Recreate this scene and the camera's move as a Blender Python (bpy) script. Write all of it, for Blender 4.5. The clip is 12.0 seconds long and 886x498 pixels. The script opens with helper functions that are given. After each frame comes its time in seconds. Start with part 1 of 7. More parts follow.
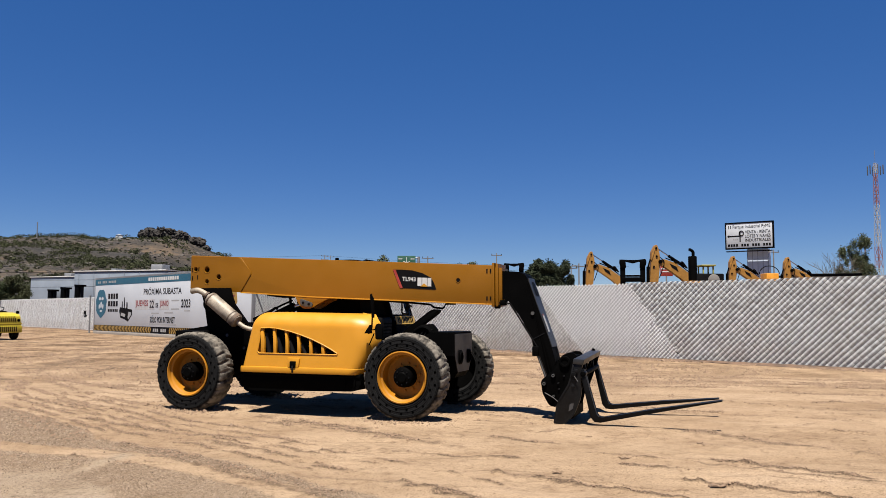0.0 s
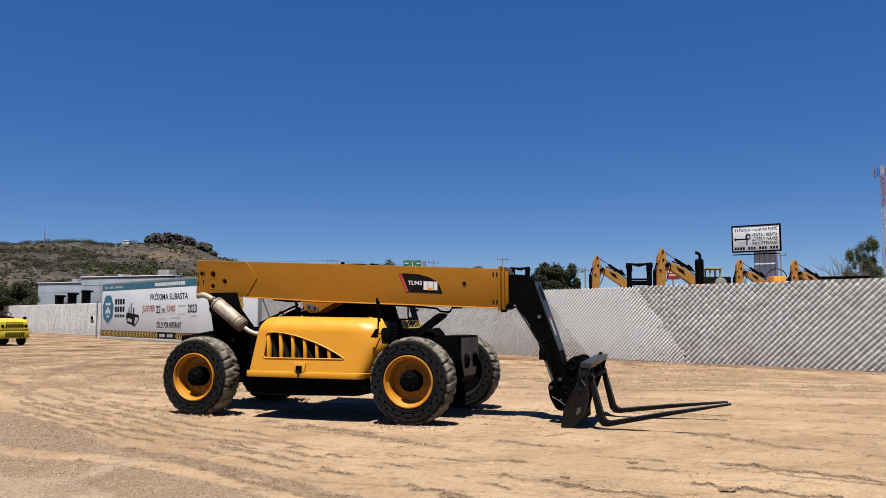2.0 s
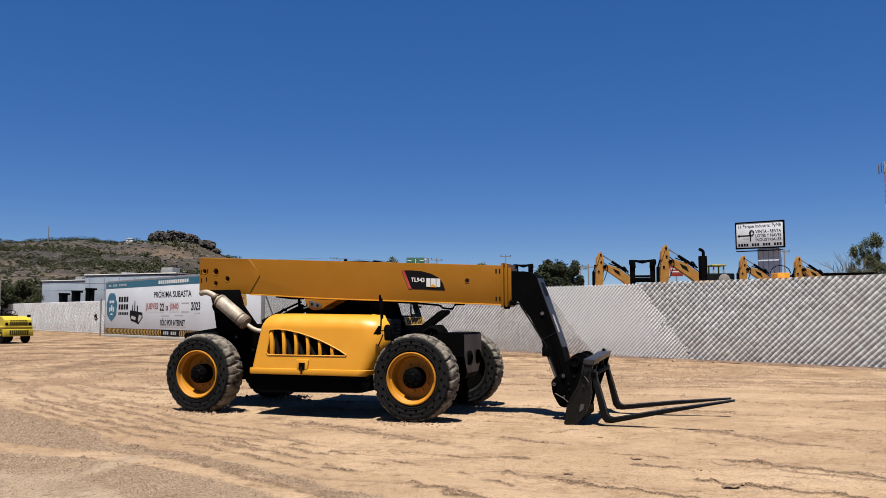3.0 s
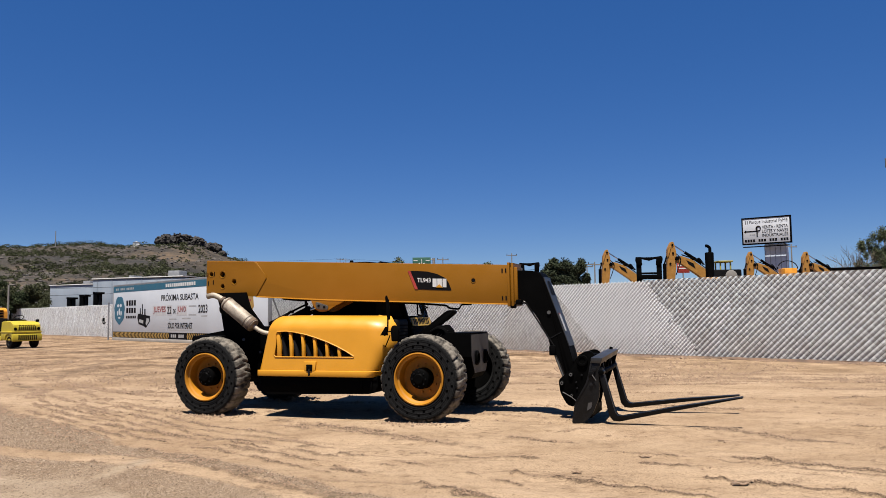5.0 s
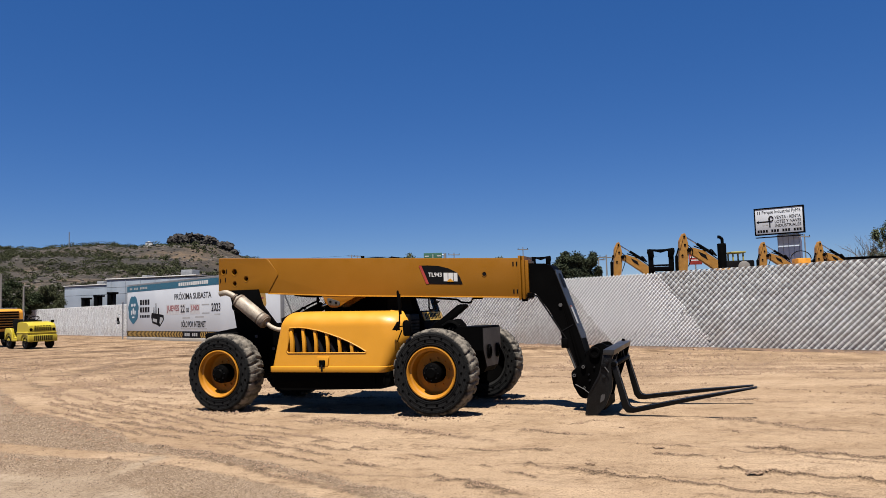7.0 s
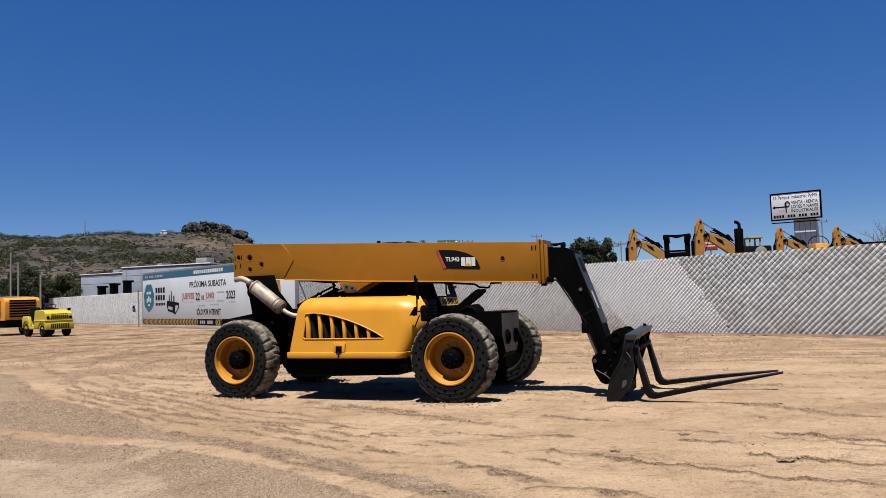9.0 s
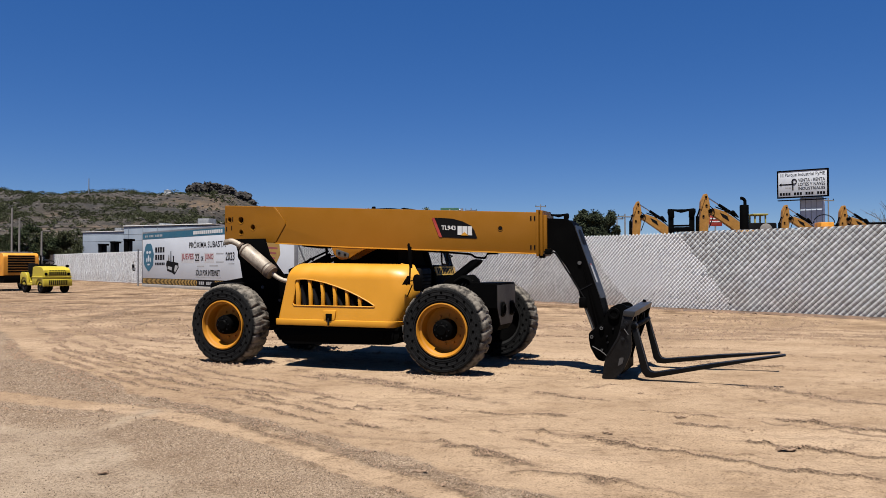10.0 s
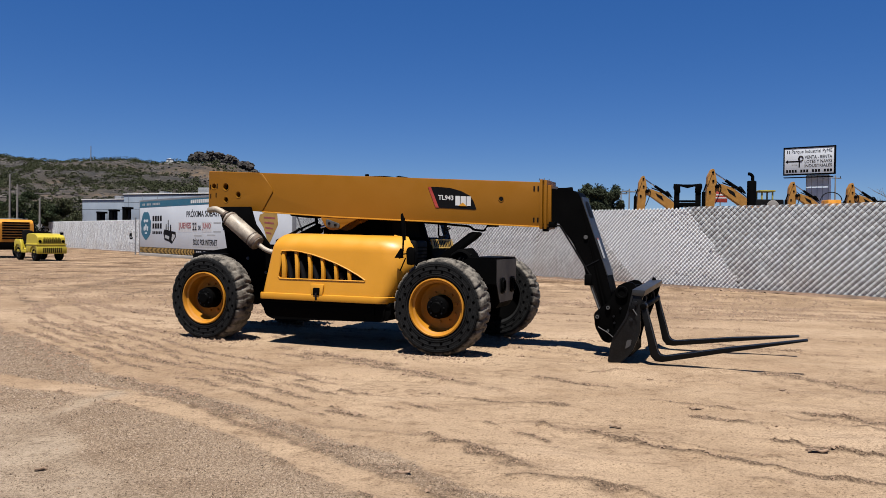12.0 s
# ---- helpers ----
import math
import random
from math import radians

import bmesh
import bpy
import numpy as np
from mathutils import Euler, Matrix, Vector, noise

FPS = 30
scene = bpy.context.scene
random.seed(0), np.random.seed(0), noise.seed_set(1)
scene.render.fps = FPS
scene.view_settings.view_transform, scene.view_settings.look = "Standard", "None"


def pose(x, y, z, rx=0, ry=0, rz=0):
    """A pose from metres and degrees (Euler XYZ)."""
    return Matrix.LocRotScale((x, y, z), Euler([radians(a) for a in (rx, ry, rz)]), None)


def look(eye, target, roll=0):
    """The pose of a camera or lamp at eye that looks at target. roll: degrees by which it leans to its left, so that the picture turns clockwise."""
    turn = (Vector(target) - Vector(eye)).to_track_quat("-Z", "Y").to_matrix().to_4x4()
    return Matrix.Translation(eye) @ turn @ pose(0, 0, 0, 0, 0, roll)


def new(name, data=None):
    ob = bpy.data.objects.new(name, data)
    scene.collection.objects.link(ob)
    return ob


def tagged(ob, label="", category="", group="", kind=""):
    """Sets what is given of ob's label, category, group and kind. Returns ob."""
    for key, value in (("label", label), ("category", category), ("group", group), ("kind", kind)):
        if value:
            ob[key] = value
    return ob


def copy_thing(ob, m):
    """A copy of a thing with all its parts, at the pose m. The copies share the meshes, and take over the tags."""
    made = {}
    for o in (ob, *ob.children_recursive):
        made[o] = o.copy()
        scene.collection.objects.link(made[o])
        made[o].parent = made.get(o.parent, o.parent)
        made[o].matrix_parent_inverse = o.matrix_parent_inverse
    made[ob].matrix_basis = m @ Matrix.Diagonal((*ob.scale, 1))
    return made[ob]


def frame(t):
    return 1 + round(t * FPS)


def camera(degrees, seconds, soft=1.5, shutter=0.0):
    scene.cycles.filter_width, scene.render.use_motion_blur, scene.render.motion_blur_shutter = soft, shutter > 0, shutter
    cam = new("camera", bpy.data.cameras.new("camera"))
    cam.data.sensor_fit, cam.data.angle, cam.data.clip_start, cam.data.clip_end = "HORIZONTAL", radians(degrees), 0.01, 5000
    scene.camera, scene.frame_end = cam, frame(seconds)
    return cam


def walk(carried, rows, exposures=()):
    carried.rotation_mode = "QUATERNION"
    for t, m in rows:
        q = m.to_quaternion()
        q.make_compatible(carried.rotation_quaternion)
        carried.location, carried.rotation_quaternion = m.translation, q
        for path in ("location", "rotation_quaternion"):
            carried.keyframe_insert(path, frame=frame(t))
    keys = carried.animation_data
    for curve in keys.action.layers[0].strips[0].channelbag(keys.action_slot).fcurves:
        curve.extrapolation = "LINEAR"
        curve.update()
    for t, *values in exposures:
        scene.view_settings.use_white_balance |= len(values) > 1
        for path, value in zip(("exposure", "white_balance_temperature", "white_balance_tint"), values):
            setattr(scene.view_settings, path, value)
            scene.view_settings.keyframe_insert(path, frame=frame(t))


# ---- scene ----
cam = camera(58.8, 12.0, soft=0.7)
PATH = [
    (0, (0.022, -0.272, 1.488), (0.046, 1.722, 1.647), 0.2),
    (0.5, (0.02, -0.244, 1.487), (0.039, 1.749, 1.653), 0.2),
    (1, (0.028, -0.225, 1.485), (0.046, 1.767, 1.656), 0.2),
    (1.5, (0.032, -0.224, 1.483), (0.045, 1.768, 1.657), 0.0),
    (2, (0.021, -0.234, 1.48), (0.03, 1.759, 1.65), 0.0),
    (2.5, (0.023, -0.223, 1.473), (0.029, 1.77, 1.638), 0.0),
    (3, (0.027, -0.221, 1.474), (0.028, 1.772, 1.637), -0.1),
    (5, (0.029, -0.228, 1.483), (0.015, 1.765, 1.645), -0.8),
    (5.5, (0.029, -0.225, 1.476), (0.01, 1.769, 1.64), -1.0),
    (6, (0.026, -0.235, 1.48), (0.003, 1.758, 1.643), -1.2),
    (6.5, (0.032, -0.234, 1.472), (-0.001, 1.76, 1.63), -1.4),
    (8.5, (0.04, -0.133, 1.447), (-0.027, 1.861, 1.58), -1.9),
    (9, (-0.032, -0.048, 1.433), (-0.109, 1.947, 1.553), -1.8),
    (9.5, (-0.034, 0.088, 1.426), (-0.113, 2.085, 1.497), -1.1),
    (10, (0.064, 0.318, 1.457), (-0.023, 2.315, 1.495), -0.1),
    (10.5, (0.121, 0.476, 1.453), (0.029, 2.474, 1.46), 0.1),
    (11, (0.064, 0.71, 1.45), (-0.031, 2.708, 1.442), 0.8),
    (11.5, (0.048, 0.895, 1.447), (-0.04, 2.893, 1.426), 0.8),
    (12, (0.114, 1.062, 1.451), (0.021, 3.06, 1.42), 0.7),
]
walk(cam, [(t, look(eye, target, roll)) for t, eye, target, roll in PATH],
     exposures=[(0.0, 1.21, 6640, 10), (6.5, 1.18, 6570, 10), (8.5, 1.14, 6500, 10), (10.0, 1.10, 6400, 10), (12.0, 1.06, 6300, 10)])

# ---- light ----
SUN_WAY = Vector((-0.055, -0.331, 1.0)).normalized()      # towards the sun, high behind the camera
world = bpy.data.worlds.new("sky")
scene.world = world
world.use_nodes = True
sky = world.node_tree.nodes.new("ShaderNodeTexSky")
sky.sky_type, sky.sun_disc = "NISHITA", False
sky.sun_elevation = math.asin(SUN_WAY.z)
sky.sun_rotation = math.atan2(SUN_WAY.x, SUN_WAY.y)
sky.altitude, sky.air_density, sky.dust_density, sky.ozone_density = 3200, 1.0, 0.45, 1.5
world.node_tree.nodes["Background"].inputs[1].default_value = 0.0530
deep = world.node_tree.nodes.new("ShaderNodeHueSaturation")
deep.inputs["Saturation"].default_value = 1.30
deep.inputs["Hue"].default_value = 0.511
deep.inputs["Value"].default_value = 0.84
clear = world.node_tree.nodes.new("ShaderNodeMix")
clear.data_type = "RGBA"
clear.inputs[0].default_value = 0.40
clear.inputs[7].default_value = (0.17, 1.05, 3.6, 1.0)     # even blue of a dry clear sky
world.node_tree.links.new(sky.outputs[0], deep.inputs["Color"])
world.node_tree.links.new(deep.outputs[0], clear.inputs[6])
world.node_tree.links.new(clear.outputs[2], world.node_tree.nodes["Background"].inputs[0])
sun = new("sun", bpy.data.lights.new("sun", "SUN"))
sun.data.energy, sun.data.angle, sun.data.color = 5.0, radians(0.53), (1.0, 0.95, 0.87)
sun.matrix_world = look(SUN_WAY * 50, (0, 0, 0))


# ---- materials ----
def shader(name, rough=0.6, metal=0.0):
    m = bpy.data.materials.new(name)
    m.use_nodes = True
    b = m.node_tree.nodes["Principled BSDF"]
    b.inputs["Roughness"].default_value, b.inputs["Metallic"].default_value = rough, metal
    return m, m.node_tree, b


def add(tree, kind, **values):
    n = tree.nodes.new(kind)
    for k, v in values.items():
        n.inputs[k.replace("_", " ")].default_value = v
    return n


def ramp(tree, source, stops):
    n = tree.nodes.new("ShaderNodeValToRGB")
    el = n.color_ramp.elements
    while len(el) < len(stops):
        el.new(0.5)
    for e, (p, c) in zip(el, stops):
        e.position, e.color = p, (*c, 1) if len(c) == 3 else c
    tree.links.new(source, n.inputs[0])
    return n.outputs[0]


def blend(tree, fac, a, b, mode="MIX"):
    n = tree.nodes.new("ShaderNodeMix")
    n.data_type, n.blend_type = "RGBA", mode
    for sock, val in ((n.inputs[0], fac), (n.inputs[6], a), (n.inputs[7], b)):
        if isinstance(val, (int, float)):
            sock.default_value = val
        elif isinstance(val, tuple):
            sock.default_value = (*val, 1)
        else:
            tree.links.new(val, sock)
    return n.outputs[2]


def grain(tree, scale, detail=4.0, rough=0.6, vector=None, distort=0.0):
    n = add(tree, "ShaderNodeTexNoise", Scale=scale, Detail=detail, Roughness=rough, Distortion=distort)
    if vector is None:
        c = tree.nodes.new("ShaderNodeTexCoord")
        vector = c.outputs["Object"]
    tree.links.new(vector, n.inputs["Vector"])
    return n.outputs["Fac"]


def relief(tree, b, height, strength, distance):
    n = add(tree, "ShaderNodeBump", Strength=strength, Distance=distance)
    tree.links.new(height, n.inputs["Height"])
    tree.links.new(n.outputs[0], b.inputs["Normal"])


def painted(name, colour, rough, dust=0.25, dust_colour=(0.42, 0.31, 0.21), scale=3.0, coat=0.0, metal=0.0, wear=0.15, gloss=0.5):
    """Paint or plastic with uneven tone, a dust film in patches and fine scratches."""
    m, t, b = shader(name, rough, metal)
    colour = tuple(c * 0.62 for c in colour)                # one factor for every base colour, balanced against the exposure
    big, fine = grain(t, scale), grain(t, scale * 14)
    tone = ramp(t, big, [(0.3, tuple(c * (1 - wear) for c in colour)), (0.7, tuple(min(1, c * (1 + wear)) for c in colour))])
    mask = ramp(t, fine, [(0.45, (0, 0, 0)), (0.8, (dust, dust, dust))])
    col = blend(t, mask, tone, dust_colour)
    t.links.new(col, b.inputs["Base Color"])
    r = ramp(t, big, [(0.3, (rough * 0.8,) * 3), (0.75, (min(1, rough * 1.35),) * 3)])
    t.links.new(r, b.inputs["Roughness"])
    b.inputs["Coat Weight"].default_value = coat
    b.inputs["Specular IOR Level"].default_value = gloss
    relief(t, b, fine, 0.08, 0.004)
    return m


YELLOW = painted("yellow_paint", (0.69, 0.305, 0.013), 0.42, 0.03, coat=0.12, wear=0.04, gloss=0.4)
# the same yellow, darkened for the boom side that the sun only grazes
SHADED_YELLOW = painted("shaded_boom_yellow", (0.275, 0.110, 0.002), 0.42, 0.008, coat=0.04, wear=0.03, gloss=0.22)
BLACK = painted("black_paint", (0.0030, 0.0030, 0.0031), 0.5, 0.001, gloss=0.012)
# rim yellow darkened for the shade deep in the dish, with brown dust
DISH_SHADE = painted("dusty_dish_shade", (0.47, 0.195, 0.009), 0.55, 0.12, (0.16, 0.09, 0.045), wear=0.12, scale=6, gloss=0.3)
BLACK_SATIN = painted("black_satin", (0.005, 0.005, 0.0055), 0.5, 0.004, scale=6, gloss=0.06)
GREY_BLACK = painted("grey_black_steel", (0.010, 0.010, 0.0115), 0.5, 0.004, gloss=0.10)
NOSE_GREY = painted("scuffed_nose_steel", (0.055, 0.053, 0.053), 0.5, 0.10, (0.10, 0.08, 0.06), wear=0.3, gloss=0.3)
# black paint made paler for the faces that catch the light
LIT_BLACK = painted("lit_satin_black", (0.030, 0.030, 0.031), 0.4, 0.02, (0.06, 0.05, 0.04), wear=0.25, gloss=0.35)
# scuffed black; its grey patches also stand for glints on the steel
SCUFF_GLINT = painted("scuff_glint_black", (0.0035, 0.0035, 0.0037), 0.42, 0.5, (0.018, 0.0175, 0.017), scale=5.0, wear=0.3, gloss=0.2)
RIM_YELLOW = painted("dusty_rim_yellow", (0.50, 0.205, 0.010), 0.48, 0.06, (0.20, 0.11, 0.05), wear=0.12, scale=6, gloss=0.35)
# flat black that stands for the shade inside the tyre holes
HOLE_SHADE = painted("hole_shade", (0.001, 0.001, 0.001), 1.0, 0.0, gloss=0.0)
RUBBER_BLACK = painted("black_rubber", (0.005, 0.005, 0.0055), 0.8, 0.01, gloss=0.05)
CHROME = painted("chrome_rod", (0.75, 0.75, 0.75), 0.18, 0.15, metal=1.0)
FORK_STEEL = painted("fork_steel", (0.0045, 0.0045, 0.0047), 0.4, 0.015, (0.05, 0.045, 0.04), scale=8, gloss=0.12)
MUFFLER = painted("muffler_steel", (0.38, 0.325, 0.255), 0.55, 0.75, (0.10, 0.062, 0.038), scale=5, metal=0.15, wear=0.55)
WHITE = painted("white_paint", (0.74, 0.74, 0.73), 0.5, 0.12, scale=1.5)
BANNER = painted("banner_vinyl", (0.66, 0.70, 0.755), 0.55, 0.12, scale=0.6, wear=0.06)
TEAL = painted("teal_print", (0.006, 0.125, 0.21), 0.55, 0.10, scale=1.0)
INK = painted("black_print", (0.006, 0.006, 0.007), 0.6, 0.003, gloss=0.06)
RED_INK = painted("red_print", (0.30, 0.055, 0.065), 0.6, 0.10)
FADED = painted("faded_print", (0.42, 0.43, 0.44), 0.6, 0.1)
STRIP_YELLOW = painted("name_strip_yellow", (0.72, 0.44, 0.07), 0.55, 0.1)
AMBER = painted("amber_stripe", (0.42, 0.25, 0.05), 0.6, 0.15)
RED = painted("red_paint", (0.40, 0.03, 0.02), 0.5, 0.1)
GREEN = painted("green_sign_paint", (0.01, 0.10, 0.06), 0.5, 0.1)
LEMON = painted("lemon_paint", (0.54, 0.42, 0.015), 0.45, 0.15, wear=0.12)
ORANGE = painted("orange_paint", (0.75, 0.30, 0.012), 0.45, 0.12)
FAR_YELLOW = painted("far_machine_paint", (0.40, 0.185, 0.022), 0.5, 0.12, wear=0.2)
GALV = painted("galvanised_steel", (0.30, 0.31, 0.325), 0.5, 0.2, metal=0.4)
CLADDING = painted("pale_cladding", (0.27, 0.325, 0.395), 0.55, 0.15, scale=0.4)
CONCRETE = painted("concrete", (0.40, 0.37, 0.33), 0.9, 0.3, scale=2)
STRAW = painted("dry_straw", (0.42, 0.28, 0.16), 0.9, 0.2, scale=8, wear=0.4)
FAR_LEMON = painted("faded_lemon_paint", (0.32, 0.28, 0.03), 0.6, 0.3, wear=0.2)
RUST = painted("rusty_steel", (0.13, 0.085, 0.055), 0.75, 0.5, (0.05, 0.028, 0.016), scale=9, wear=0.5)
FADED_RED = painted("faded_red_paint", (0.30, 0.10, 0.085), 0.6, 0.2)
POLE = painted("weathered_pole", (0.22, 0.21, 0.20), 0.9, 0.2, scale=2)
SHEET = painted("blue_sheet_steel", (0.60, 0.70, 0.82), 0.55, 0.15, scale=0.4, wear=0.2)
BARK = painted("bark", (0.13, 0.10, 0.07), 0.9, 0.3, scale=6)
BLUE_GREY = painted("blue_grey_steel", (0.22, 0.27, 0.32), 0.55, 0.2, scale=0.8)


def tyre_rubber():
    m, t, b = shader("dusty_tyre", 0.85)
    geo = t.nodes.new("ShaderNodeTexCoord")
    sep = t.nodes.new("ShaderNodeSeparateXYZ")
    t.links.new(geo.outputs["Object"], sep.inputs[0])
    r = t.nodes.new("ShaderNodeVectorMath")
    r.operation = "LENGTH"
    flat = t.nodes.new("ShaderNodeCombineXYZ")
    t.links.new(sep.outputs[0], flat.inputs[0])
    t.links.new(sep.outputs[2], flat.inputs[2])
    t.links.new(flat.outputs[0], r.inputs[0])
    n1, n2, n3 = grain(t, 9, 6), grain(t, 60, 3), grain(t, 26, 4)
    edge = t.nodes.new("ShaderNodeMath")
    edge.operation = "MULTIPLY_ADD"
    t.links.new(n3, edge.inputs[0])
    edge.inputs[1].default_value = 0.05
    t.links.new(r.outputs["Value"], edge.inputs[2])
    tread = ramp(t, edge.outputs[0], [(0.578, (0, 0, 0)), (0.602, (1, 1, 1))])
    dust = ramp(t, n1, [(0.34, (0.12, 0.12, 0.12)), (0.60, (0.95, 0.95, 0.95))])
    amount = blend(t, 1.0, tread, dust, "MULTIPLY")
    base = ramp(t, n2, [(0.35, (0.0050, 0.0051, 0.0054)), (0.7, (0.0125, 0.0126, 0.0128))])
    b.inputs["Specular IOR Level"].default_value = 0.08
    col = blend(t, amount, base, (0.158, 0.140, 0.117))
    t.links.new(col, b.inputs["Base Color"])
    relief(t, b, n2, 0.4, 0.008)
    return m


TYRE = tyre_rubber()


def clear_glass(name, tint, gloss=0.03, shine_share=0.035):
    m = bpy.data.materials.new(name)
    m.use_nodes = True
    t = m.node_tree
    t.nodes.clear()
    out = t.nodes.new("ShaderNodeOutputMaterial")
    mix = t.nodes.new("ShaderNodeMixShader")
    through_glass = add(t, "ShaderNodeBsdfTransparent", Color=(*tint, 1))
    shine = add(t, "ShaderNodeBsdfGlossy", Roughness=gloss)
    mix.inputs[0].default_value = shine_share
    t.links.new(through_glass.outputs[0], mix.inputs[1])
    t.links.new(shine.outputs[0], mix.inputs[2])
    t.links.new(mix.outputs[0], out.inputs[0])
    return m


GLASS = clear_glass("windscreen_glass", (0.94, 0.955, 0.955))


def leaf_material(name, dark, light):
    m, t, b = shader(name, 0.75)
    b.inputs["Specular IOR Level"].default_value = 0.08
    g = t.nodes.new("ShaderNodeNewGeometry")
    col = ramp(t, g.outputs["Random Per Island"], [(0.0, dark), (0.75, light), (1.0, tuple(c * 1.25 for c in light))])
    t.links.new(col, b.inputs["Base Color"])
    return m


LEAF = leaf_material("green_leaves", (0.010, 0.015, 0.008), (0.036, 0.047, 0.022))
LEAF_ROUND = leaf_material("dull_green_leaves", (0.014, 0.019, 0.011), (0.042, 0.051, 0.029))
LEAF_GREY = leaf_material("grey_green_leaves", (0.024, 0.033, 0.017), (0.085, 0.096, 0.052))
LEAF_DRY = leaf_material("olive_scrub", (0.018, 0.021, 0.011), (0.050, 0.055, 0.027))


def fence_slat(name, dark, light, splash=0.3):
    """Weathered plastic ribbon: tone differs from piece to piece, dirt lies in soft patches."""
    m, t, b = shader(name, 0.55)
    info = t.nodes.new("ShaderNodeObjectInfo")
    g = t.nodes.new("ShaderNodeNewGeometry")
    both = t.nodes.new("ShaderNodeMath")
    both.operation = "ADD"
    t.links.new(info.outputs["Random"], both.inputs[0])
    t.links.new(g.outputs["Random Per Island"], both.inputs[1])
    wrap = t.nodes.new("ShaderNodeMath")
    wrap.operation = "FRACT"
    t.links.new(both.outputs[0], wrap.inputs[0])
    dark, light = tuple(c * 0.55 for c in dark), tuple(c * 0.55 for c in light)
    tone = ramp(t, wrap.outputs[0], [(0.0, dark), (0.55, tuple((a + c) / 2 for a, c in zip(dark, light))), (1.0, light)])
    n = grain(t, 0.55, 5, vector=g.outputs["Position"])
    dirt = ramp(t, n, [(0.46, (0.0, 0.0, 0.0)), (0.75, (0.22, 0.22, 0.22))])
    col = blend(t, dirt, tone, (0.22, 0.172, 0.128))
    # mud splashed up from the yard, ragged along its upper edge
    sep = t.nodes.new("ShaderNodeSeparateXYZ")
    t.links.new(g.outputs["Position"], sep.inputs[0])
    reach = t.nodes.new("ShaderNodeMath")
    reach.operation = "MULTIPLY_ADD"
    reach.inputs[1].default_value = 2.2
    t.links.new(grain(t, 0.8, 6, 0.65, vector=g.outputs["Position"]), reach.inputs[0])
    t.links.new(sep.outputs[2], reach.inputs[2])
    span = add(t, "ShaderNodeMapRange")
    span.inputs["From Min"].default_value, span.inputs["From Max"].default_value = 1.15, 2.0
    span.inputs["To Min"].default_value, span.inputs["To Max"].default_value = splash, 0.0
    t.links.new(reach.outputs[0], span.inputs["Value"])
    col = blend(t, span.outputs[0], col, (0.245, 0.178, 0.125))
    t.links.new(col, b.inputs["Base Color"])
    return m


SLAT = fence_slat("white_fence_slat", (0.95, 0.975, 0.985), (1.07, 1.095, 1.105))
SLAT_GREY = fence_slat("grey_fence_slat", (0.61, 0.64, 0.645), (0.775, 0.808, 0.813), 0.24)
SLAT_DIRTY = fence_slat("dusty_fence_slat", (0.68, 0.675, 0.66), (0.92, 0.91, 0.89), 0.45)
SLAT_MID = fence_slat("greyed_fence_slat", (0.70, 0.71, 0.715), (0.96, 0.97, 0.975), 0.4)
# dark tone for the wires and the shaded gaps between ribbons
GAP_DARK = painted("fence_gap_dark", (0.10, 0.10, 0.10), 0.6, 0.1)


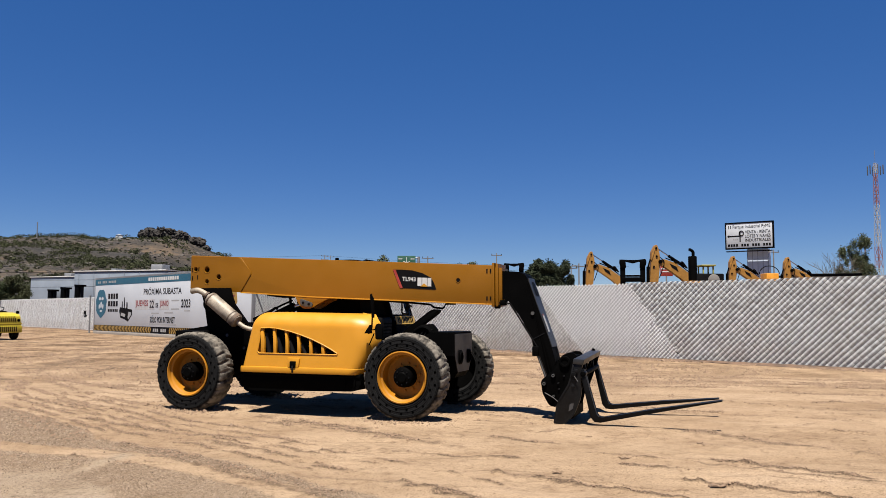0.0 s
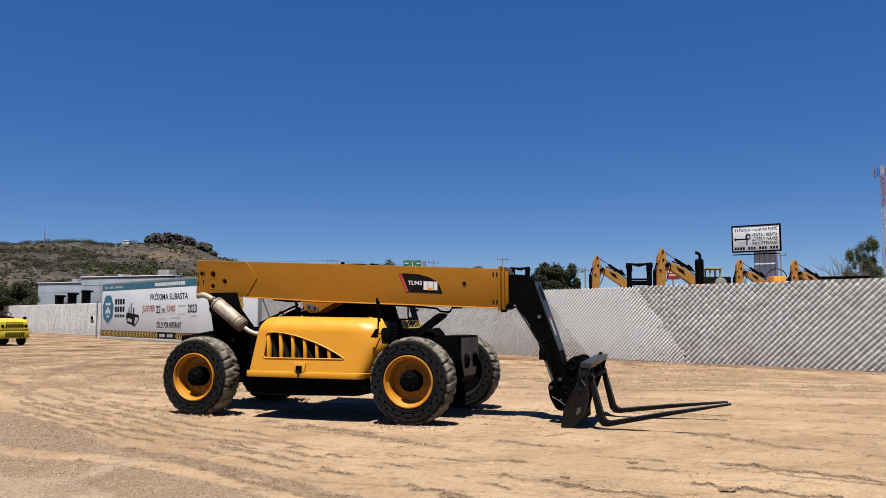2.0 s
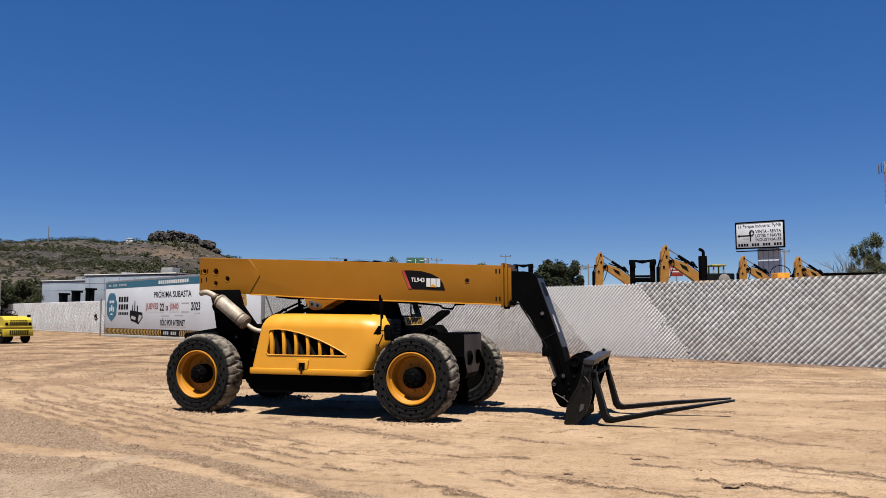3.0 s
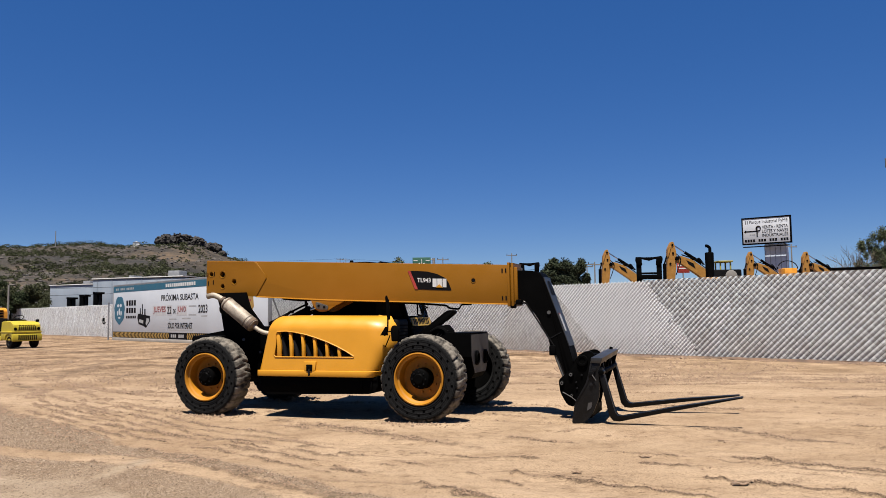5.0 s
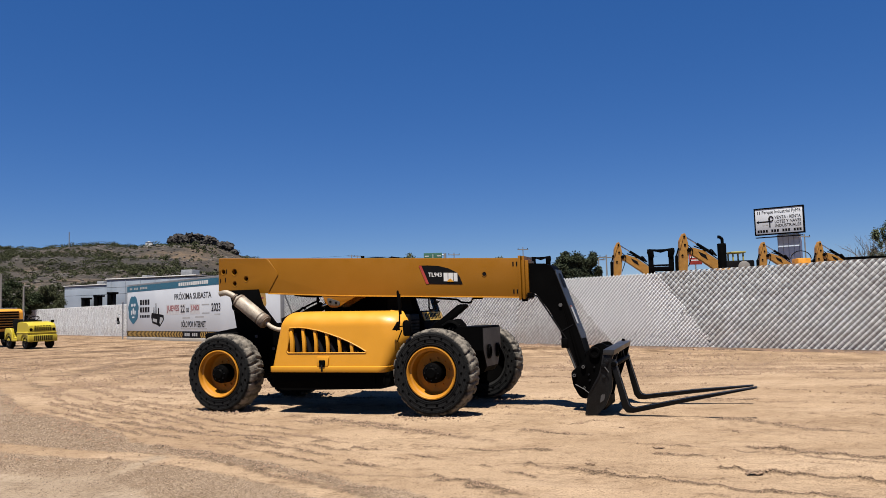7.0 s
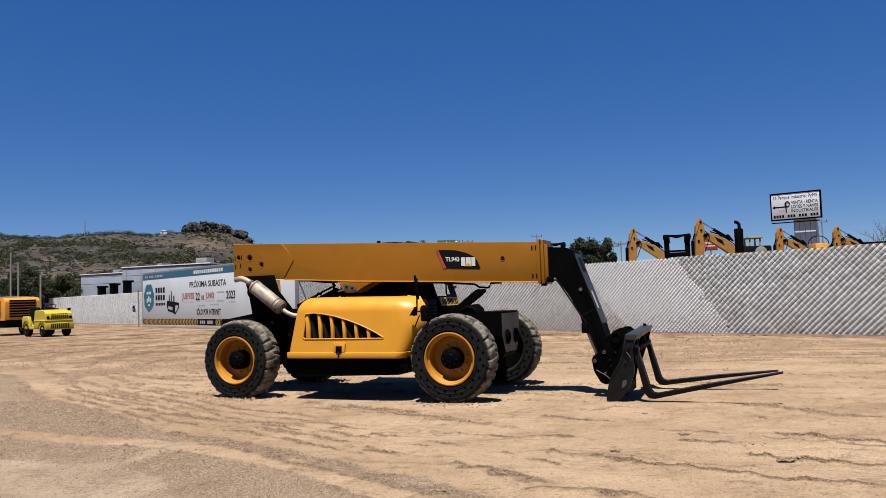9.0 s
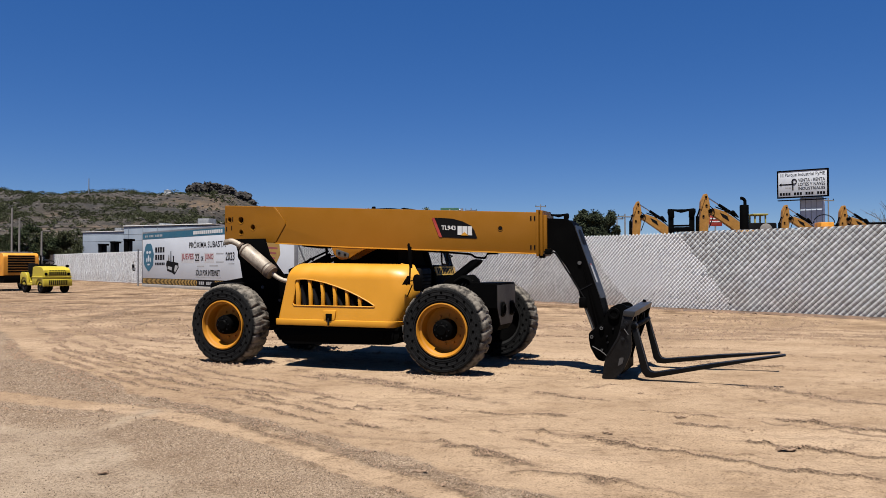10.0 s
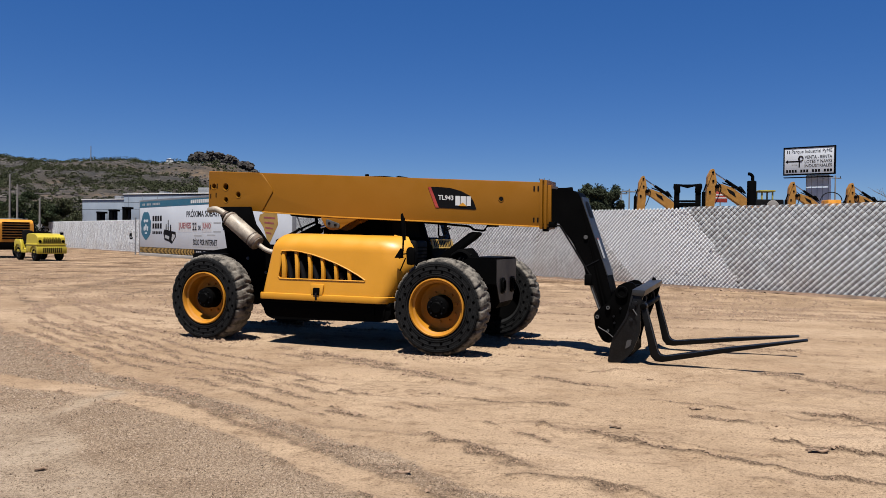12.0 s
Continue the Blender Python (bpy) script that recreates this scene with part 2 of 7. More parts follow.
def dirt():
    """Packed sandy soil; crumbled ridges are darkened for their small shadows, and grey-brown gravel lies where the
    ground says so.
    """
    m, t, b = shader("packed_soil", 0.95)
    g = t.nodes.new("ShaderNodeNewGeometry")
    pos = g.outputs["Position"]

    def field(name):
        n = t.nodes.new("ShaderNodeAttribute")
        n.attribute_name = name
        return n.outputs["Fac"]

    def maths(kind, p, q, r=0.0):
        n = t.nodes.new("ShaderNodeMath")
        n.operation = kind
        for socket, value in zip(n.inputs, (p, q, r)):
            if isinstance(value, (int, float)):
                socket.default_value = value
            else:
                t.links.new(value, socket)
        return n.outputs[0]

    turned = add(t, "ShaderNodeMapping", Rotation=(0, 0, radians(19.7)), Scale=(0.16, 1.5, 1.0))
    t.links.new(pos, turned.inputs[0])
    streak = grain(t, 2.2, 6, 0.62, turned.outputs[0], 0.4)
    patch, blot = grain(t, 0.45, 4, 0.55, pos), grain(t, 1.5, 8, 0.68, pos)
    mid, fine, pebble = grain(t, 7.0, 7, 0.68, pos), grain(t, 55.0, 5, 0.7, pos), grain(t, 120.0, 3, 0.6, pos)
    sand = ramp(t, patch, [(0.30, (0.405, 0.281, 0.180)), (0.55, (0.502, 0.360, 0.239)), (0.75, (0.565, 0.414, 0.284))])
    for source, stops, amount in (
            (streak, [(0.30, (0.90, 0.885, 0.87)), (0.42, (0.99, 0.985, 0.98)), (0.72, (1.04, 1.035, 1.03))], 0.5),
            (blot, [(0.40, (0.86, 0.835, 0.815)), (0.455, (0.97, 0.96, 0.955)), (0.62, (1.04, 1.04, 1.035))], 1.0),
            (mid, [(0.33, (0.62, 0.585, 0.56)), (0.44, (0.99, 0.985, 0.98)), (0.60, (1.03, 1.03, 1.03))], 0.9),
            (fine, [(0.35, (0.36, 0.32, 0.29)), (0.46, (0.97, 0.97, 0.97)), (0.7, (1.14, 1.14, 1.13))], 0.95),
            (pebble, [(0.34, (0.62, 0.60, 0.58)), (0.47, (1, 1, 1)), (0.68, (1.14, 1.14, 1.13))], 0.9)):
        sand = blend(t, amount, sand, ramp(t, source, stops), "MULTIPLY")
    worn = add(t, "ShaderNodeMapping", Rotation=(0, 0, radians(40)), Scale=(0.5, 1.0, 1.0))
    t.links.new(pos, worn.inputs[0])
    sand = blend(t, 1.0, sand, ramp(t, grain(t, 0.30, 9, 0.74, worn.outputs[0]), [(0.48, (1.0, 1.0, 1.0)), (0.55, (0.93, 0.915, 0.90)), (0.60, (0.84, 0.81, 0.785))]), "MULTIPLY")
    # patchy darker brown towards the far side of the yard, painting the shadows of rough soil
    where_y = t.nodes.new("ShaderNodeSeparateXYZ")
    t.links.new(pos, where_y.inputs[0])
    zone = add(t, "ShaderNodeMapRange")
    zone.inputs["From Min"].default_value, zone.inputs["From Max"].default_value = 14.0, 26.0
    t.links.new(where_y.outputs[1], zone.inputs["Value"])
    rough_shade = blend(t, 1.0, sand, ramp(t, grain(t, 0.45, 10, 0.78, pos), [(0.42, (0.42, 0.37, 0.33)), (0.48, (0.78, 0.75, 0.72)), (0.56, (1.0, 0.98, 0.96))]), "MULTIPLY")
    rutmap = add(t, "ShaderNodeMapping", Rotation=(0, 0, radians(-28)), Scale=(1.2, 0.55, 1.0))
    t.links.new(pos, rutmap.inputs[0])
    rough_shade = blend(t, 1.0, rough_shade, ramp(t, grain(t, 1.1, 7, 0.72, rutmap.outputs[0]), [(0.40, (0.55, 0.50, 0.46)), (0.48, (0.93, 0.92, 0.91)), (0.62, (1.10, 1.10, 1.09))]), "MULTIPLY")
    sand = blend(t, zone.outputs[0], sand, rough_shade)
    # thin broken dark lines along dried wheel prints: clod shadows put into the colour
    linemap = add(t, "ShaderNodeMapping", Rotation=(0, 0, radians(19.7)), Scale=(0.9, 2.0, 1.0))
    t.links.new(pos, linemap.inputs[0])
    lines = ramp(t, grain(t, 1.7, 6, 0.66, linemap.outputs[0], 0.8), [(0.470, (0, 0, 0)), (0.494, (1, 1, 1)), (0.506, (1, 1, 1)), (0.518, (0, 0, 0))])
    where = ramp(t, grain(t, 0.8, 3, 0.5, pos), [(0.47, (0, 0, 0)), (0.60, (0.6, 0.6, 0.6))])
    sand = blend(t, blend(t, 1.0, lines, where, "MULTIPLY"), sand, (0.17, 0.105, 0.064))
    # crumbled ridges, with the shadows between crumbs painted in as dark brown
    lumps = maths("MULTIPLY_ADD", mid, 1.7, maths("MULTIPLY_ADD", fine, 0.9, -1.30))
    broken = maths("ADD", field("crumb"), lumps)
    broken = maths("MULTIPLY", broken, field("crumb"))
    broken = ramp(t, broken, [(0.06, (0, 0, 0)), (0.40, (0.95, 0.95, 0.95))])
    earth = ramp(t, fine, [(0.36, (0.045, 0.028, 0.018)), (0.50, (0.155, 0.102, 0.065)), (0.66, (0.35, 0.246, 0.164))])
    sand = blend(t, broken, sand, earth)
    sand = blend(t, field("dusty"), sand, blend(t, 1.0, sand, (0.90, 0.98, 1.08), "MULTIPLY"))
    # gravel
    stones = ramp(t, fine, [(0.36, (0.125, 0.086, 0.058)), (0.46, (0.27, 0.195, 0.134)), (0.55, (0.35, 0.260, 0.185)), (0.66, (0.48, 0.38, 0.29))])
    stones = blend(t, 0.9, stones, ramp(t, pebble, [(0.36, (0.40, 0.38, 0.36)), (0.48, (1, 1, 1)), (0.66, (1.5, 1.48, 1.45))]), "MULTIPLY")
    stones = blend(t, 1.0, stones, ramp(t, blot, [(0.35, (0.80, 0.77, 0.74)), (0.6, (1.06, 1.06, 1.06))]), "MULTIPLY")
    stones = blend(t, maths("MULTIPLY", broken, 0.6), stones, earth)
    loose = maths("MULTIPLY_ADD", maths("SUBTRACT", mid, 0.5), 0.7, field("gravel"))
    mask = ramp(t, loose, [(0.20, (0, 0, 0)), (0.65, (0.88, 0.88, 0.88))])
    col = blend(t, 1.0, blend(t, mask, sand, stones), (0.528, 0.532, 0.525), "MULTIPLY")
    t.links.new(col, b.inputs["Base Color"])
    b.inputs["Specular IOR Level"].default_value = 0.15
    tall = maths("MULTIPLY_ADD", fine, 0.6, mid)
    relief(t, b, maths("MULTIPLY_ADD", streak, 0.35, tall), 0.8, 0.025)
    return m


SOIL = dirt()


def hillside():
    m, t, b = shader("scrub_hillside", 0.95)
    coord = t.nodes.new("ShaderNodeTexCoord")
    flat = add(t, "ShaderNodeMapping", Scale=(0.45, 1.0, 2.2))
    t.links.new(coord.outputs["Object"], flat.inputs[0])
    a, c = grain(t, 0.022, 8, 0.74, flat.outputs[0]), grain(t, 0.12, 9, 0.74)
    col = ramp(t, a, [(0.38, (0.012, 0.010, 0.007)), (0.50, (0.023, 0.018, 0.013)), (0.60, (0.042, 0.030, 0.019)), (0.72, (0.074, 0.050, 0.029))])
    spots = ramp(t, c, [(0.40, (0.22, 0.23, 0.20)), (0.52, (0.9, 0.9, 0.9)), (0.68, (2.1, 1.95, 1.8))])
    t.links.new(blend(t, 0.95, col, spots, "MULTIPLY"), b.inputs["Base Color"])
    relief(t, b, c, 1.0, 2.0)
    return m


HILL = hillside()
ROCK = painted("dark_rock", (0.024, 0.019, 0.017), 0.95, 0.25, (0.05, 0.04, 0.032), scale=0.25, wear=0.6)
BOULDER = painted("slope_boulder", (0.085, 0.072, 0.062), 0.95, 0.4, (0.02, 0.017, 0.014), scale=0.35, wear=0.7)
# clods coloured darker than the soil, for the shade between them
CLOD = painted("soil_clods", (0.29, 0.190, 0.120), 0.95, 0.1, (0.12, 0.08, 0.05), scale=20, wear=0.4)
EARTH = painted("brown_earth", (0.14, 0.082, 0.050), 0.95, 0.5, (0.06, 0.036, 0.022), scale=3, wear=0.5)
DULL_STEEL = painted("dull_steel", (0.075, 0.075, 0.075), 0.5, 0.05)


# ---- builders ----
def part(name, bm, material, parent=None, label="", sharp=0.6):
    """Links a bmesh as one mesh object under a thing or a part."""
    bmesh.ops.recalc_face_normals(bm, faces=bm.faces[:])
    for face in bm.faces:
        face.smooth = True
    for e in bm.edges:
        e.smooth = len(e.link_faces) == 2 and e.calc_face_angle(3) < sharp
    me = bpy.data.meshes.new(name)
    bm.to_mesh(me)
    bm.free()
    for mat in material if isinstance(material, (list, tuple)) else (material,):
        me.materials.append(mat)
    ob = new(name, me)
    ob.parent = parent
    if label:
        tagged(ob, label)
    return ob


def raw(name, verts, faces, material, parent=None, label="", smooth=False):
    me = bpy.data.meshes.new(name)
    me.from_pydata(verts, [], faces)
    for mat in material if isinstance(material, (list, tuple)) else (material,):
        me.materials.append(mat)
    if smooth:
        me.shade_smooth()
    ob = new(name, me)
    ob.parent = parent
    if label:
        tagged(ob, label)
    return ob


def empty(name, m, label, category, group="", kind=""):
    ob = new(name)
    ob.empty_display_size = 0.2
    ob.matrix_world = m
    return tagged(ob, label, category, group, kind)


def soften(bm, edges, size, segments=2):
    if size > 0:
        bmesh.ops.bevel(bm, geom=edges, offset=size, segments=segments, profile=0.5, affect="EDGES", clamp_overlap=True)


def box(x0, x1, y0, y1, z0, z1, bevel=0.008, bm=None, segments=2):
    out = bmesh.new() if bm is None else bm
    m = Matrix.LocRotScale(((x0 + x1) / 2, (y0 + y1) / 2, (z0 + z1) / 2), None, (abs(x1 - x0), abs(y1 - y0), abs(z1 - z0)))
    made = bmesh.ops.create_cube(out, size=1, matrix=m)["verts"]
    soften(out, list({e for v in made for e in v.link_edges}), min(bevel, abs(x1 - x0) / 3, abs(y1 - y0) / 3, abs(z1 - z0) / 3), segments)
    return out


def prism(pts, y0, y1, bevel=0.008, bm=None, segments=2):
    """A plate: an outline in x, z, thick from y0 to y1."""
    out = bmesh.new() if bm is None else bm
    a = [out.verts.new((x, y0, z)) for x, z in pts]
    c = [out.verts.new((x, y1, z)) for x, z in pts]
    faces = [out.faces.new(a), out.faces.new(c[::-1])]
    n = len(pts)
    for i in range(n):
        faces.append(out.faces.new((a[i], c[i], c[(i + 1) % n], a[(i + 1) % n])))
    if bevel > 0:
        rim = [e for f in faces[:2] for e in f.edges]
        soften(out, rim, bevel, segments)
    return out


def rod(p, q, r, bm=None, seg=16, r2=None, bevel=0.0):
    out = bmesh.new() if bm is None else bm
    p, q = Vector(p), Vector(q)
    m = Matrix.Translation((p + q) / 2) @ (q - p).to_track_quat("Z", "Y").to_matrix().to_4x4()
    made = bmesh.ops.create_cone(out, cap_ends=True, segments=seg, radius1=r, radius2=r if r2 is None else r2, depth=(q - p).length, matrix=m)["verts"]
    if bevel > 0:
        caps = {f for v in made for f in v.link_faces if len(f.verts) > 4}
        soften(out, list({e for f in caps for e in f.edges}), bevel, 2)
    return out


def pipe(points, r, bm=None, seg=10, taper=None):
    """A round bar bent along points."""
    out = bmesh.new() if bm is None else bm
    pts = [Vector(p) for p in points]
    rings = []
    for i, p in enumerate(pts):
        way = (pts[min(i + 1, len(pts) - 1)] - pts[max(i - 1, 0)]).normalized()
        side = way.cross(Vector((0, 0, 1)) if abs(way.z) < 0.9 else Vector((1, 0, 0))).normalized()
        up = side.cross(way)
        rr = r if taper is None else r * taper[i]
        rings.append([out.verts.new(p + rr * (math.cos(a) * side + math.sin(a) * up)) for a in (2 * math.pi * k / seg for k in range(seg))])
    for ra, rb in zip(rings, rings[1:]):
        for k in range(seg):
            out.faces.new((ra[k], ra[(k + 1) % seg], rb[(k + 1) % seg], rb[k]))
    out.faces.new(rings[0])
    out.faces.new(rings[-1][::-1])
    return out


def arc(points, steps=5):
    """Rounds off a bent line by sliding between its corners."""
    pts = [Vector(p) for p in points]
    out = [pts[0]]
    for a, c, d in zip(pts, pts[1:], pts[2:]):
        r = 0.45 * min((c - a).length, (d - c).length)
        p, q = c + (a - c).normalized() * r, c + (d - c).normalized() * r
        for k in range(steps + 1):
            s = k / steps
            out.append(p * (1 - s) ** 2 + c * 2 * s * (1 - s) + q * s * s)
    return out + [pts[-1]]


def lathe(profile, seg=48, bm=None, at=(0, 0, 0)):
    """Turns (radius, y) round the y axis through at."""
    out = bmesh.new() if bm is None else bm
    rings = []
    for r, y in profile:
        rings.append([out.verts.new((at[0] + r * math.cos(2 * math.pi * k / seg), at[1] + y, at[2] + r * math.sin(2 * math.pi * k / seg))) for k in range(seg)])
    for ra, rb in zip(rings, rings[1:]):
        for k in range(seg):
            out.faces.new((ra[k], ra[(k + 1) % seg], rb[(k + 1) % seg], rb[k]))
    return out


def round_outline(pts, radii, steps=5):
    """An outline with its corners rounded, corner by corner."""
    out, n = [], len(pts)
    for i, (p, r) in enumerate(zip(pts, radii)):
        a, b, c = Vector(pts[i - 1]), Vector(p), Vector(pts[(i + 1) % n])
        if r <= 0:
            out.append(tuple(b))
            continue
        s, e = b + (a - b).normalized() * r, b + (c - b).normalized() * r
        for k in range(steps + 1):
            w = k / steps
            q = s * (1 - w) ** 2 + b * 2 * w * (1 - w) + e * w * w
            out.append(tuple(q))
    return out


def carve(ob, cutter_bm):
    """Cuts the shape out of ob's mesh for good."""
    me = bpy.data.meshes.new("cutter")
    bmesh.ops.recalc_face_normals(cutter_bm, faces=cutter_bm.faces[:])
    cutter_bm.to_mesh(me)
    cutter_bm.free()
    tool = new("cutter", me)
    tool.matrix_world = Matrix.Identity(4)
    keep, ob.parent = ob.parent, None
    mod = ob.modifiers.new("cut", "BOOLEAN")
    mod.operation, mod.object, mod.solver = "DIFFERENCE", tool, "EXACT"
    bpy.context.view_layer.update()
    made = bpy.data.meshes.new_from_object(ob.evaluated_get(bpy.context.evaluated_depsgraph_get()))
    ob.modifiers.clear()
    ob.data = made
    ob.parent = keep
    bpy.data.objects.remove(tool)
    return ob


def words(name, text, x0, x1, z0, z1, y, material, parent, depth=0.006, bold=0.0):
    """Letters that fill x0..x1 and z0..z1 and face -y."""
    cu = bpy.data.curves.new(name, "FONT")
    cu.body, cu.extrude, cu.resolution_u, cu.offset = text, 0.01, 3, bold
    tmp = new(name, cu)
    bpy.context.view_layer.update()
    me = bpy.data.meshes.new_from_object(tmp.evaluated_get(bpy.context.evaluated_depsgraph_get()))
    bpy.data.objects.remove(tmp)
    co = np.empty(len(me.vertices) * 3)
    me.vertices.foreach_get("co", co)
    co = co.reshape(-1, 3)
    lo, hi = co.min(0), co.max(0)
    s = (co - lo) / np.maximum(hi - lo, 1e-6)
    res = np.stack([x0 + s[:, 0] * (x1 - x0), y - s[:, 2] * depth, z0 + s[:, 1] * (z1 - z0)], 1)
    me.vertices.foreach_set("co", res.ravel())
    me.materials.clear()
    me.materials.append(material)
    me.update()
    ob = new(name, me)
    ob.parent = parent
    return ob


def bars(name, spans, z0, z1, y, material, parent, depth=0.006):
    """Plain bars in place of writing."""
    for a, c in spans:
        part(name, box(a, c, y - depth, y, z0, z1, 0), material, parent)


def value_noise(x, y, seed=0):
    """Smooth noise from 0 to 1 on arrays."""
    xi, yi = np.floor(x).astype(np.int64), np.floor(y).astype(np.int64)
    fx, fy = x - xi, y - yi
    fx, fy = fx * fx * (3 - 2 * fx), fy * fy * (3 - 2 * fy)

    def h(a, c):
        v = np.sin(a * 127.1 + c * 311.7 + seed * 74.7) * 43758.5453
        return v - np.floor(v)
    return (h(xi, yi) * (1 - fx) + h(xi + 1, yi) * fx) * (1 - fy) + (h(xi, yi + 1) * (1 - fx) + h(xi + 1, yi + 1) * fx) * fy


def fbm(x, y, octaves=4, seed=0):
    total, amp, norm = 0, 1.0, 0
    for k in range(octaves):
        total, norm = total + amp * value_noise(x * 2 ** k, y * 2 ** k, seed + k), norm + amp
        amp *= 0.5
    return total / norm


def leaves(centres, size, rng):
    """Verts and faces of small tilted leaf clumps at the centres."""
    n = len(centres)
    a = rng.normal(size=(n, 3))
    a /= np.linalg.norm(a, axis=1, keepdims=True)
    c = np.cross(a, rng.normal(size=(n, 3)))
    c /= np.linalg.norm(c, axis=1, keepdims=True)
    s = size * rng.uniform(0.6, 1.4, (n, 1))
    fold = np.cross(a, c) * s * 0.25
    v = np.stack([centres - a * s, centres + c * s * 0.55 + fold, centres + a * s, centres - c * s * 0.55 + fold], 1).reshape(-1, 3)
    i = np.arange(n)[:, None] * 4
    return v.tolist(), np.concatenate([i + np.array([[0, 1, 2]]), i + np.array([[0, 2, 3]])]).tolist()


def crown_points(lobes, per_lobe, rng, shell=0.55):
    """Points scattered in lumpy lobes (x, y, z, rx, ry, rz)."""
    out = []
    for x, y, z, rx, ry, rz in lobes:
        d = rng.normal(size=(per_lobe, 3))
        d /= np.linalg.norm(d, axis=1, keepdims=True)
        r = (shell + (1 - shell) * rng.uniform(0, 1, (per_lobe, 1))) * rng.uniform(0.75, 1.12, (per_lobe, 1))
        out.append(np.array([x, y, z]) + d * r * np.array([rx, ry, rz]))
    return np.concatenate(out)


# ---- ground ----
DRIVE = radians(-19.68)                                     # heading of the machine and its wheel tracks
YARD = np.array([-2.034, 11.2015])


def along_across(x, y):
    """Yard coordinates: along the machine's heading, and across it away from the camera."""
    c, s = math.cos(DRIVE), math.sin(DRIVE)
    return (x - YARD[0]) * c + (y - YARD[1]) * s, -(x - YARD[0]) * s + (y - YARD[1]) * c


# edge of the gravel, the packed pale strip inside it, and the dusty corner
EDGE = np.array([(-14, 5.2), (-9, 2.2), (-5.4, -0.25), (-3.5, -1.25), (-2.3, -1.8), (-1.05, -2.52), (-0.35, -2.8), (0.3, -2.92), (0.9, -3.15), (1.55, -3.45), (2.5, -3.87), (3.3, -4.2), (4.1, -4.65), (6, -5.6)])
STRIP = np.array([(-9, -1.2), (-4, -3.1), (-1.55, -3.31), (-0.65, -3.34), (-0.1, -3.38), (0.55, -3.57), (1.25, -3.78), (1.85, -3.97), (2.45, -4.24), (2.86, -4.48), (3.6, -4.86), (5, -5.6)])
DUSTY = np.array([(-6, -4.6), (-0.33, -4.27), (0.23, -4.2), (0.65, -4.48), (1.25, -4.8), (1.95, -5.06), (2.5, -5.4), (4, -6.2)])
TRACKS = []


def track(points, width, strength):
    TRACKS.append((np.array(points, float), width, strength))


# crumbled tyre ridges across the yard
track([(-5.82, 0.60), (-4.0, 0.0), (-2.97, -0.45)], 0.07, 0.8)
track([(-2.6, -1.24), (-1.65, -1.6), (0.58, -1.98), (1.52, -2.24), (1.97, -2.41)], 0.055, 0.9)
track([(-3.6, -0.6), (-2.2, -1.05), (-0.4, -1.45), (1.4, -1.85)], 0.05, 0.55)
track([(-1.3, -2.03), (-0.6, -2.2), (0.3, -2.3), (1.0, -2.55)], 0.09, 0.6)
track([(-0.27, -0.37), (0.52, -0.58), (1.51, -0.89)], 0.16, 0.9)
track([(0.0, -0.72), (0.9, -0.95), (1.8, -1.2), (2.6, -1.3)], 0.10, 0.7)
track([(2.1, -3.11), (2.63, -3.19), (3.29, -3.56)], 0.07, 0.9)
track([(0.05, -2.53), (0.72, -2.42), (1.47, -2.73)], 0.10, 0.6)
track([(1.76, -1.46), (2.39, -1.40), (3.1, -1.62)], 0.12, 0.6)
track([(2.5, -2.1), (3.0, -2.18), (3.85, -2.08)], 0.06, 0.7)
track([(3.28, -0.86), (3.65, -0.99), (4.2, -1.15)], 0.09, 0.7)
track([(3.84, -2.91), (4.61, -3.09), (5.11, -3.25), (5.75, -3.45), (6.6, -3.55)], 0.055, 0.9)
track([(4.93, -2.09), (5.38, -2.19), (5.66, -2.25)], 0.07, 0.9)
track([(5.52, -2.66), (5.89, -2.73), (6.17, -2.75), (6.9, -2.95)], 0.045, 1.0)
track([(5.76, -1.57), (6.06, -1.68), (6.34, -1.76), (7.2, -2.0)], 0.07, 1.0)
track([(5.5, 0.45), (6.18, -0.01), (6.53, -0.24), (7.4, -0.5)], 0.16, 0.7)
track([(3.31, -3.6), (3.73, -3.87), (4.1, -4.02), (4.43, -4.17), (4.9, -4.3)], 0.11, 1.0)
track([(5.1, -1.67), (5.5, -1.70)], 0.10, 0.6)
track([(5.4, -3.69), (5.8, -3.72)], 0.07, 0.6)
track([(-13.4, 10.0), (-11.0, 6.4), (-9.5, 4.5), (-7.6, 3.5), (-5.5, 2.5), (-4.2, 2.1)], 0.13, 0.8)
track([(-17.7, 16.2), (-13.4, 10.1), (-11.1, 6.9)], 0.2, 0.8)
track([(-9.3, 7.1), (-8.1, 4.6)], 0.13, 0.8)
track([(-12.4, 5.3), (-11.0, 5.9)], 0.2, 0.9)
track([(-16.5, 8.2), (-14.1, 7.6)], 0.35, 0.8)
track([(-29.6, 18.8), (-25, 18.4)], 0.5, 0.7)
track([(-24, 18.3), (-16.6, 14.7)], 0.4, 0.7)
track([(-3.8, 0.58), (-2.9, 0.43)], 0.12, 0.6)
roll = np.random.default_rng(51)
for _ in range(110):
    a0, c0 = roll.uniform(-7, 11), roll.uniform(-4.2, 9.5)
    turn, length = roll.normal() * 0.12 + (0.9 if roll.uniform() < 0.08 else 0), roll.uniform(0.5, 3.2) * (1 + max(0, c0) * 0.12)
    track([(a0 + length * t * math.cos(turn), c0 + length * t * math.sin(turn) + 0.08 * roll.normal()) for t in (0, 0.35, 0.7, 1)], roll.uniform(0.02, 0.06) * (1 + max(0, c0) * 0.25), roll.uniform(0.30, 0.70))


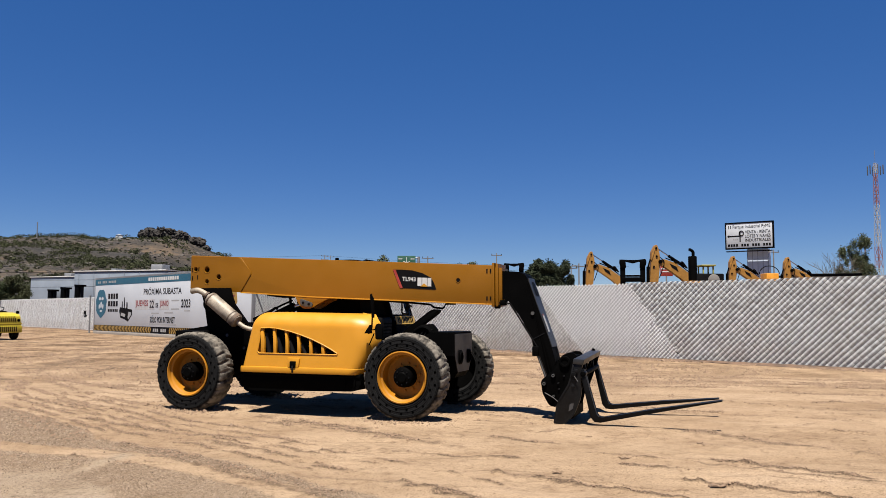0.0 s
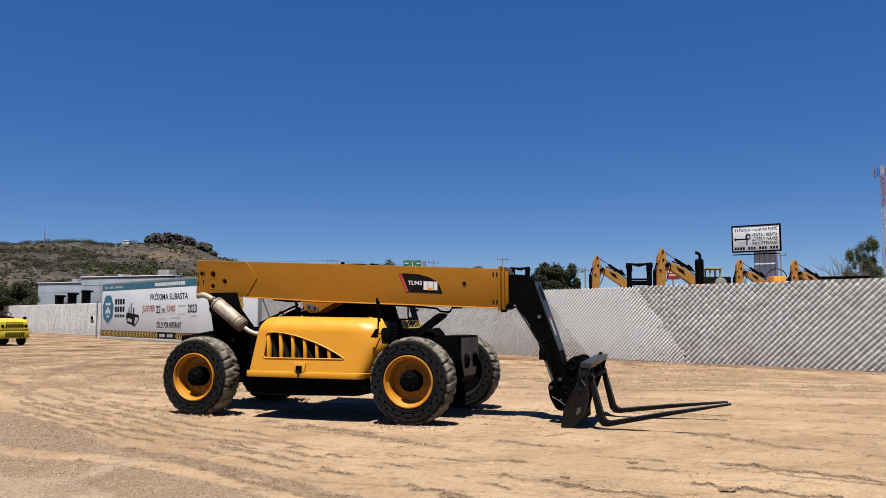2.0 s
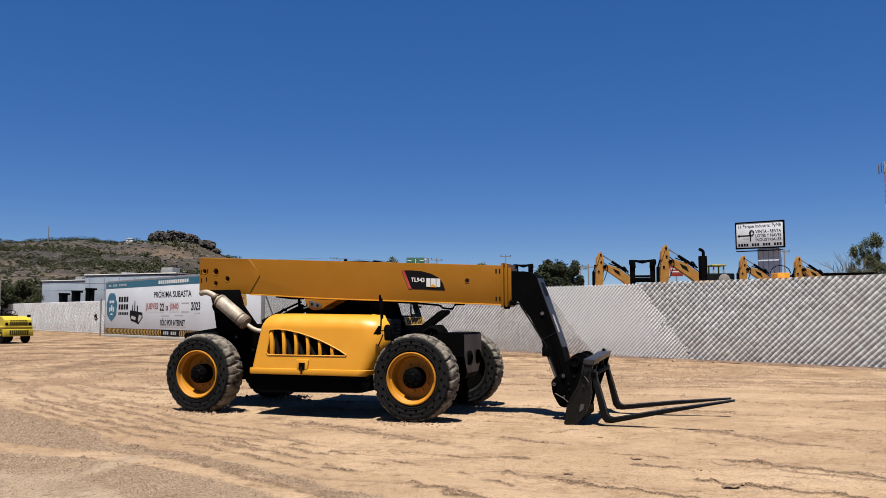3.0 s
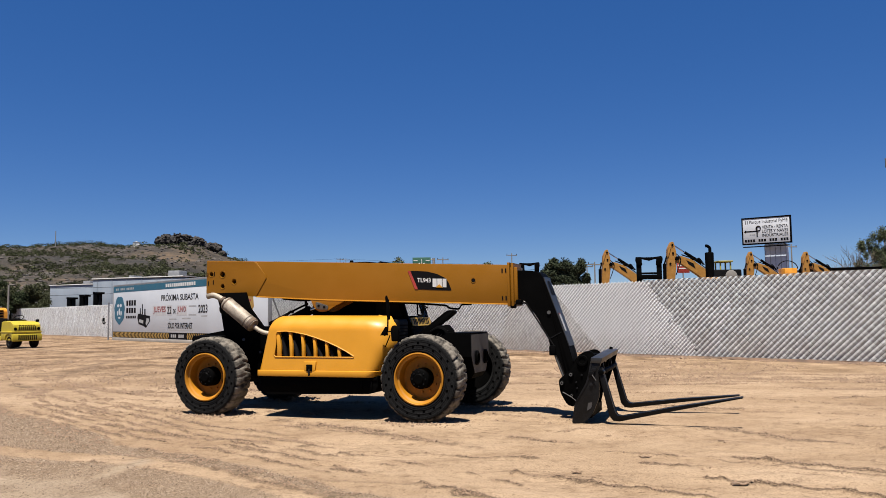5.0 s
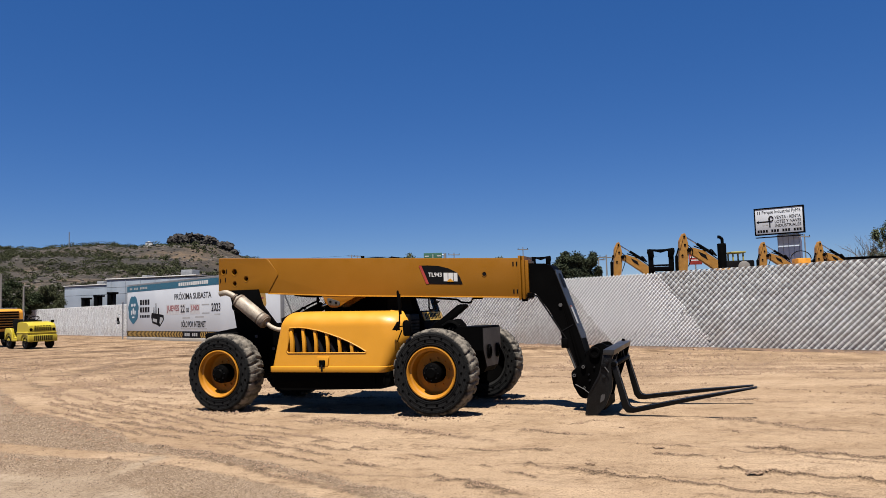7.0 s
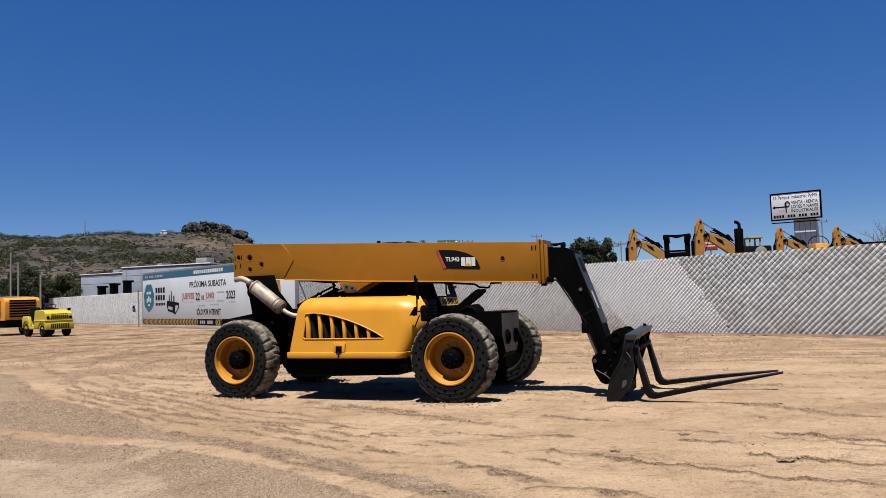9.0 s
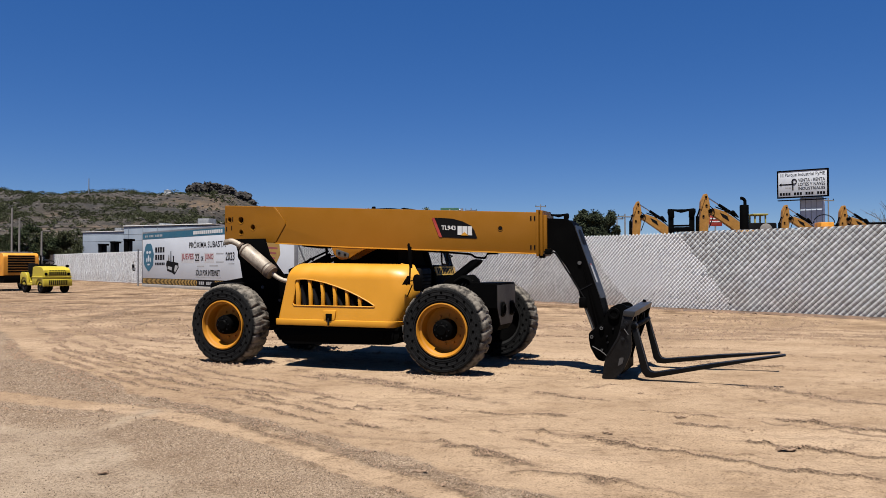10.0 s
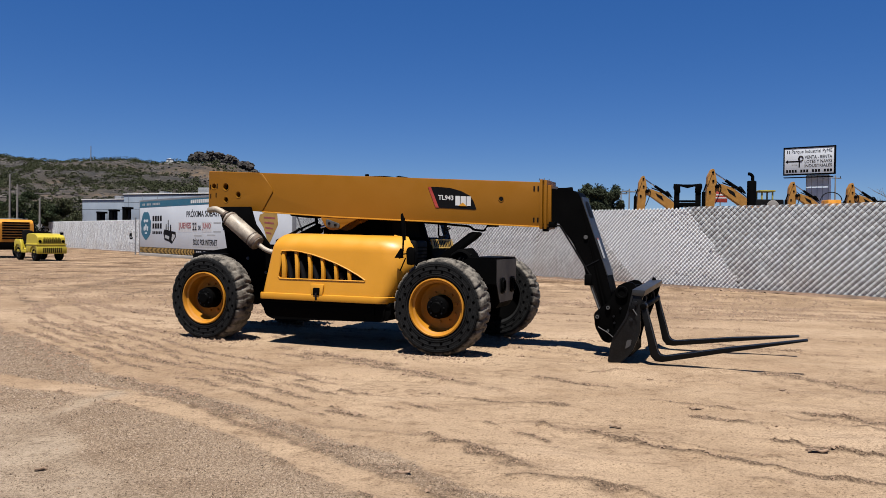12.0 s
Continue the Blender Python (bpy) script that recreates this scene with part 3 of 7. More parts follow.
for _ in range(70):
    a0, c0, length, turn = roll.uniform(-28, -4), roll.uniform(2.5, 20), roll.uniform(1.5, 5.5), roll.normal() * 0.3
    track([(a0 + length * t * math.cos(turn), c0 + length * t * math.sin(turn) + 0.15 * roll.normal()) for t in (0, 0.35, 0.7, 1)], roll.uniform(0.07, 0.18), roll.uniform(0.6, 1.0))
# ruts that sweep round parallel to the gravel's edge
for off, a0, a1, width, strength in ((0.22, -5.0, -1.4, 0.05, 0.9), (0.38, -1.8, 2.2, 0.045, 0.9), (0.52, -5.6, -0.6, 0.05, 0.8), (0.66, 0.2, 3.4, 0.05, 0.8), (0.80, -6.2, 0.8, 0.04, 0.9), (1.02, -4.6, 2.6, 0.045, 0.75), (1.22, -6.6, -1.0, 0.06, 0.85), (1.30, 0.6, 4.0, 0.05, 0.8), (1.55, -5.4, 0.4, 0.05, 0.8), (1.90, -7.5, -2.2, 0.07, 0.8), (-0.30, 0.4, 4.2, 0.07, 0.8), (-0.42, -3.2, 0.4, 0.06, 0.7)):
    steps = np.linspace(a0, a1, 12)
    track([(a, float(np.interp(a, EDGE[:, 0], EDGE[:, 1])) + off + 0.025 * math.sin(1.7 * a + 9 * off)) for a in steps], width * 1.15, strength * 0.85)


def line_distance(px, py, pts):
    best = np.full(px.shape, 1e9)
    for (ax, ay), (bx, by) in zip(pts, pts[1:]):
        ux, uy = bx - ax, by - ay
        t = np.clip(((px - ax) * ux + (py - ay) * uy) / (ux * ux + uy * uy), 0, 1)
        best = np.minimum(best, np.hypot(px - ax - t * ux, py - ay - t * uy))
    return best


def yard_masks(x, y):
    """How gravelly and how crumbled the ground is, each 0 to 1."""
    a, c = along_across(x, y)
    wob = 0.30 * (fbm(x * 1.3, y * 1.3, 4, 5) - 0.5)
    depth = np.interp(a, EDGE[:, 0], EDGE[:, 1]) - c + wob    # distance inside the gravel
    gravel = np.clip(depth / 0.16 + 0.5, 0, 1)
    strip = np.abs(c - np.interp(a, STRIP[:, 0], STRIP[:, 1]) + 0.6 * wob)
    gravel = gravel * (1 - 0.95 * np.clip(1.7 - strip / (0.13 + 0.10 * fbm(a * 0.7, c * 0.7, 2, 14)), 0, 1))
    dusty = np.clip((np.interp(a, DUSTY[:, 0], DUSTY[:, 1]) - c + 1.6 * wob) / 0.25 + 0.5, 0, 1)
    swept = np.exp(-((a - 0.10 + 0.33 * (c + 3.8) + wob) / 0.13) ** 2) * (c > -4.4) * (c < -3.3)
    dusty = np.maximum(dusty, swept)
    gravel = gravel * (1 - dusty * np.clip(0.30 + 0.75 * fbm(x * 1.6, y * 1.6, 4, 41), 0, 0.92))
    crumb = 0.85 * np.exp(-((depth - 0.14) / 0.15) ** 2) * np.clip(fbm(x * 4.5, y * 4.5, 3, 61) * 3.4 - 1.1, 0, 1)
    crumb = np.maximum(crumb, 0.7 * np.exp(-((strip - 0.2) / 0.06) ** 2) * np.clip(fbm(x * 2.2, y * 2.2, 3, 71) * 3 - 1.1, 0, 1) * (depth > 0))
    for k, (pts, width, strength) in enumerate(TRACKS):
        lo, hi = pts.min(0) - 4 * width, pts.max(0) + 4 * width
        inside = (a > lo[0]) & (a < hi[0]) & (c > lo[1]) & (c < hi[1])
        if not inside.any():
            continue
        ax, cx = a[inside], c[inside]
        dist = line_distance(ax, cx + width * 1.5 * (fbm(ax * 3.5, cx * 3.5, 4, 80 + k) - 0.5), pts)
        gate = np.clip(fbm(ax * 2.6, cx * 4.5, 3, 140 + k) * 4.4 - 1.2, 0, 1)
        crumb[inside] = np.maximum(crumb[inside], strength * gate * np.exp(-(dist / width) ** 2))
    return gravel, crumb, dusty


def ground_height(x, y):
    a, c = along_across(x, y)
    near = np.exp(-np.maximum(np.hypot(x, y - 8) - 6, 0) / 9)
    gravel, crumb, dusty = yard_masks(x, y)
    h = 0.044 * (fbm(a * 0.35, c * 1.7, 4, 11) - 0.5) + 0.036 * (fbm(a * 0.9, c * 6.0, 4, 3) - 0.5)
    h = h + crumb * (0.016 + 0.085 * (fbm(x * 8, y * 8, 3, 9) - 0.42)) + 0.016 * gravel * (fbm(x * 14, y * 14, 2, 4) - 0.5)
    return h * near - 0.012


def spread(lo, hi, step, reach, grow=1.22):
    mid = list(np.arange(lo, hi + step / 2, step))
    down, up, s = [], [], step
    while (down or mid)[-1 if down else 0] > -reach:
        s *= grow
        down.append((down[-1] if down else mid[0]) - s)
    s = step
    while (up or mid)[-1] < reach:
        s *= grow
        up.append((up or mid)[-1] + s)
    return np.array(down[::-1] + mid + up)


def build_ground():
    xs, ys = spread(-7.5, 7.5, 0.03, 3500, 1.055), spread(4.6, 13.0, 0.03, 3500, 1.055)
    gx, gy = np.meshgrid(xs, ys)
    gz = ground_height(gx, gy)
    v = np.stack([gx, gy, gz], -1).reshape(-1, 3)
    nx, ny = len(xs), len(ys)
    i = (np.arange(ny - 1)[:, None] * nx + np.arange(nx - 1)).ravel()
    f = np.stack([i, i + 1, i + nx + 1, i + nx], 1)
    ob = raw("ground", v.tolist(), f.tolist(), SOIL, smooth=True)
    gravel, crumb, dusty = yard_masks(gx, gy)
    for name, value in (("gravel", gravel), ("crumb", crumb), ("dusty", dusty)):
        ob.data.attributes.new(name, "FLOAT", "POINT").data.foreach_set("value", value.ravel().astype(np.float32))
    tagged(ob, "pale tan packed dirt yard with wheel tracks and gravel", "ground", kind="structure")


build_ground()


def build_clods():
    rng = np.random.default_rng(4)
    tetra = np.array([[1, 0, -0.4], [-0.5, 0.87, -0.4], [-0.5, -0.87, -0.4], [0.1, 0.1, 0.75], [0.7, 0.75, 0.1], [-0.8, 0.1, 0.2]])
    hull = [(0, 1, 2), (0, 4, 1), (0, 3, 4), (4, 3, 1), (1, 3, 5), (1, 5, 2), (2, 5, 3), (2, 3, 0)]
    x, y = rng.uniform(-9, 10, 420000), rng.uniform(4.5, 19, 420000)
    gravel, crumb, dusty = yard_masks(x, y)
    keep = rng.uniform(0, 1, x.shape) < 0.95 * crumb ** 1.1 + 0.03 * gravel + 0.004
    x, y, berm = x[keep][:60000], y[keep][:60000], crumb[keep][:60000]
    # rows of clods along the far tracks
    c0, s0 = math.cos(DRIVE), math.sin(DRIVE)
    for pts, width, strength in TRACKS:
        if pts[:, 1].max() < 2.0:
            continue
        for p, q in zip(pts, pts[1:]):
            m = int(np.hypot(*(q - p)) * 38 * strength)
            t, off = rng.uniform(0, 1, m), rng.normal(size=(2, m)) * width * 0.45
            t = t[fbm(t * np.hypot(*(q - p)) * 2.2, t * 0 + p[0], 3, 33) > 0.50]
            a, b = p[0] + t * (q[0] - p[0]) + off[0, :len(t)], p[1] + t * (q[1] - p[1]) + off[1, :len(t)]
            x = np.concatenate([x, YARD[0] + a * c0 - b * s0])
            y = np.concatenate([y, YARD[1] + a * s0 + b * c0])
            berm = np.concatenate([berm, np.full(len(t), 0.25)])
    # crumbs pressed up round the tyres
    for wa, wb in ((1.75, 0.10), (-1.75, 0.10), (1.75, 2.26), (-1.75, 2.26)):
        a, b = wa + rng.normal(size=420) * 0.30, wb + rng.normal(size=420) * 0.22
        x = np.concatenate([x, YARD[0] + a * c0 - b * s0])
        y = np.concatenate([y, YARD[1] + a * s0 + b * c0])
        berm = np.concatenate([berm, np.full(420, 0.9)])
    # broken clods in loose rows over the far side of the yard
    fx, fy = rng.uniform(-34, 9, 90000), rng.uniform(16, 46, 90000)
    keep = (fbm(fx * 0.5 + fy * 0.35, fy * 0.28 - fx * 0.2, 5, 91) > 0.56) & ((fy - 20.05) * 0.690 + (fx - 11.7) * 0.724 < -0.4)
    x, y = np.concatenate([x, fx[keep][:16000]]), np.concatenate([y, fy[keep][:16000]])
    berm = np.concatenate([berm, np.full(min(16000, int(keep.sum())), 1.2)])
    # rough crumbs thrown against the fence foot
    s, off = rng.uniform(-40, 16, 9000), -0.04 - np.abs(rng.normal(size=9000)) * 0.28
    keep = fbm(s * 0.9, s * 0 + 4.0, 4, 15) > 0.40
    s, off = s[keep], off[keep]
    x = np.concatenate([x, 11.7 + 0.690 * s + 0.724 * off])
    y = np.concatenate([y, 20.05 - 0.724 * s + 0.690 * off])
    berm = np.concatenate([berm, np.full(len(s), 1.6)])
    z = ground_height(x, y)
    n = len(x)
    size = rng.uniform(0.004, 0.011, n) * (1 + 1.3 * berm * rng.uniform(0, 1, n)) * np.clip(y / 9, 0.62, 1.7) * np.where(rng.uniform(0, 1, n) < 0.04, 1.8, 1.0)
    a = rng.uniform(0, 6.3, n)
    shape = tetra[None] * rng.uniform(0.7, 1.3, (n, 6, 3)) * size[:, None, None]
    turned = np.stack([shape[..., 0] * np.cos(a)[:, None] - shape[..., 1] * np.sin(a)[:, None], shape[..., 0] * np.sin(a)[:, None] + shape[..., 1] * np.cos(a)[:, None], shape[..., 2]], -1)
    verts = (turned + np.stack([x, y, z + size * 0.2], 1)[:, None]).reshape(-1, 3).tolist()
    faces = (np.array(hull)[None] + (np.arange(n) * 6)[:, None, None]).reshape(-1, 3).tolist()
    tagged(raw("dirt_clods", verts, faces, CLOD), "loose brown soil clods and small stones on the dirt", "dirt", kind="stuff")


build_clods()


def pebble_material():
    m, t, b = shader("mixed_gravel", 0.85)
    g = t.nodes.new("ShaderNodeNewGeometry")
    col = ramp(t, g.outputs["Random Per Island"], [(0.0, (0.030, 0.019, 0.012)), (0.35, (0.130, 0.088, 0.058)), (0.70, (0.180, 0.133, 0.094)), (1.0, (0.30, 0.240, 0.185))])
    t.links.new(col, b.inputs["Base Color"])
    b.inputs["Specular IOR Level"].default_value = 0.2
    return m


def build_gravel():
    rng = np.random.default_rng(77)
    n = 900000
    y = 4.2 + 8.0 * rng.uniform(0, 1, n) ** 1.7
    x = rng.uniform(-7.5, 4.5, n)
    gravel, crumb, dusty = yard_masks(x, y)
    keep = rng.uniform(0, 1, n) < 0.42 * gravel ** 1.5 + 0.35 * crumb * (gravel > 0.15)
    x, y = x[keep][:110000], y[keep][:110000]
    n = len(x)
    size = rng.uniform(0.0022, 0.0058, n) * np.where(rng.uniform(0, 1, n) < 0.06, 1.9, 1.0) * np.clip(y / 7, 0.8, 1.4)
    a = rng.uniform(0, 6.3, n)[:, None] + np.array([[0, 1.6, 3.1, 4.7]])
    r = size[:, None] * rng.uniform(0.7, 1.35, (n, 4))
    ring = np.stack([r * np.cos(a), r * np.sin(a), np.tile(-0.35 * size[:, None], (1, 4))], -1)
    tip = np.stack([rng.normal(size=n) * size * 0.25, rng.normal(size=n) * size * 0.25, size * rng.uniform(0.6, 1.1, n)], -1)[:, None]
    z = ground_height(x, y) + size * 0.25
    verts = (np.concatenate([ring, tip], 1) + np.stack([x, y, z], 1)[:, None]).reshape(-1, 3)
    faces = (np.array([(0, 1, 4), (1, 2, 4), (2, 3, 4), (3, 0, 4)])[None] + (np.arange(n) * 5)[:, None, None]).reshape(-1, 3)
    tagged(raw("gravel_stones", verts.tolist(), faces.tolist(), pebble_material()), "grey and brown gravel spread at the yard's edge", "gravel", kind="stuff")


build_gravel()


def build_debris(x, y, turn, size):
    rng = np.random.default_rng(int(1000 * abs(x)))
    bm = bmesh.new()
    bmesh.ops.create_grid(bm, x_segments=7, y_segments=4, size=0.5)
    for v in bm.verts:
        v.co = Vector((v.co.x * size * (1 + 0.3 * rng.normal() * 0.4), v.co.y * size * 0.35, 0.012 + size * 0.10 * abs(math.sin(v.co.x * 5 + x)) + rng.uniform(0, 0.008)))
    bmesh.ops.solidify(bm, geom=bm.faces[:], thickness=0.008)
    ob = part("soil_slab", bm, CLOD)
    ob.matrix_world = pose(x, y, float(ground_height(np.array([x]), np.array([y]))[0]) - 0.004, 0, 0, turn)
    tagged(ob, "curled flake of dried mud lying on the dirt", "mud flake", "mud flakes on the yard")


for spot in ((1.98, 7.85, 10, 0.17), (1.18, 7.18, -25, 0.13), (2.48, 6.62, -12, 0.22), (-0.35, 5.88, 5, 0.17), (3.1, 8.9, 20, 0.11), (-2.56, 5.75, 30, 0.12), (1.9, 9.3, 0, 0.10)):
    build_debris(*spot[:3], spot[3] * 0.62)

# ---- fence ----
FENCE_AT, FENCE_TURN, FENCE_HIGH = Vector((11.7, 20.05, 0)), math.degrees(math.atan2(-0.724, 0.690)), 2.5


def diamond(w, h, bulge, gap=0.90):
    """A pillow of ribbon between two wires, facing -y, about its centre; the ribbon climbs to the right."""
    a, c = w / 2, h / 2
    v = []
    for q in (-1.0, 0.0, 1.0):
        for u in (-1.0, 0.0, 1.0):
            x, z = u * 0.94 * a / 2 - q * gap * a / 2, u * 0.94 * c / 2 + q * gap * c / 2
            v.append((x, 0.004 - (bulge + 0.004) * (1 - 0.9 * q * q) * (1 - 0.45 * u * u) - 0.002 * q, z))
    f = [(r * 3 + k, r * 3 + k + 1, r * 3 + k + 4, r * 3 + k + 3) for r in (0, 1) for k in (0, 1)]
    return v, f


def build_fence():
    fence = empty("chain_link_fence", Matrix.Translation(FENCE_AT) @ pose(0, 0, 0, 0, 0, FENCE_TURN),
                  "chain-link fence filled with white woven plastic ribbon", "fence", kind="structure")
    # one dark sheet for the backing wires and the shade in the gaps behind the ribbon
    bm = bmesh.new()
    box(-92, 16, 0.03, 0.05, 0.02, FENCE_HIGH - 0.10, 0, bm)
    part("wire_mesh", bm, GAP_DARK, fence)
    for k in range(37):
        part("fence_post", rod((-92 + 3 * k, 0.09, -0.1), (-92 + 3 * k, 0.09, FENCE_HIGH - 0.06), 0.03, seg=8), GALV, fence)
    part("base_rail", box(-92, 16, -0.02, 0.06, -0.05, 0.05, 0.01), EARTH, fence)
    rng = np.random.default_rng(19)
    ss = np.arange(-92, 16, 0.16)
    prof = [(-0.75, -0.02), (-0.5, 0.02), (-0.28, 0.07), (-0.06, 0.10)]
    rise, toe = fbm(ss * 1.1, ss * 0 + 3.0, 4, 2), fbm(ss * 0.8, ss * 0 + 9.0, 4, 6)
    vv = [(float(s), y * (0.15 + 0.6 * float(w)), z * (0.15 + 0.6 * float(q)) + 0.008 * rng.normal()) for s, q, w in zip(ss, rise, toe) for y, z in prof]
    ff = [(i * 4 + j, i * 4 + j + 1, i * 4 + j + 5, i * 4 + j + 4) for i in range(len(ss) - 1) for j in range(3)]
    raw("earth_bank", vv, ff, EARTH, fence, "rough brown earth heaped along the fence foot", smooth=True)
    edge = lambda z: -7.6 + (2.4 - z) * 0.77                # where the coarse weave meets the fine one
    rng = np.random.default_rng(7)
    # coarse weave
    w, h = 0.180, 0.168
    v, f = diamond(w, h, 0.014, 0.865)
    me = bpy.data.meshes.new("ribbon_diamond")
    me.from_pydata(v, [], f)
    me.materials.append(SLAT_GREY)
    verts, faces, near = [], [], 0
    spots = []
    for r in range(33):
        for c in range(-60, 97):
            s, z = c * w + (r % 2) * w / 2, 0.05 + r * h / 2
            if s > edge(z) and s < 15.8 and z < 2.50:
                spots.append((abs(s + 2.6) + 50 * (z > 2.34), s, z))
    spots.sort()
    for k, (_, s, z) in enumerate(spots):
        if k < 300:
            ob = new("ribbon", me)
            ob.parent = fence
            ob.matrix_local = pose(s, rng.uniform(-0.006, 0.006), z, rng.normal() * 2.5, 0, rng.normal() * 3)
        else:
            n = len(verts)
            lean, swing = rng.normal() * 0.05, rng.normal() * 0.06
            verts += [(x + s, y + lean * q + swing * x, min(q + z, 2.462 + 0.010 * (k % 2))) for x, y, q in v]
            faces += [tuple(i + n for i in q) for q in f]
    tagged(raw("coarse_weave", verts, faces, SLAT_GREY, fence), kind="stuff")
    # fine weave in a slanted panel, then dirtier and greyer stretches of middling weave
    far_edge = lambda z: -11.73 + (2.5 - z) * 0.93
    for name, w, h, bulge, gap, mat, start, stop in (
            ("fine_weave", 0.135, 0.13, 0.011, 0.91, SLAT, far_edge, lambda z: edge(z) + 0.06),
            ("dirty_weave", 0.150, 0.142, 0.012, 0.89, SLAT_DIRTY, lambda z: -14.1 + 0.25 * z, lambda z: far_edge(z) + 0.03),
            ("grey_weave", 0.160, 0.150, 0.012, 0.88, SLAT_MID, lambda z: -47.2, lambda z: -14.07 + 0.25 * z)):
        v, f = diamond(w, h, bulge, gap)
        v = np.array(v)
        grid = [(c * w + (r % 2) * w / 2, 0.05 + r * h / 2) for r in range(int(2.56 / h * 2)) for c in range(int(-48 / w), int(-5 / w))]
        grid = np.array([(q, z) for q, z in grid if start(z) < q < stop(z) and z < 2.44])
        n = len(grid)
        wob = rng.normal(size=(n, 2)) * 0.005
        allv = v[None] + np.stack([grid[:, 0], wob[:, 0], grid[:, 1] + wob[:, 1] * 0.3], 1)[:, None]
        allv[..., 2] = np.minimum(allv[..., 2], 2.475)
        allf = (np.array(f)[None] + (np.arange(n) * len(v))[:, None, None]).reshape(-1, 4)
        tagged(raw(name, allv.reshape(-1, 3).tolist(), allf.tolist(), mat, fence), kind="stuff")
    # zigzag weave of the stretch beyond the board
    rng = np.random.default_rng(23)
    verts, faces, pitch, wide = [], [], 0.085, 0.34
    for col in range(133):
        s0, up = -92 + col * wide, 1 if col % 2 else -1
        shift = rng.uniform(-0.05, 0.05)
        for k in range(-3, 33):
            z = 0.05 + k * pitch + shift
            pts = []
            for u in (0.0, 0.5, 1.0):
                zz = z + up * (u - 0.5) * wide * 0.4 + 0.003 * rng.normal()
                pts.append((s0 + u * wide + 0.5 * (zz - 1.2), min(2.42, max(0.04, zz))))
            n, lift = len(verts), 0.0095 + 0.004 * rng.random()
            for s, zz in pts:
                verts += [(s, 0.0, zz - pitch * 0.47), (s, -lift, zz + pitch * 0.1), (s, -0.002, zz + pitch * 0.45)]
            for i in (0, 3):
                for j in (0, 1):
                    faces.append((n + i + j, n + i + 3 + j, n + i + 4 + j, n + i + 1 + j))
    tagged(raw("zigzag_weave", verts, faces, SLAT, fence), kind="stuff")
    return fence


# ---- telehandler ----
MACHINE = pose(-2.034, 11.2015, 0, 0, 0, -19.68)
WHEEL_R, MID = 0.60, 1.18


def build_tyre(parent):
    """Solid tyre with worn chevron lugs and rings of black discs for the sidewall holes; axis y, outer face at y = 0.
    """
    seg, width = 252, 0.395
    prof = [(0.355, 0.045), (0.375, 0.012), (0.43, 0.002), (0.50, 0.000), (0.545, 0.010), (0.566, 0.022), (0.580, 0.036), (0.590, 0.056), (0.597, 0.083), (0.601, 0.112), (0.603, 0.140), (0.603, 0.168)]
    prof = prof + [(r, width - y) for r, y in prof[::-1][0:]]
    verts, faces, rng = [], [], np.random.default_rng(2)
    wear = rng.uniform(0.6, 1.0, 400)
    for j, (r, y) in enumerate(prof):
        for k in range(seg):
            a = 2 * math.pi * k / seg
            side = 0 if y < width / 2 else 0.5
            slant = abs(y - width / 2) * 1.6
            ph = (k / seg * 27 + side + slant) % 1.0
            idx = int((k / seg * 27 + side + slant)) + (100 if side else 0)
            cut = 0.20 + 0.12 * wear[(idx + 37) % 400]
            groove = min(1.0, max(0.0, min(ph - 0.10, 0.10 + cut - ph) / 0.05))
            depth = 0.058 * (wear[idx % 400] - 0.45) if r > 0.56 else (0.010 if r > 0.53 else 0)
            rr = r - depth * groove + 0.005 * (wear[(idx + 11) % 400] - 0.8) * (r > 0.56) + (0.0018 * rng.normal() if r > 0.55 else (0.0015 * rng.normal() if r > 0.53 else 0))
            verts.append((rr * math.cos(a), y, rr * math.sin(a)))
    for j in range(len(prof) - 1):
        for k in range(seg):
            faces.append((j * seg + k, j * seg + (k + 1) % seg, (j + 1) * seg + (k + 1) % seg, (j + 1) * seg + k))
    ty = raw("tyre", verts, faces, TYRE, parent, "dusty solid black rubber tyre with worn lugs", smooth=True)
    # ring ledges, and black discs for the shade in the holes, on both sidewalls
    for r, w in ((0.392, 0.006), (0.414, 0.004), (0.467, 0.004), (0.517, 0.007), (0.534, 0.004)):
        for y, out in ((0.0, -0.0035), (width, 0.0035)):
            part("sidewall_ring", lathe([(r - w * 1.5, y - out), (r - w, y + out), (r + w, y + out), (r + w * 1.5, y - out)], 72), TYRE, parent)
    hole = None
    for ring, off, y in ((0.440, 0.0, 0), (0.492, 0.5, 0), (0.440, 0.25, width - 0.0165), (0.492, 0.75, width - 0.0165)):
        for k in range(18):
            a = 2 * math.pi * (k + off) / 18
            if hole is None:
                hole = part("sidewall_hole", rod((0, -0.0035, 0), (0, 0.02, 0), 0.0155, None, 10), HOLE_SHADE, parent)
                ob = hole
            else:
                ob = new("sidewall_hole", hole.data)
                ob.parent = parent
            ob.matrix_local = pose(ring * math.cos(a), y, ring * math.sin(a))
    return ty


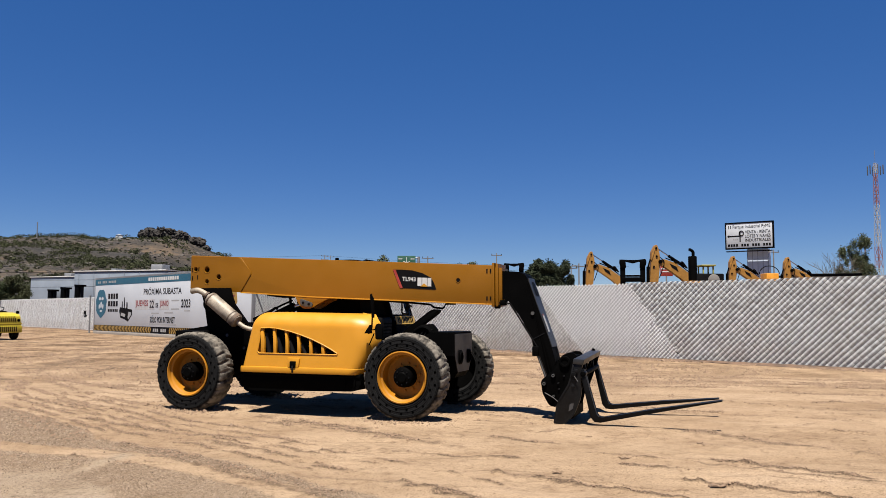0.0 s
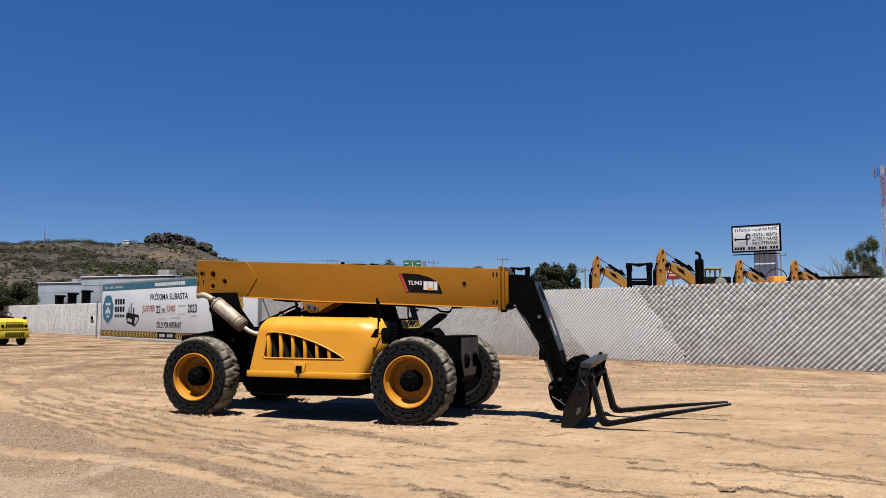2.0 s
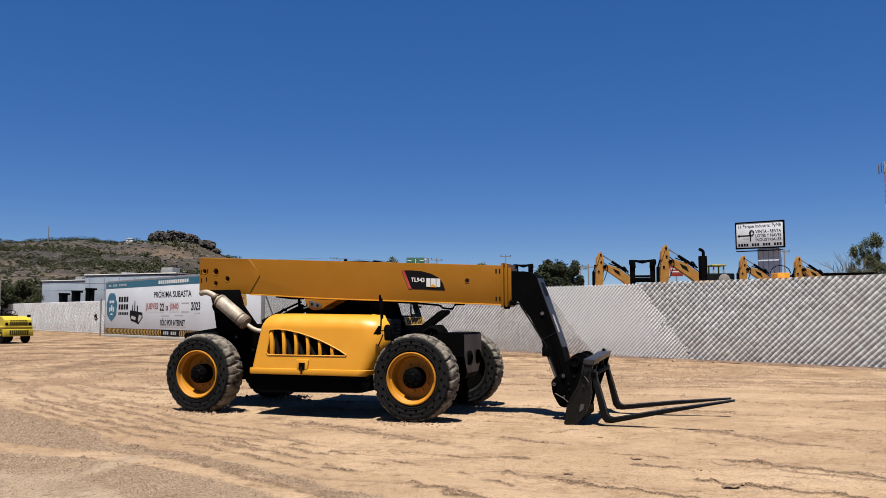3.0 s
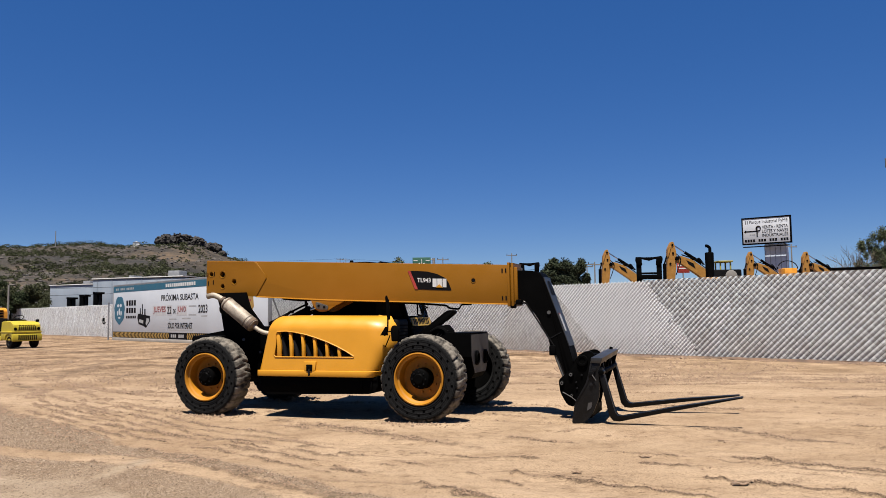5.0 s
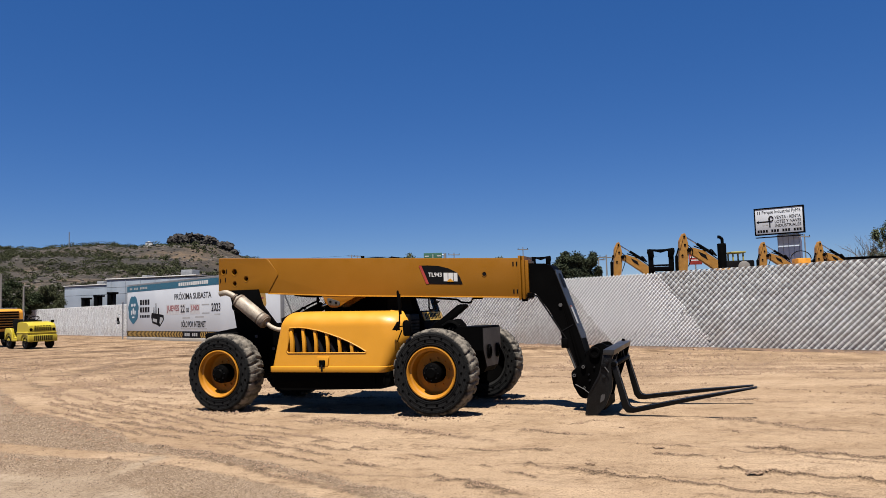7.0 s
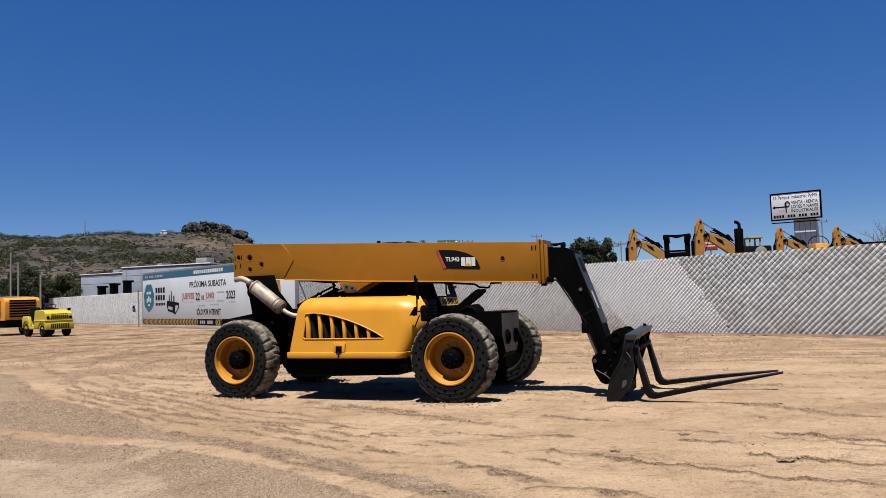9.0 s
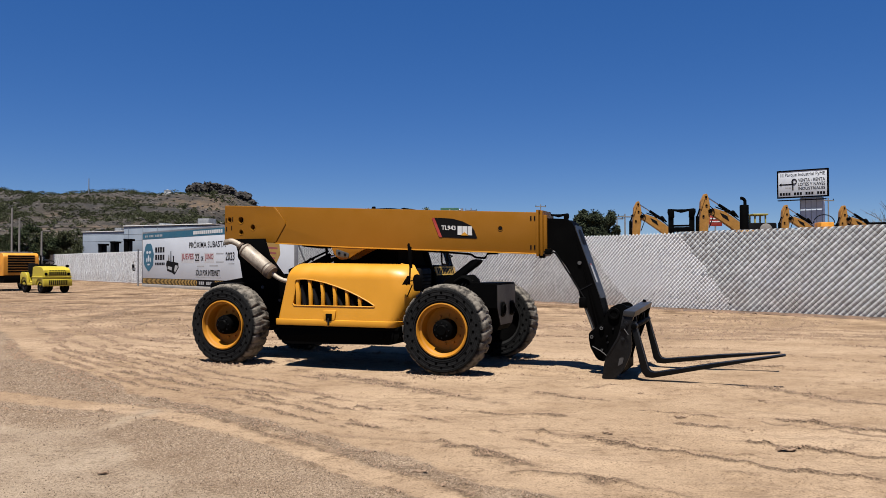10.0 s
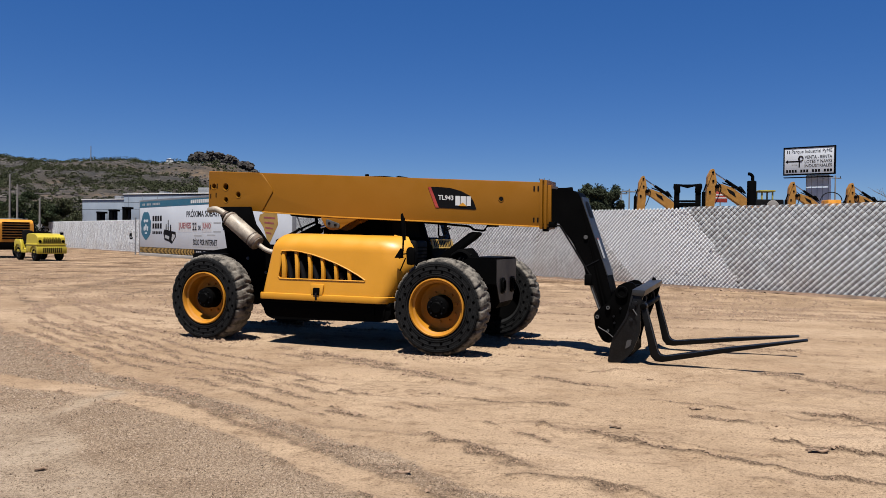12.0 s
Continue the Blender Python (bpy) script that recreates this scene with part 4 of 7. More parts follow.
def build_wheel(machine):
    wheel = new("wheel")
    wheel.parent = machine
    tagged(wheel, "yellow-rimmed wheel with a dusty solid tyre")
    build_tyre(wheel)
    rim = lathe([(0.352, 0.06), (0.362, 0.030), (0.360, -0.006), (0.345, -0.010), (0.335, 0.004), (0.328, 0.040), (0.305, 0.055), (0.300, 0.120), (0.292, 0.205), (0.275, 0.222), (0.12, 0.215), (0.12, 0.25), (0.34, 0.255), (0.352, 0.06)], 64)
    part("rim", rim, RIM_YELLOW, wheel, "deep-dished yellow steel rim")
    # disc carries the dish's shade in its darker colour
    part("disc", lathe([(0.296, 0.150), (0.290, 0.200), (0.270, 0.214), (0.12, 0.208), (0.12, 0.2135), (0.27, 0.2185), (0.294, 0.206), (0.299, 0.150)], 56), DISH_SHADE, wheel, "dusty yellow wheel disc, darkened as shade in the dish")
    part("inner_flange", lathe([(0.04, 0.275), (0.20, 0.275), (0.22, 0.285), (0.345, 0.29), (0.352, 0.33), (0.36, 0.345)], 40), BLACK, wheel)
    hub = lathe([(0.0, -0.005), (0.06, -0.005), (0.075, 0.012), (0.112, 0.020), (0.134, 0.034), (0.143, 0.075), (0.146, 0.218), (0.10, 0.22)], 40)
    part("hub", hub, BLACK, wheel, "black planetary hub cap")
    for k in range(8):
        a = 2 * math.pi * k / 8
        part("hub_bolt", rod((math.cos(a) * 0.098, 0.006, math.sin(a) * 0.098), (math.cos(a) * 0.098, 0.024, math.sin(a) * 0.098), 0.010, seg=6), GREY_BLACK, wheel)
    for k in range(10):
        a = 2 * math.pi * k / 10 + 0.2
        c, s = math.cos(a) * 0.192, math.sin(a) * 0.192
        part("wheel_nut", rod((c, 0.178, s), (c, 0.222, s), 0.016, seg=6), DISH_SHADE, wheel)
    return wheel


def slope_mesh(ob, slope, x0):
    for v in ob.data.vertices:
        v.co.z += slope * (v.co.x - x0)
    return ob


def build_telehandler():
    machine = empty("telehandler", MACHINE, "yellow and black telescopic handler, boom lowered, forks near the dirt", "telehandler")
    # wheels: axis at +-1.75, the right-hand pair faces -y
    wheel = build_wheel(machine)
    wheel.matrix_local = pose(1.738, -0.03, WHEEL_R - 0.012)
    copy_thing(wheel, pose(-1.75, -0.03, WHEEL_R - 0.035, 0, 40, 0))
    copy_thing(wheel, pose(1.78, 2 * MID + 0.13, WHEEL_R - 0.012, 0, 17, 180))
    copy_thing(wheel, pose(-1.75, 2 * MID + 0.03, WHEEL_R - 0.012, 0, 71, 180))
    # axles
    for x in (1.75, -1.75):
        bm = rod((x, 0.2, 0.588), (x, 2 * MID - 0.2, 0.588), 0.085, seg=20)
        bmesh.ops.create_uvsphere(bm, u_segments=20, v_segments=12, radius=0.20, matrix=Matrix.Translation((x, MID, 0.588)))
        box(x - 0.14, x + 0.14, 0.30, 0.52, 0.44, 0.74, 0.03, bm)
        box(x - 0.14, x + 0.14, 2 * MID - 0.52, 2 * MID - 0.30, 0.44, 0.74, 0.03, bm)
        part("axle", bm, BLACK_SATIN, machine)
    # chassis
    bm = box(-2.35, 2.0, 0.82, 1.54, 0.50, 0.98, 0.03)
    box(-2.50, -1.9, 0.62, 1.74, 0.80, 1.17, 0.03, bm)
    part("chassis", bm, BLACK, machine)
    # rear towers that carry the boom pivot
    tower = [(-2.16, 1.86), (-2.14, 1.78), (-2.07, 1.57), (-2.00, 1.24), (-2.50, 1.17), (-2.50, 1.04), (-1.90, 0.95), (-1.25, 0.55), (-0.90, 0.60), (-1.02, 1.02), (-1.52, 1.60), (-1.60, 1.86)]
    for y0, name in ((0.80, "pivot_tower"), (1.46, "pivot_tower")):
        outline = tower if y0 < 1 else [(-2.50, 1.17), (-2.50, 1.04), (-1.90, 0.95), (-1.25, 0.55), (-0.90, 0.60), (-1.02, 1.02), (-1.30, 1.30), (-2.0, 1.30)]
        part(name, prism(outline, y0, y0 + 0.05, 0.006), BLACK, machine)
    part("cross_tube", rod((-2.0, 0.80, 1.60), (-2.0, 1.20, 1.60), 0.10, seg=20), BLACK, machine)
    for x, z in ((-1.62, 1.10), (-1.72, 0.93), (-1.30, 0.90)):
        part("pin_cap", rod((x, 0.782, z), (x, 0.802, z), 0.024, seg=14), DULL_STEEL, machine)
    bm = bmesh.new()
    for k in range(4):
        pipe(arc([(-1.05 - 0.03 * k, 0.70, 0.92 + 0.02 * k), (-1.0, 0.62, 0.86), (-0.98 + 0.02 * k, 0.66, 0.74), (-1.1, 0.74, 0.66)]), 0.013, bm, 8)
    part("hydraulic_hose", bm, RUBBER_BLACK, machine)
    part("hose_fitting", pipe(arc([(-1.06, 0.60, 0.90), (-0.99, 0.585, 0.87), (-0.95, 0.60, 0.80)]), 0.014, seg=8), GALV, machine)
    build_boom(machine)
    build_hood(machine)
    build_cab(machine)
    build_front(machine)
    build_carriage(machine)
    return machine


def build_boom(machine):
    y0, y1 = 0.97, 1.39
    slope = -0.0440
    boom = part("boom", prism([(-2.47, 2.415), (2.75, 2.168), (2.75, 1.594), (-0.2, 1.712), (-1.50, 1.79), (-2.48, 1.855)], y0, y1, 0.014), SHADED_YELLOW, machine, "yellow steel box boom, colour darkened for its sun-grazed side")
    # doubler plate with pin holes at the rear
    plate = part("doubler_plate", prism([(-2.472, 2.408), (-1.56, 2.364), (-1.50, 2.354), (-1.315, 2.125), (-1.31, 2.09), (-1.50, 1.80), (-1.54, 1.797), (-2.476, 1.862)], y0 - 0.012, y0, 0.005), SHADED_YELLOW, boom)
    for x, z, r in ((-2.155, 2.168, 0.048), (-1.925, 2.046, 0.040), (-2.150, 1.972, 0.036), (-2.375, 2.178, 0.036)):
        cut = rod((x, 0.8, z), (x, y0 + 0.10, z), r, seg=20)
        carve(boom, cut)
        carve(plate, rod((x, 0.8, z), (x, y0 + 0.10, z), r, seg=20))
        # black disc at the bottom stands for the dark inside the hole
        part("pin_hole", rod((x, y0 + 0.07, z), (x, y0 + 0.098, z), r * 0.98, seg=18), INK, boom)
        part("hole_collar", lathe([(r, 0.0), (r + 0.012, -0.004), (r + 0.014, 0.004), (r, 0.01)], 24, at=(x, y0 - 0.012, z)), SHADED_YELLOW, boom)
    # flat black plates for the shaded slot openings
    for x, z in ((-2.445, 2.17), (-2.315, 2.185), (-2.435, 2.03), (-2.335, 2.045)):
        part("slot", box(x - 0.008, x + 0.008, y0 - 0.0155, y0 - 0.008, z - 0.035, z + 0.035, 0), INK, boom)
    # wear-pad slots and sight hole near the mouth, their dark insides drawn as black plates
    for x in (2.668, 2.722):
        for z in (2.085, 1.682):
            part("slot", box(x - 0.010, x + 0.010, y0 - 0.004, y0 + 0.004, z - 0.030, z + 0.030, 0), INK, boom)
    part("sight_hole", lathe([(0.038, 0.004), (0.038, -0.005), (0.031, -0.005), (0.028, 0.004)], 20, at=(2.225, y0, 1.955)), SHADED_YELLOW, boom)
    part("sight_plug", rod((2.225, y0 - 0.003, 1.955), (2.225, y0 + 0.003, 1.955), 0.029, seg=16), INK, boom)
    # bottom edge flange, left in the brighter yellow as the lit edge
    part("lower_flange", prism([(-1.50, 1.797), (-0.2, 1.722), (2.75, 1.604), (2.75, 1.587), (-0.2, 1.703), (-1.50, 1.779)], y0 - 0.014, y1 + 0.014, 0.003), YELLOW, boom)
    # mouth collar and the short exposed inner section
    for x0, x1, grow in ((2.75, 2.785, 0.032), (2.805, 2.840, 0.024)):
        zt, zb = 2.168 + slope * (x0 - 2.75), 1.594 - 0.039 * (x0 - 2.75)
        bm = prism([(x0, zt + grow), (x1, zt + grow), (x1, zb - grow), (x0, zb - grow)], y0 - grow, y1 + grow, 0.006)
        part("collar", bm, SHADED_YELLOW, boom)
    inner = part("inner_boom", prism([(2.74, 2.135), (2.885, 2.128), (2.885, 1.630), (2.74, 1.635)], y0 + 0.03, y1 - 0.03, 0.01), SHADED_YELLOW, machine, "short exposed yellow inner boom section")
    part("wear_pad", box(2.785, 2.85, y0 - 0.01, y0 + 0.10, 1.535, 1.59, 0.008), BLACK, inner)
    part("wear_pad", box(2.87, 2.95, y0 - 0.02, y0 + 0.10, 1.585, 1.66, 0.008), BLACK, inner)
    # black side decal with red edge
    de = [(1.185, 2.126), (1.33, 2.123), (1.50, 2.108), (1.66, 2.065), (1.79, 2.000), (1.84, 1.93), (1.882, 1.822), (1.862, 1.815), (1.300, 1.846)]
    part("decal", prism(de, y0 - 0.004, y0 - 0.001, 0), INK, boom, "black decal with a red edge")
    part("decal_edge", prism([(1.183, 2.124), (1.225, 2.123), (1.345, 1.845), (1.298, 1.846)], y0 - 0.007, y0 - 0.004, 0), RED, boom)
    slope_mesh(words("model_lettering", "TL943", 1.335, 1.555, 1.945, 2.010, y0 - 0.0045, WHITE, boom, 0.003, 0.02), slope, 1.44)
    for x0, x1 in ((1.585, 1.650), (1.660, 1.735), (1.745, 1.805)):
        slope_mesh(part("logo_block", box(x0, x1, y0 - 0.008, y0 - 0.005, 1.868, 1.995, 0), WHITE, boom), slope, 1.7)
    part("logo_triangle", prism([(1.632, 1.866), (1.748, 1.861), (1.692, 1.912)], y0 - 0.011, y0 - 0.0085, 0), YELLOW, boom)
    # lug that takes the lift cylinder
    lug = round_outline([(-0.50, 1.735), (-0.43, 1.60), (-0.35, 1.525), (-0.20, 1.53), (-0.09, 1.60), (0.14, 1.705)], [0, 0.05, 0.06, 0.06, 0.06, 0], 4)
    for yy in (y0 + 0.02, y1 - 0.06):
        part("cylinder_lug", prism(lug, yy - 0.03, yy + 0.01, 0.006), SHADED_YELLOW, boom)
    for x, z in ((-0.335, 1.622), (-0.235, 1.600)):
        part("lug_pin", rod((x, y0 - 0.040, z), (x, y0 - 0.005, z), 0.020, seg=14), INK, boom)
    part("lug_plate", prism(round_outline([(-0.395, 1.690), (-0.385, 1.575), (-0.185, 1.545), (-0.165, 1.615)], [0.04] * 4, 4), y0 - 0.030, y0 - 0.011, 0.003), DULL_STEEL, boom)
    # lift cylinder: black barrel, chrome rod
    part("lift_barrel", rod((-1.45, 1.18, 1.20), (-0.62, 1.18, 1.56), 0.075, seg=20, bevel=0.008), BLACK, machine)
    part("lift_rod", rod((-0.64, 1.18, 1.55), (-0.33, 1.18, 1.64), 0.035, seg=16), CHROME, machine)
    part("feed_pipe", pipe([(-1.35, 1.12, 1.36), (-0.80, 1.10, 1.59), (-0.62, 1.10, 1.66)], 0.016, seg=8), BLACK, machine)
    part("feed_pipe", pipe([(-1.30, 1.05, 1.33), (-0.98, 1.04, 1.48), (-0.90, 1.04, 1.54), (-0.86, 1.06, 1.52)], 0.022, seg=8), BLACK, machine)
    # oil lines under the boom
    line = arc([(0.45, 1.02, 1.672), (1.12, 1.02, 1.644), (1.436, 1.02, 1.623), (1.778, 1.02, 1.594), (1.827, 1.02, 1.550), (1.987, 1.02, 1.536), (2.009, 1.02, 1.603), (2.119, 1.02, 1.606)], 3)
    part("oil_line", pipe(line, 0.015, seg=8), BLACK, boom)
    part("line_clamp", box(2.06, 2.17, 0.99, 1.06, 1.590, 1.625, 0.006), BLACK, boom)
    part("hose_bundle", pipe(arc([(-1.05, 1.05, 1.755), (-0.75, 1.05, 1.72), (-0.55, 1.05, 1.72)], 3), 0.022, seg=8), RUBBER_BLACK, boom)
    # muffler
    axis = (Vector((-1.345, 0.66, 1.315)) - Vector((-1.875, 0.66, 1.70)))
    p0 = Vector((-1.875, 0.66, 1.70))
    muf = bmesh.new()
    rod(p0, p0 + axis, 0.112, muf, 28, bevel=0.026)
    m = part("muffler", muf, MUFFLER, machine, "dusty silver exhaust muffler with rusty end bands")
    for s, w in ((0.07, 0.02), (0.80, 0.015), (0.92, 0.05)):
        part("muffler_band", rod(p0 + axis * (s - w), p0 + axis * (s + w), 0.116, None, 28, bevel=0.003), RUST, m)
    part("pipe_clamp", rod(p0 - axis * 0.12, p0 - axis * 0.07, 0.060, None, 18), RUST, m)
    part("tail_pipe", pipe(arc([p0 + axis * 0.02, p0 - axis * 0.20, p0 - axis * 0.30 + Vector((-0.08, 0, 0.01)), p0 - axis * 0.28 + Vector((-0.20, 0, -0.005))], 5), 0.045, seg=16), MUFFLER, m)
    part("inlet_pipe", pipe(arc([p0 + axis * 0.98, p0 + axis * 1.18, p0 + axis * 1.30 + Vector((0.06, 0.02, 0.0)), p0 + axis * 1.34 + Vector((0.15, 0.05, 0.02))], 5), 0.035, seg=16), MUFFLER, m)
    part("muffler_bracket", box(-1.66, -1.56, 0.64, 0.76, 1.42, 1.50, 0.01), BLACK, m)
    # gooseneck
    neck = round_outline([(2.875, 2.085), (3.12, 2.072), (3.225, 2.035), (3.272, 1.93), (3.605, 0.99), (3.66, 0.78), (3.64, 0.55), (3.56, 0.52), (3.455, 0.82), (3.318, 1.091), (3.185, 1.36), (2.985, 1.645), (2.875, 1.68)], [0, 0.04, 0.05, 0.08, 0.1, 0.05, 0.04, 0.04, 0.1, 0.1, 0.1, 0.06, 0], 4)
    goose = part("gooseneck", prism(neck, 1.03, 1.44, 0.012), BLACK, machine, "black steel gooseneck at the boom tip")
    # lit front of the neck, laid on as a paler plate
    part("front_plate", prism([(3.262, 1.975), (3.274, 1.980), (3.283, 1.930), (3.614, 0.995), (3.602, 0.990), (3.270, 1.930)], 1.042, 1.428, 0), LIT_BLACK, goose, "worn satin black front face, painted paler for the light on it")
    slot = [(1.13, 1.72), (1.17, 1.93), (1.33, 1.93), (1.37, 1.72)]
    # the slot's dark inside is one flat black face
    bm = bmesh.new()
    bm.faces.new([bm.verts.new((3.2895 + (1.93 - z) * 0.354, y, z)) for y, z in round_outline(slot, [0.05] * 4, 3)])
    part("slot_opening", bm, INK, goose)
    for z0, z1, col in ((1.205, 1.440, FADED), (1.440, 1.462, FADED_RED)):
        part("warning_label", prism([(3.291 + (1.93 - z1) * 0.354, z1), (3.295 + (1.93 - z1) * 0.354, z1), (3.295 + (1.93 - z0) * 0.354, z0), (3.291 + (1.93 - z0) * 0.354, z0)], 1.09, 1.19, 0), col, goose)
    part("pivot_cap", rod((3.333, 1.012, 1.469), (3.333, 1.032, 1.469), 0.026, seg=14), DULL_STEEL, goose)
    part("weld_seam", prism([(3.318, 1.098), (3.502, 1.195), (3.502, 1.182), (3.318, 1.085)], 1.024, 1.031, 0), GREY_BLACK, goose)
    part("hydraulic_hose", pipe(arc([(2.93, 1.0, 1.60), (3.00, 1.0, 1.62), (3.10, 1.02, 1.46), (3.25, 1.03, 1.22), (3.40, 1.03, 0.98)], 4), 0.012, seg=8), RUBBER_BLACK, goose)
    part("tilt_foot", box(3.325, 3.42, 1.00, 1.30, 0.86, 1.00, 0.012), BLACK, goose)
    for y in (1.06, 1.20):
        part("tilt_rod", rod((3.385, y, 0.90), (3.535, y, 0.50), 0.017, seg=12), DULL_STEEL, machine)
    part("tilt_barrel", rod((3.30, 1.13, 1.25), (3.375, 1.13, 0.93), 0.045, seg=16), BLACK, machine)


def nose_curve(xf, ys, scale, wide):
    """The rounded forward corner of the hood in plan."""
    out = []
    for k in range(13):
        t = k / 12
        out.append((xf - wide * ((1 - t) ** 2 + 2 * 0.36 * t * (1 - t) + 0.14 * t * t), ys + scale * 0.24 * t * t))
    return out


def build_hood(machine):
    y0, y1, lean_in = 0.055, 0.93, 0.0862
    bm = bmesh.new()
    r, steps = 0.23, 10
    levels = [(0.60 + 0.64 * k / 8, 0.0) for k in range(8)]
    levels += [(1.47 - r + r * math.sin(math.pi / 2 * k / steps), r * (1 - math.cos(math.pi / 2 * k / steps))) for k in range(steps + 1)]
    levels += [(1.474, 0.40), (1.476, 0.60)]
    rows = []
    for z, inset in levels:
        ys = min(y1, y0 + lean_in * (min(z, 1.24) - 0.60) + inset)
        xr = -0.885 + 0.165 * (z - 0.60) / 0.87 + 0.45 * min(inset, r)
        xf = float(np.interp(z, [0.6, 0.78, 1.05, 1.30, 1.475], [1.10, 1.20, 1.335, 1.335, 1.255])) - 0.35 * min(inset, r) - 0.45 * max(0.0, inset - r)
        rr, wide = min(0.09, y1 - ys), float(np.interp(z, [0.6, 1.3], [0.24, 0.46]))
        line = [(xr, y1), (xr, ys + rr + (y1 - ys - rr) * 0.3)]
        line += [(xr + rr * (1 - math.cos(q)), ys + rr * (1 - math.sin(q))) for q in (math.pi / 2 * k / 5 for k in range(6))]
        line += [(xr + rr + (xf - wide - xr - rr) * k / 8, ys) for k in range(1, 8)]
        part_in = (y1 - ys) / 0.875
        line += nose_curve(xf, ys, part_in, wide) + [(xf - 0.14 * wide - 0.12, ys + 0.56 * (y1 - ys)), (xf - 0.14 * wide - 0.30, y1)]
        rows.append([bm.verts.new((x, y, z - 0.014 * (x + 0.72) * max(0, (z - 1.1) / 0.37))) for x, y in line])
    for ra, rb in zip(rows, rows[1:]):
        for i in range(len(ra) - 1):
            bm.faces.new((ra[i], ra[i + 1], rb[i + 1], rb[i]))
    bm.faces.new(rows[0][::-1])
    bm.faces.new([row[0] for row in rows] + [row[-1] for row in rows[::-1]])
    bm.faces.new(rows[-1])
    bmesh.ops.remove_doubles(bm, verts=bm.verts[:], dist=0.0005)
    bmesh.ops.recalc_face_normals(bm, faces=bm.faces[:])
    hood = part("engine_hood", bm, YELLOW, machine, "bright yellow moulded engine hood with a slotted vent", 0.8)

    def lean(ob):
        for v in ob.data.vertices:
            v.co.y += lean_in * (v.co.z - 0.60)
        return ob

    top = [(-0.59, 1.20), (-0.57, 1.238), (-0.42, 1.244), (-0.28, 1.230), (-0.08, 1.193), (0.10, 1.143), (0.28, 1.085), (0.44, 1.020), (0.60, 0.945), (0.705, 0.885)]
    vent = top + [(0.700, 0.868), (-0.58, 0.868), (-0.605, 0.90), (-0.585, 1.04)]
    carve(hood, prism(vent, -0.3, 0.19, 0))
    hood.data.set_sharp_from_angle(angle=0.8)
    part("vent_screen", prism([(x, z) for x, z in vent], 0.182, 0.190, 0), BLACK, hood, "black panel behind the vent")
    bm = bmesh.new()
    n = len(vent)
    for i in range(n):
        pipe([(vent[i][0], y0 - 0.001, vent[i][1]), (vent[(i + 1) % n][0], y0 - 0.001, vent[(i + 1) % n][1])], 0.010, bm, 6)
    lean(part("vent_rim", bm, YELLOW, hood))
    height = lambda x: float(np.interp(x, [p[0] for p in top], [p[1] for p in top]))
    for x0, x1 in ((-0.560, -0.500), (-0.345, -0.302), (-0.145, -0.102), (0.052, 0.095), (0.250, 0.290), (0.450, 0.492)):
        t1 = height(x0 - 0.02)
        tip = 0.11 * (t1 - 0.868)
        slat = prism([(x0, 0.868), (x1, 0.868), (x1 + tip * 0.2 - 0.012, (t1 + 0.868) / 2), (x1 - tip, height(x1 - tip)), (x0 - tip, t1), (x0 + tip * 0.2 - 0.012, (t1 + 0.868) / 2)], 0.062, 0.114, 0.008)
        lean(part("vent_slat", slat, YELLOW, hood))
    part("hood_edge", pipe(arc([(0.93, 0.46, 1.452), (1.075, 0.45, 1.425), (1.205, 0.45, 1.33), (1.218, 0.45, 1.10), (1.09, 0.45, 1.01)], 5), 0.016, seg=8), YELLOW, hood)
    for k in range(6):
        x = -0.46 + 0.20 * k
        part("cooling_hose", rod((x, 0.172, 0.87), (x - 0.05, 0.172, 1.16 - 0.05 * k), 0.034, seg=14), GREY_BLACK, hood)
    # lower lip
    bm = bmesh.new()
    plan = [(-0.895, y1), (-0.895, y0 + 0.06)] + [(-0.895 + 0.07 * (1 - math.cos(q)), y0 - 0.016 + 0.07 * (1 - math.sin(q))) for q in (math.pi / 2 * k / 4 for k in range(5))]
    plan += nose_curve(1.115, y0 - 0.016, 1.0, 0.24) + [(1.00, y0 + 0.5), (0.86, y1)]
    rows = [[bm.verts.new((x + 0.5 * (z - 0.6) * max(0.0, min(1.0, (x - 0.5) / 0.5)), y + off, z)) for x, y in plan] for z, off in ((0.588, 0.02), (0.590, 0.004), (0.598, 0.0), (0.660, 0.0), (0.672, 0.004), (0.677, 0.02))]
    for ra, rb in zip(rows, rows[1:]):
        for i in range(len(ra) - 1):
            bm.faces.new((ra[i], ra[i + 1], rb[i + 1], rb[i]))
    bmesh.ops.recalc_face_normals(bm, faces=bm.faces[:])
    part("hood_lip", bm, YELLOW, hood)
    # latch
    lean(part("latch_frame", prism(round_outline([(-0.075, 0.668), (-0.090, 0.815), (0.115, 0.815), (0.100, 0.668)], [0.02] * 4, 3), y0 - 0.024, y0 + 0.01, 0.008), YELLOW, hood))
    latch = part("latch", box(-0.038, 0.060, y0 - 0.028, y0, 0.668, 0.765, 0.01), BLACK, hood)
    part("latch_tongue", box(-0.002, 0.024, y0 - 0.034, y0 - 0.024, 0.60, 0.700, 0.003), GREY_BLACK, hood)
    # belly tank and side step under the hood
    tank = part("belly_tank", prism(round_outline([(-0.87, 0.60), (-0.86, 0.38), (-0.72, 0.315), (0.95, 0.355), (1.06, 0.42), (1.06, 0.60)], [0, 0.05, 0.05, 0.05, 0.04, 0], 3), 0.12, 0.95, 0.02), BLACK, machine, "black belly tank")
    part("strap_lug", box(0.80, 0.83, 0.10, 0.13, 0.42, 0.54, 0.004), BLACK, tank)
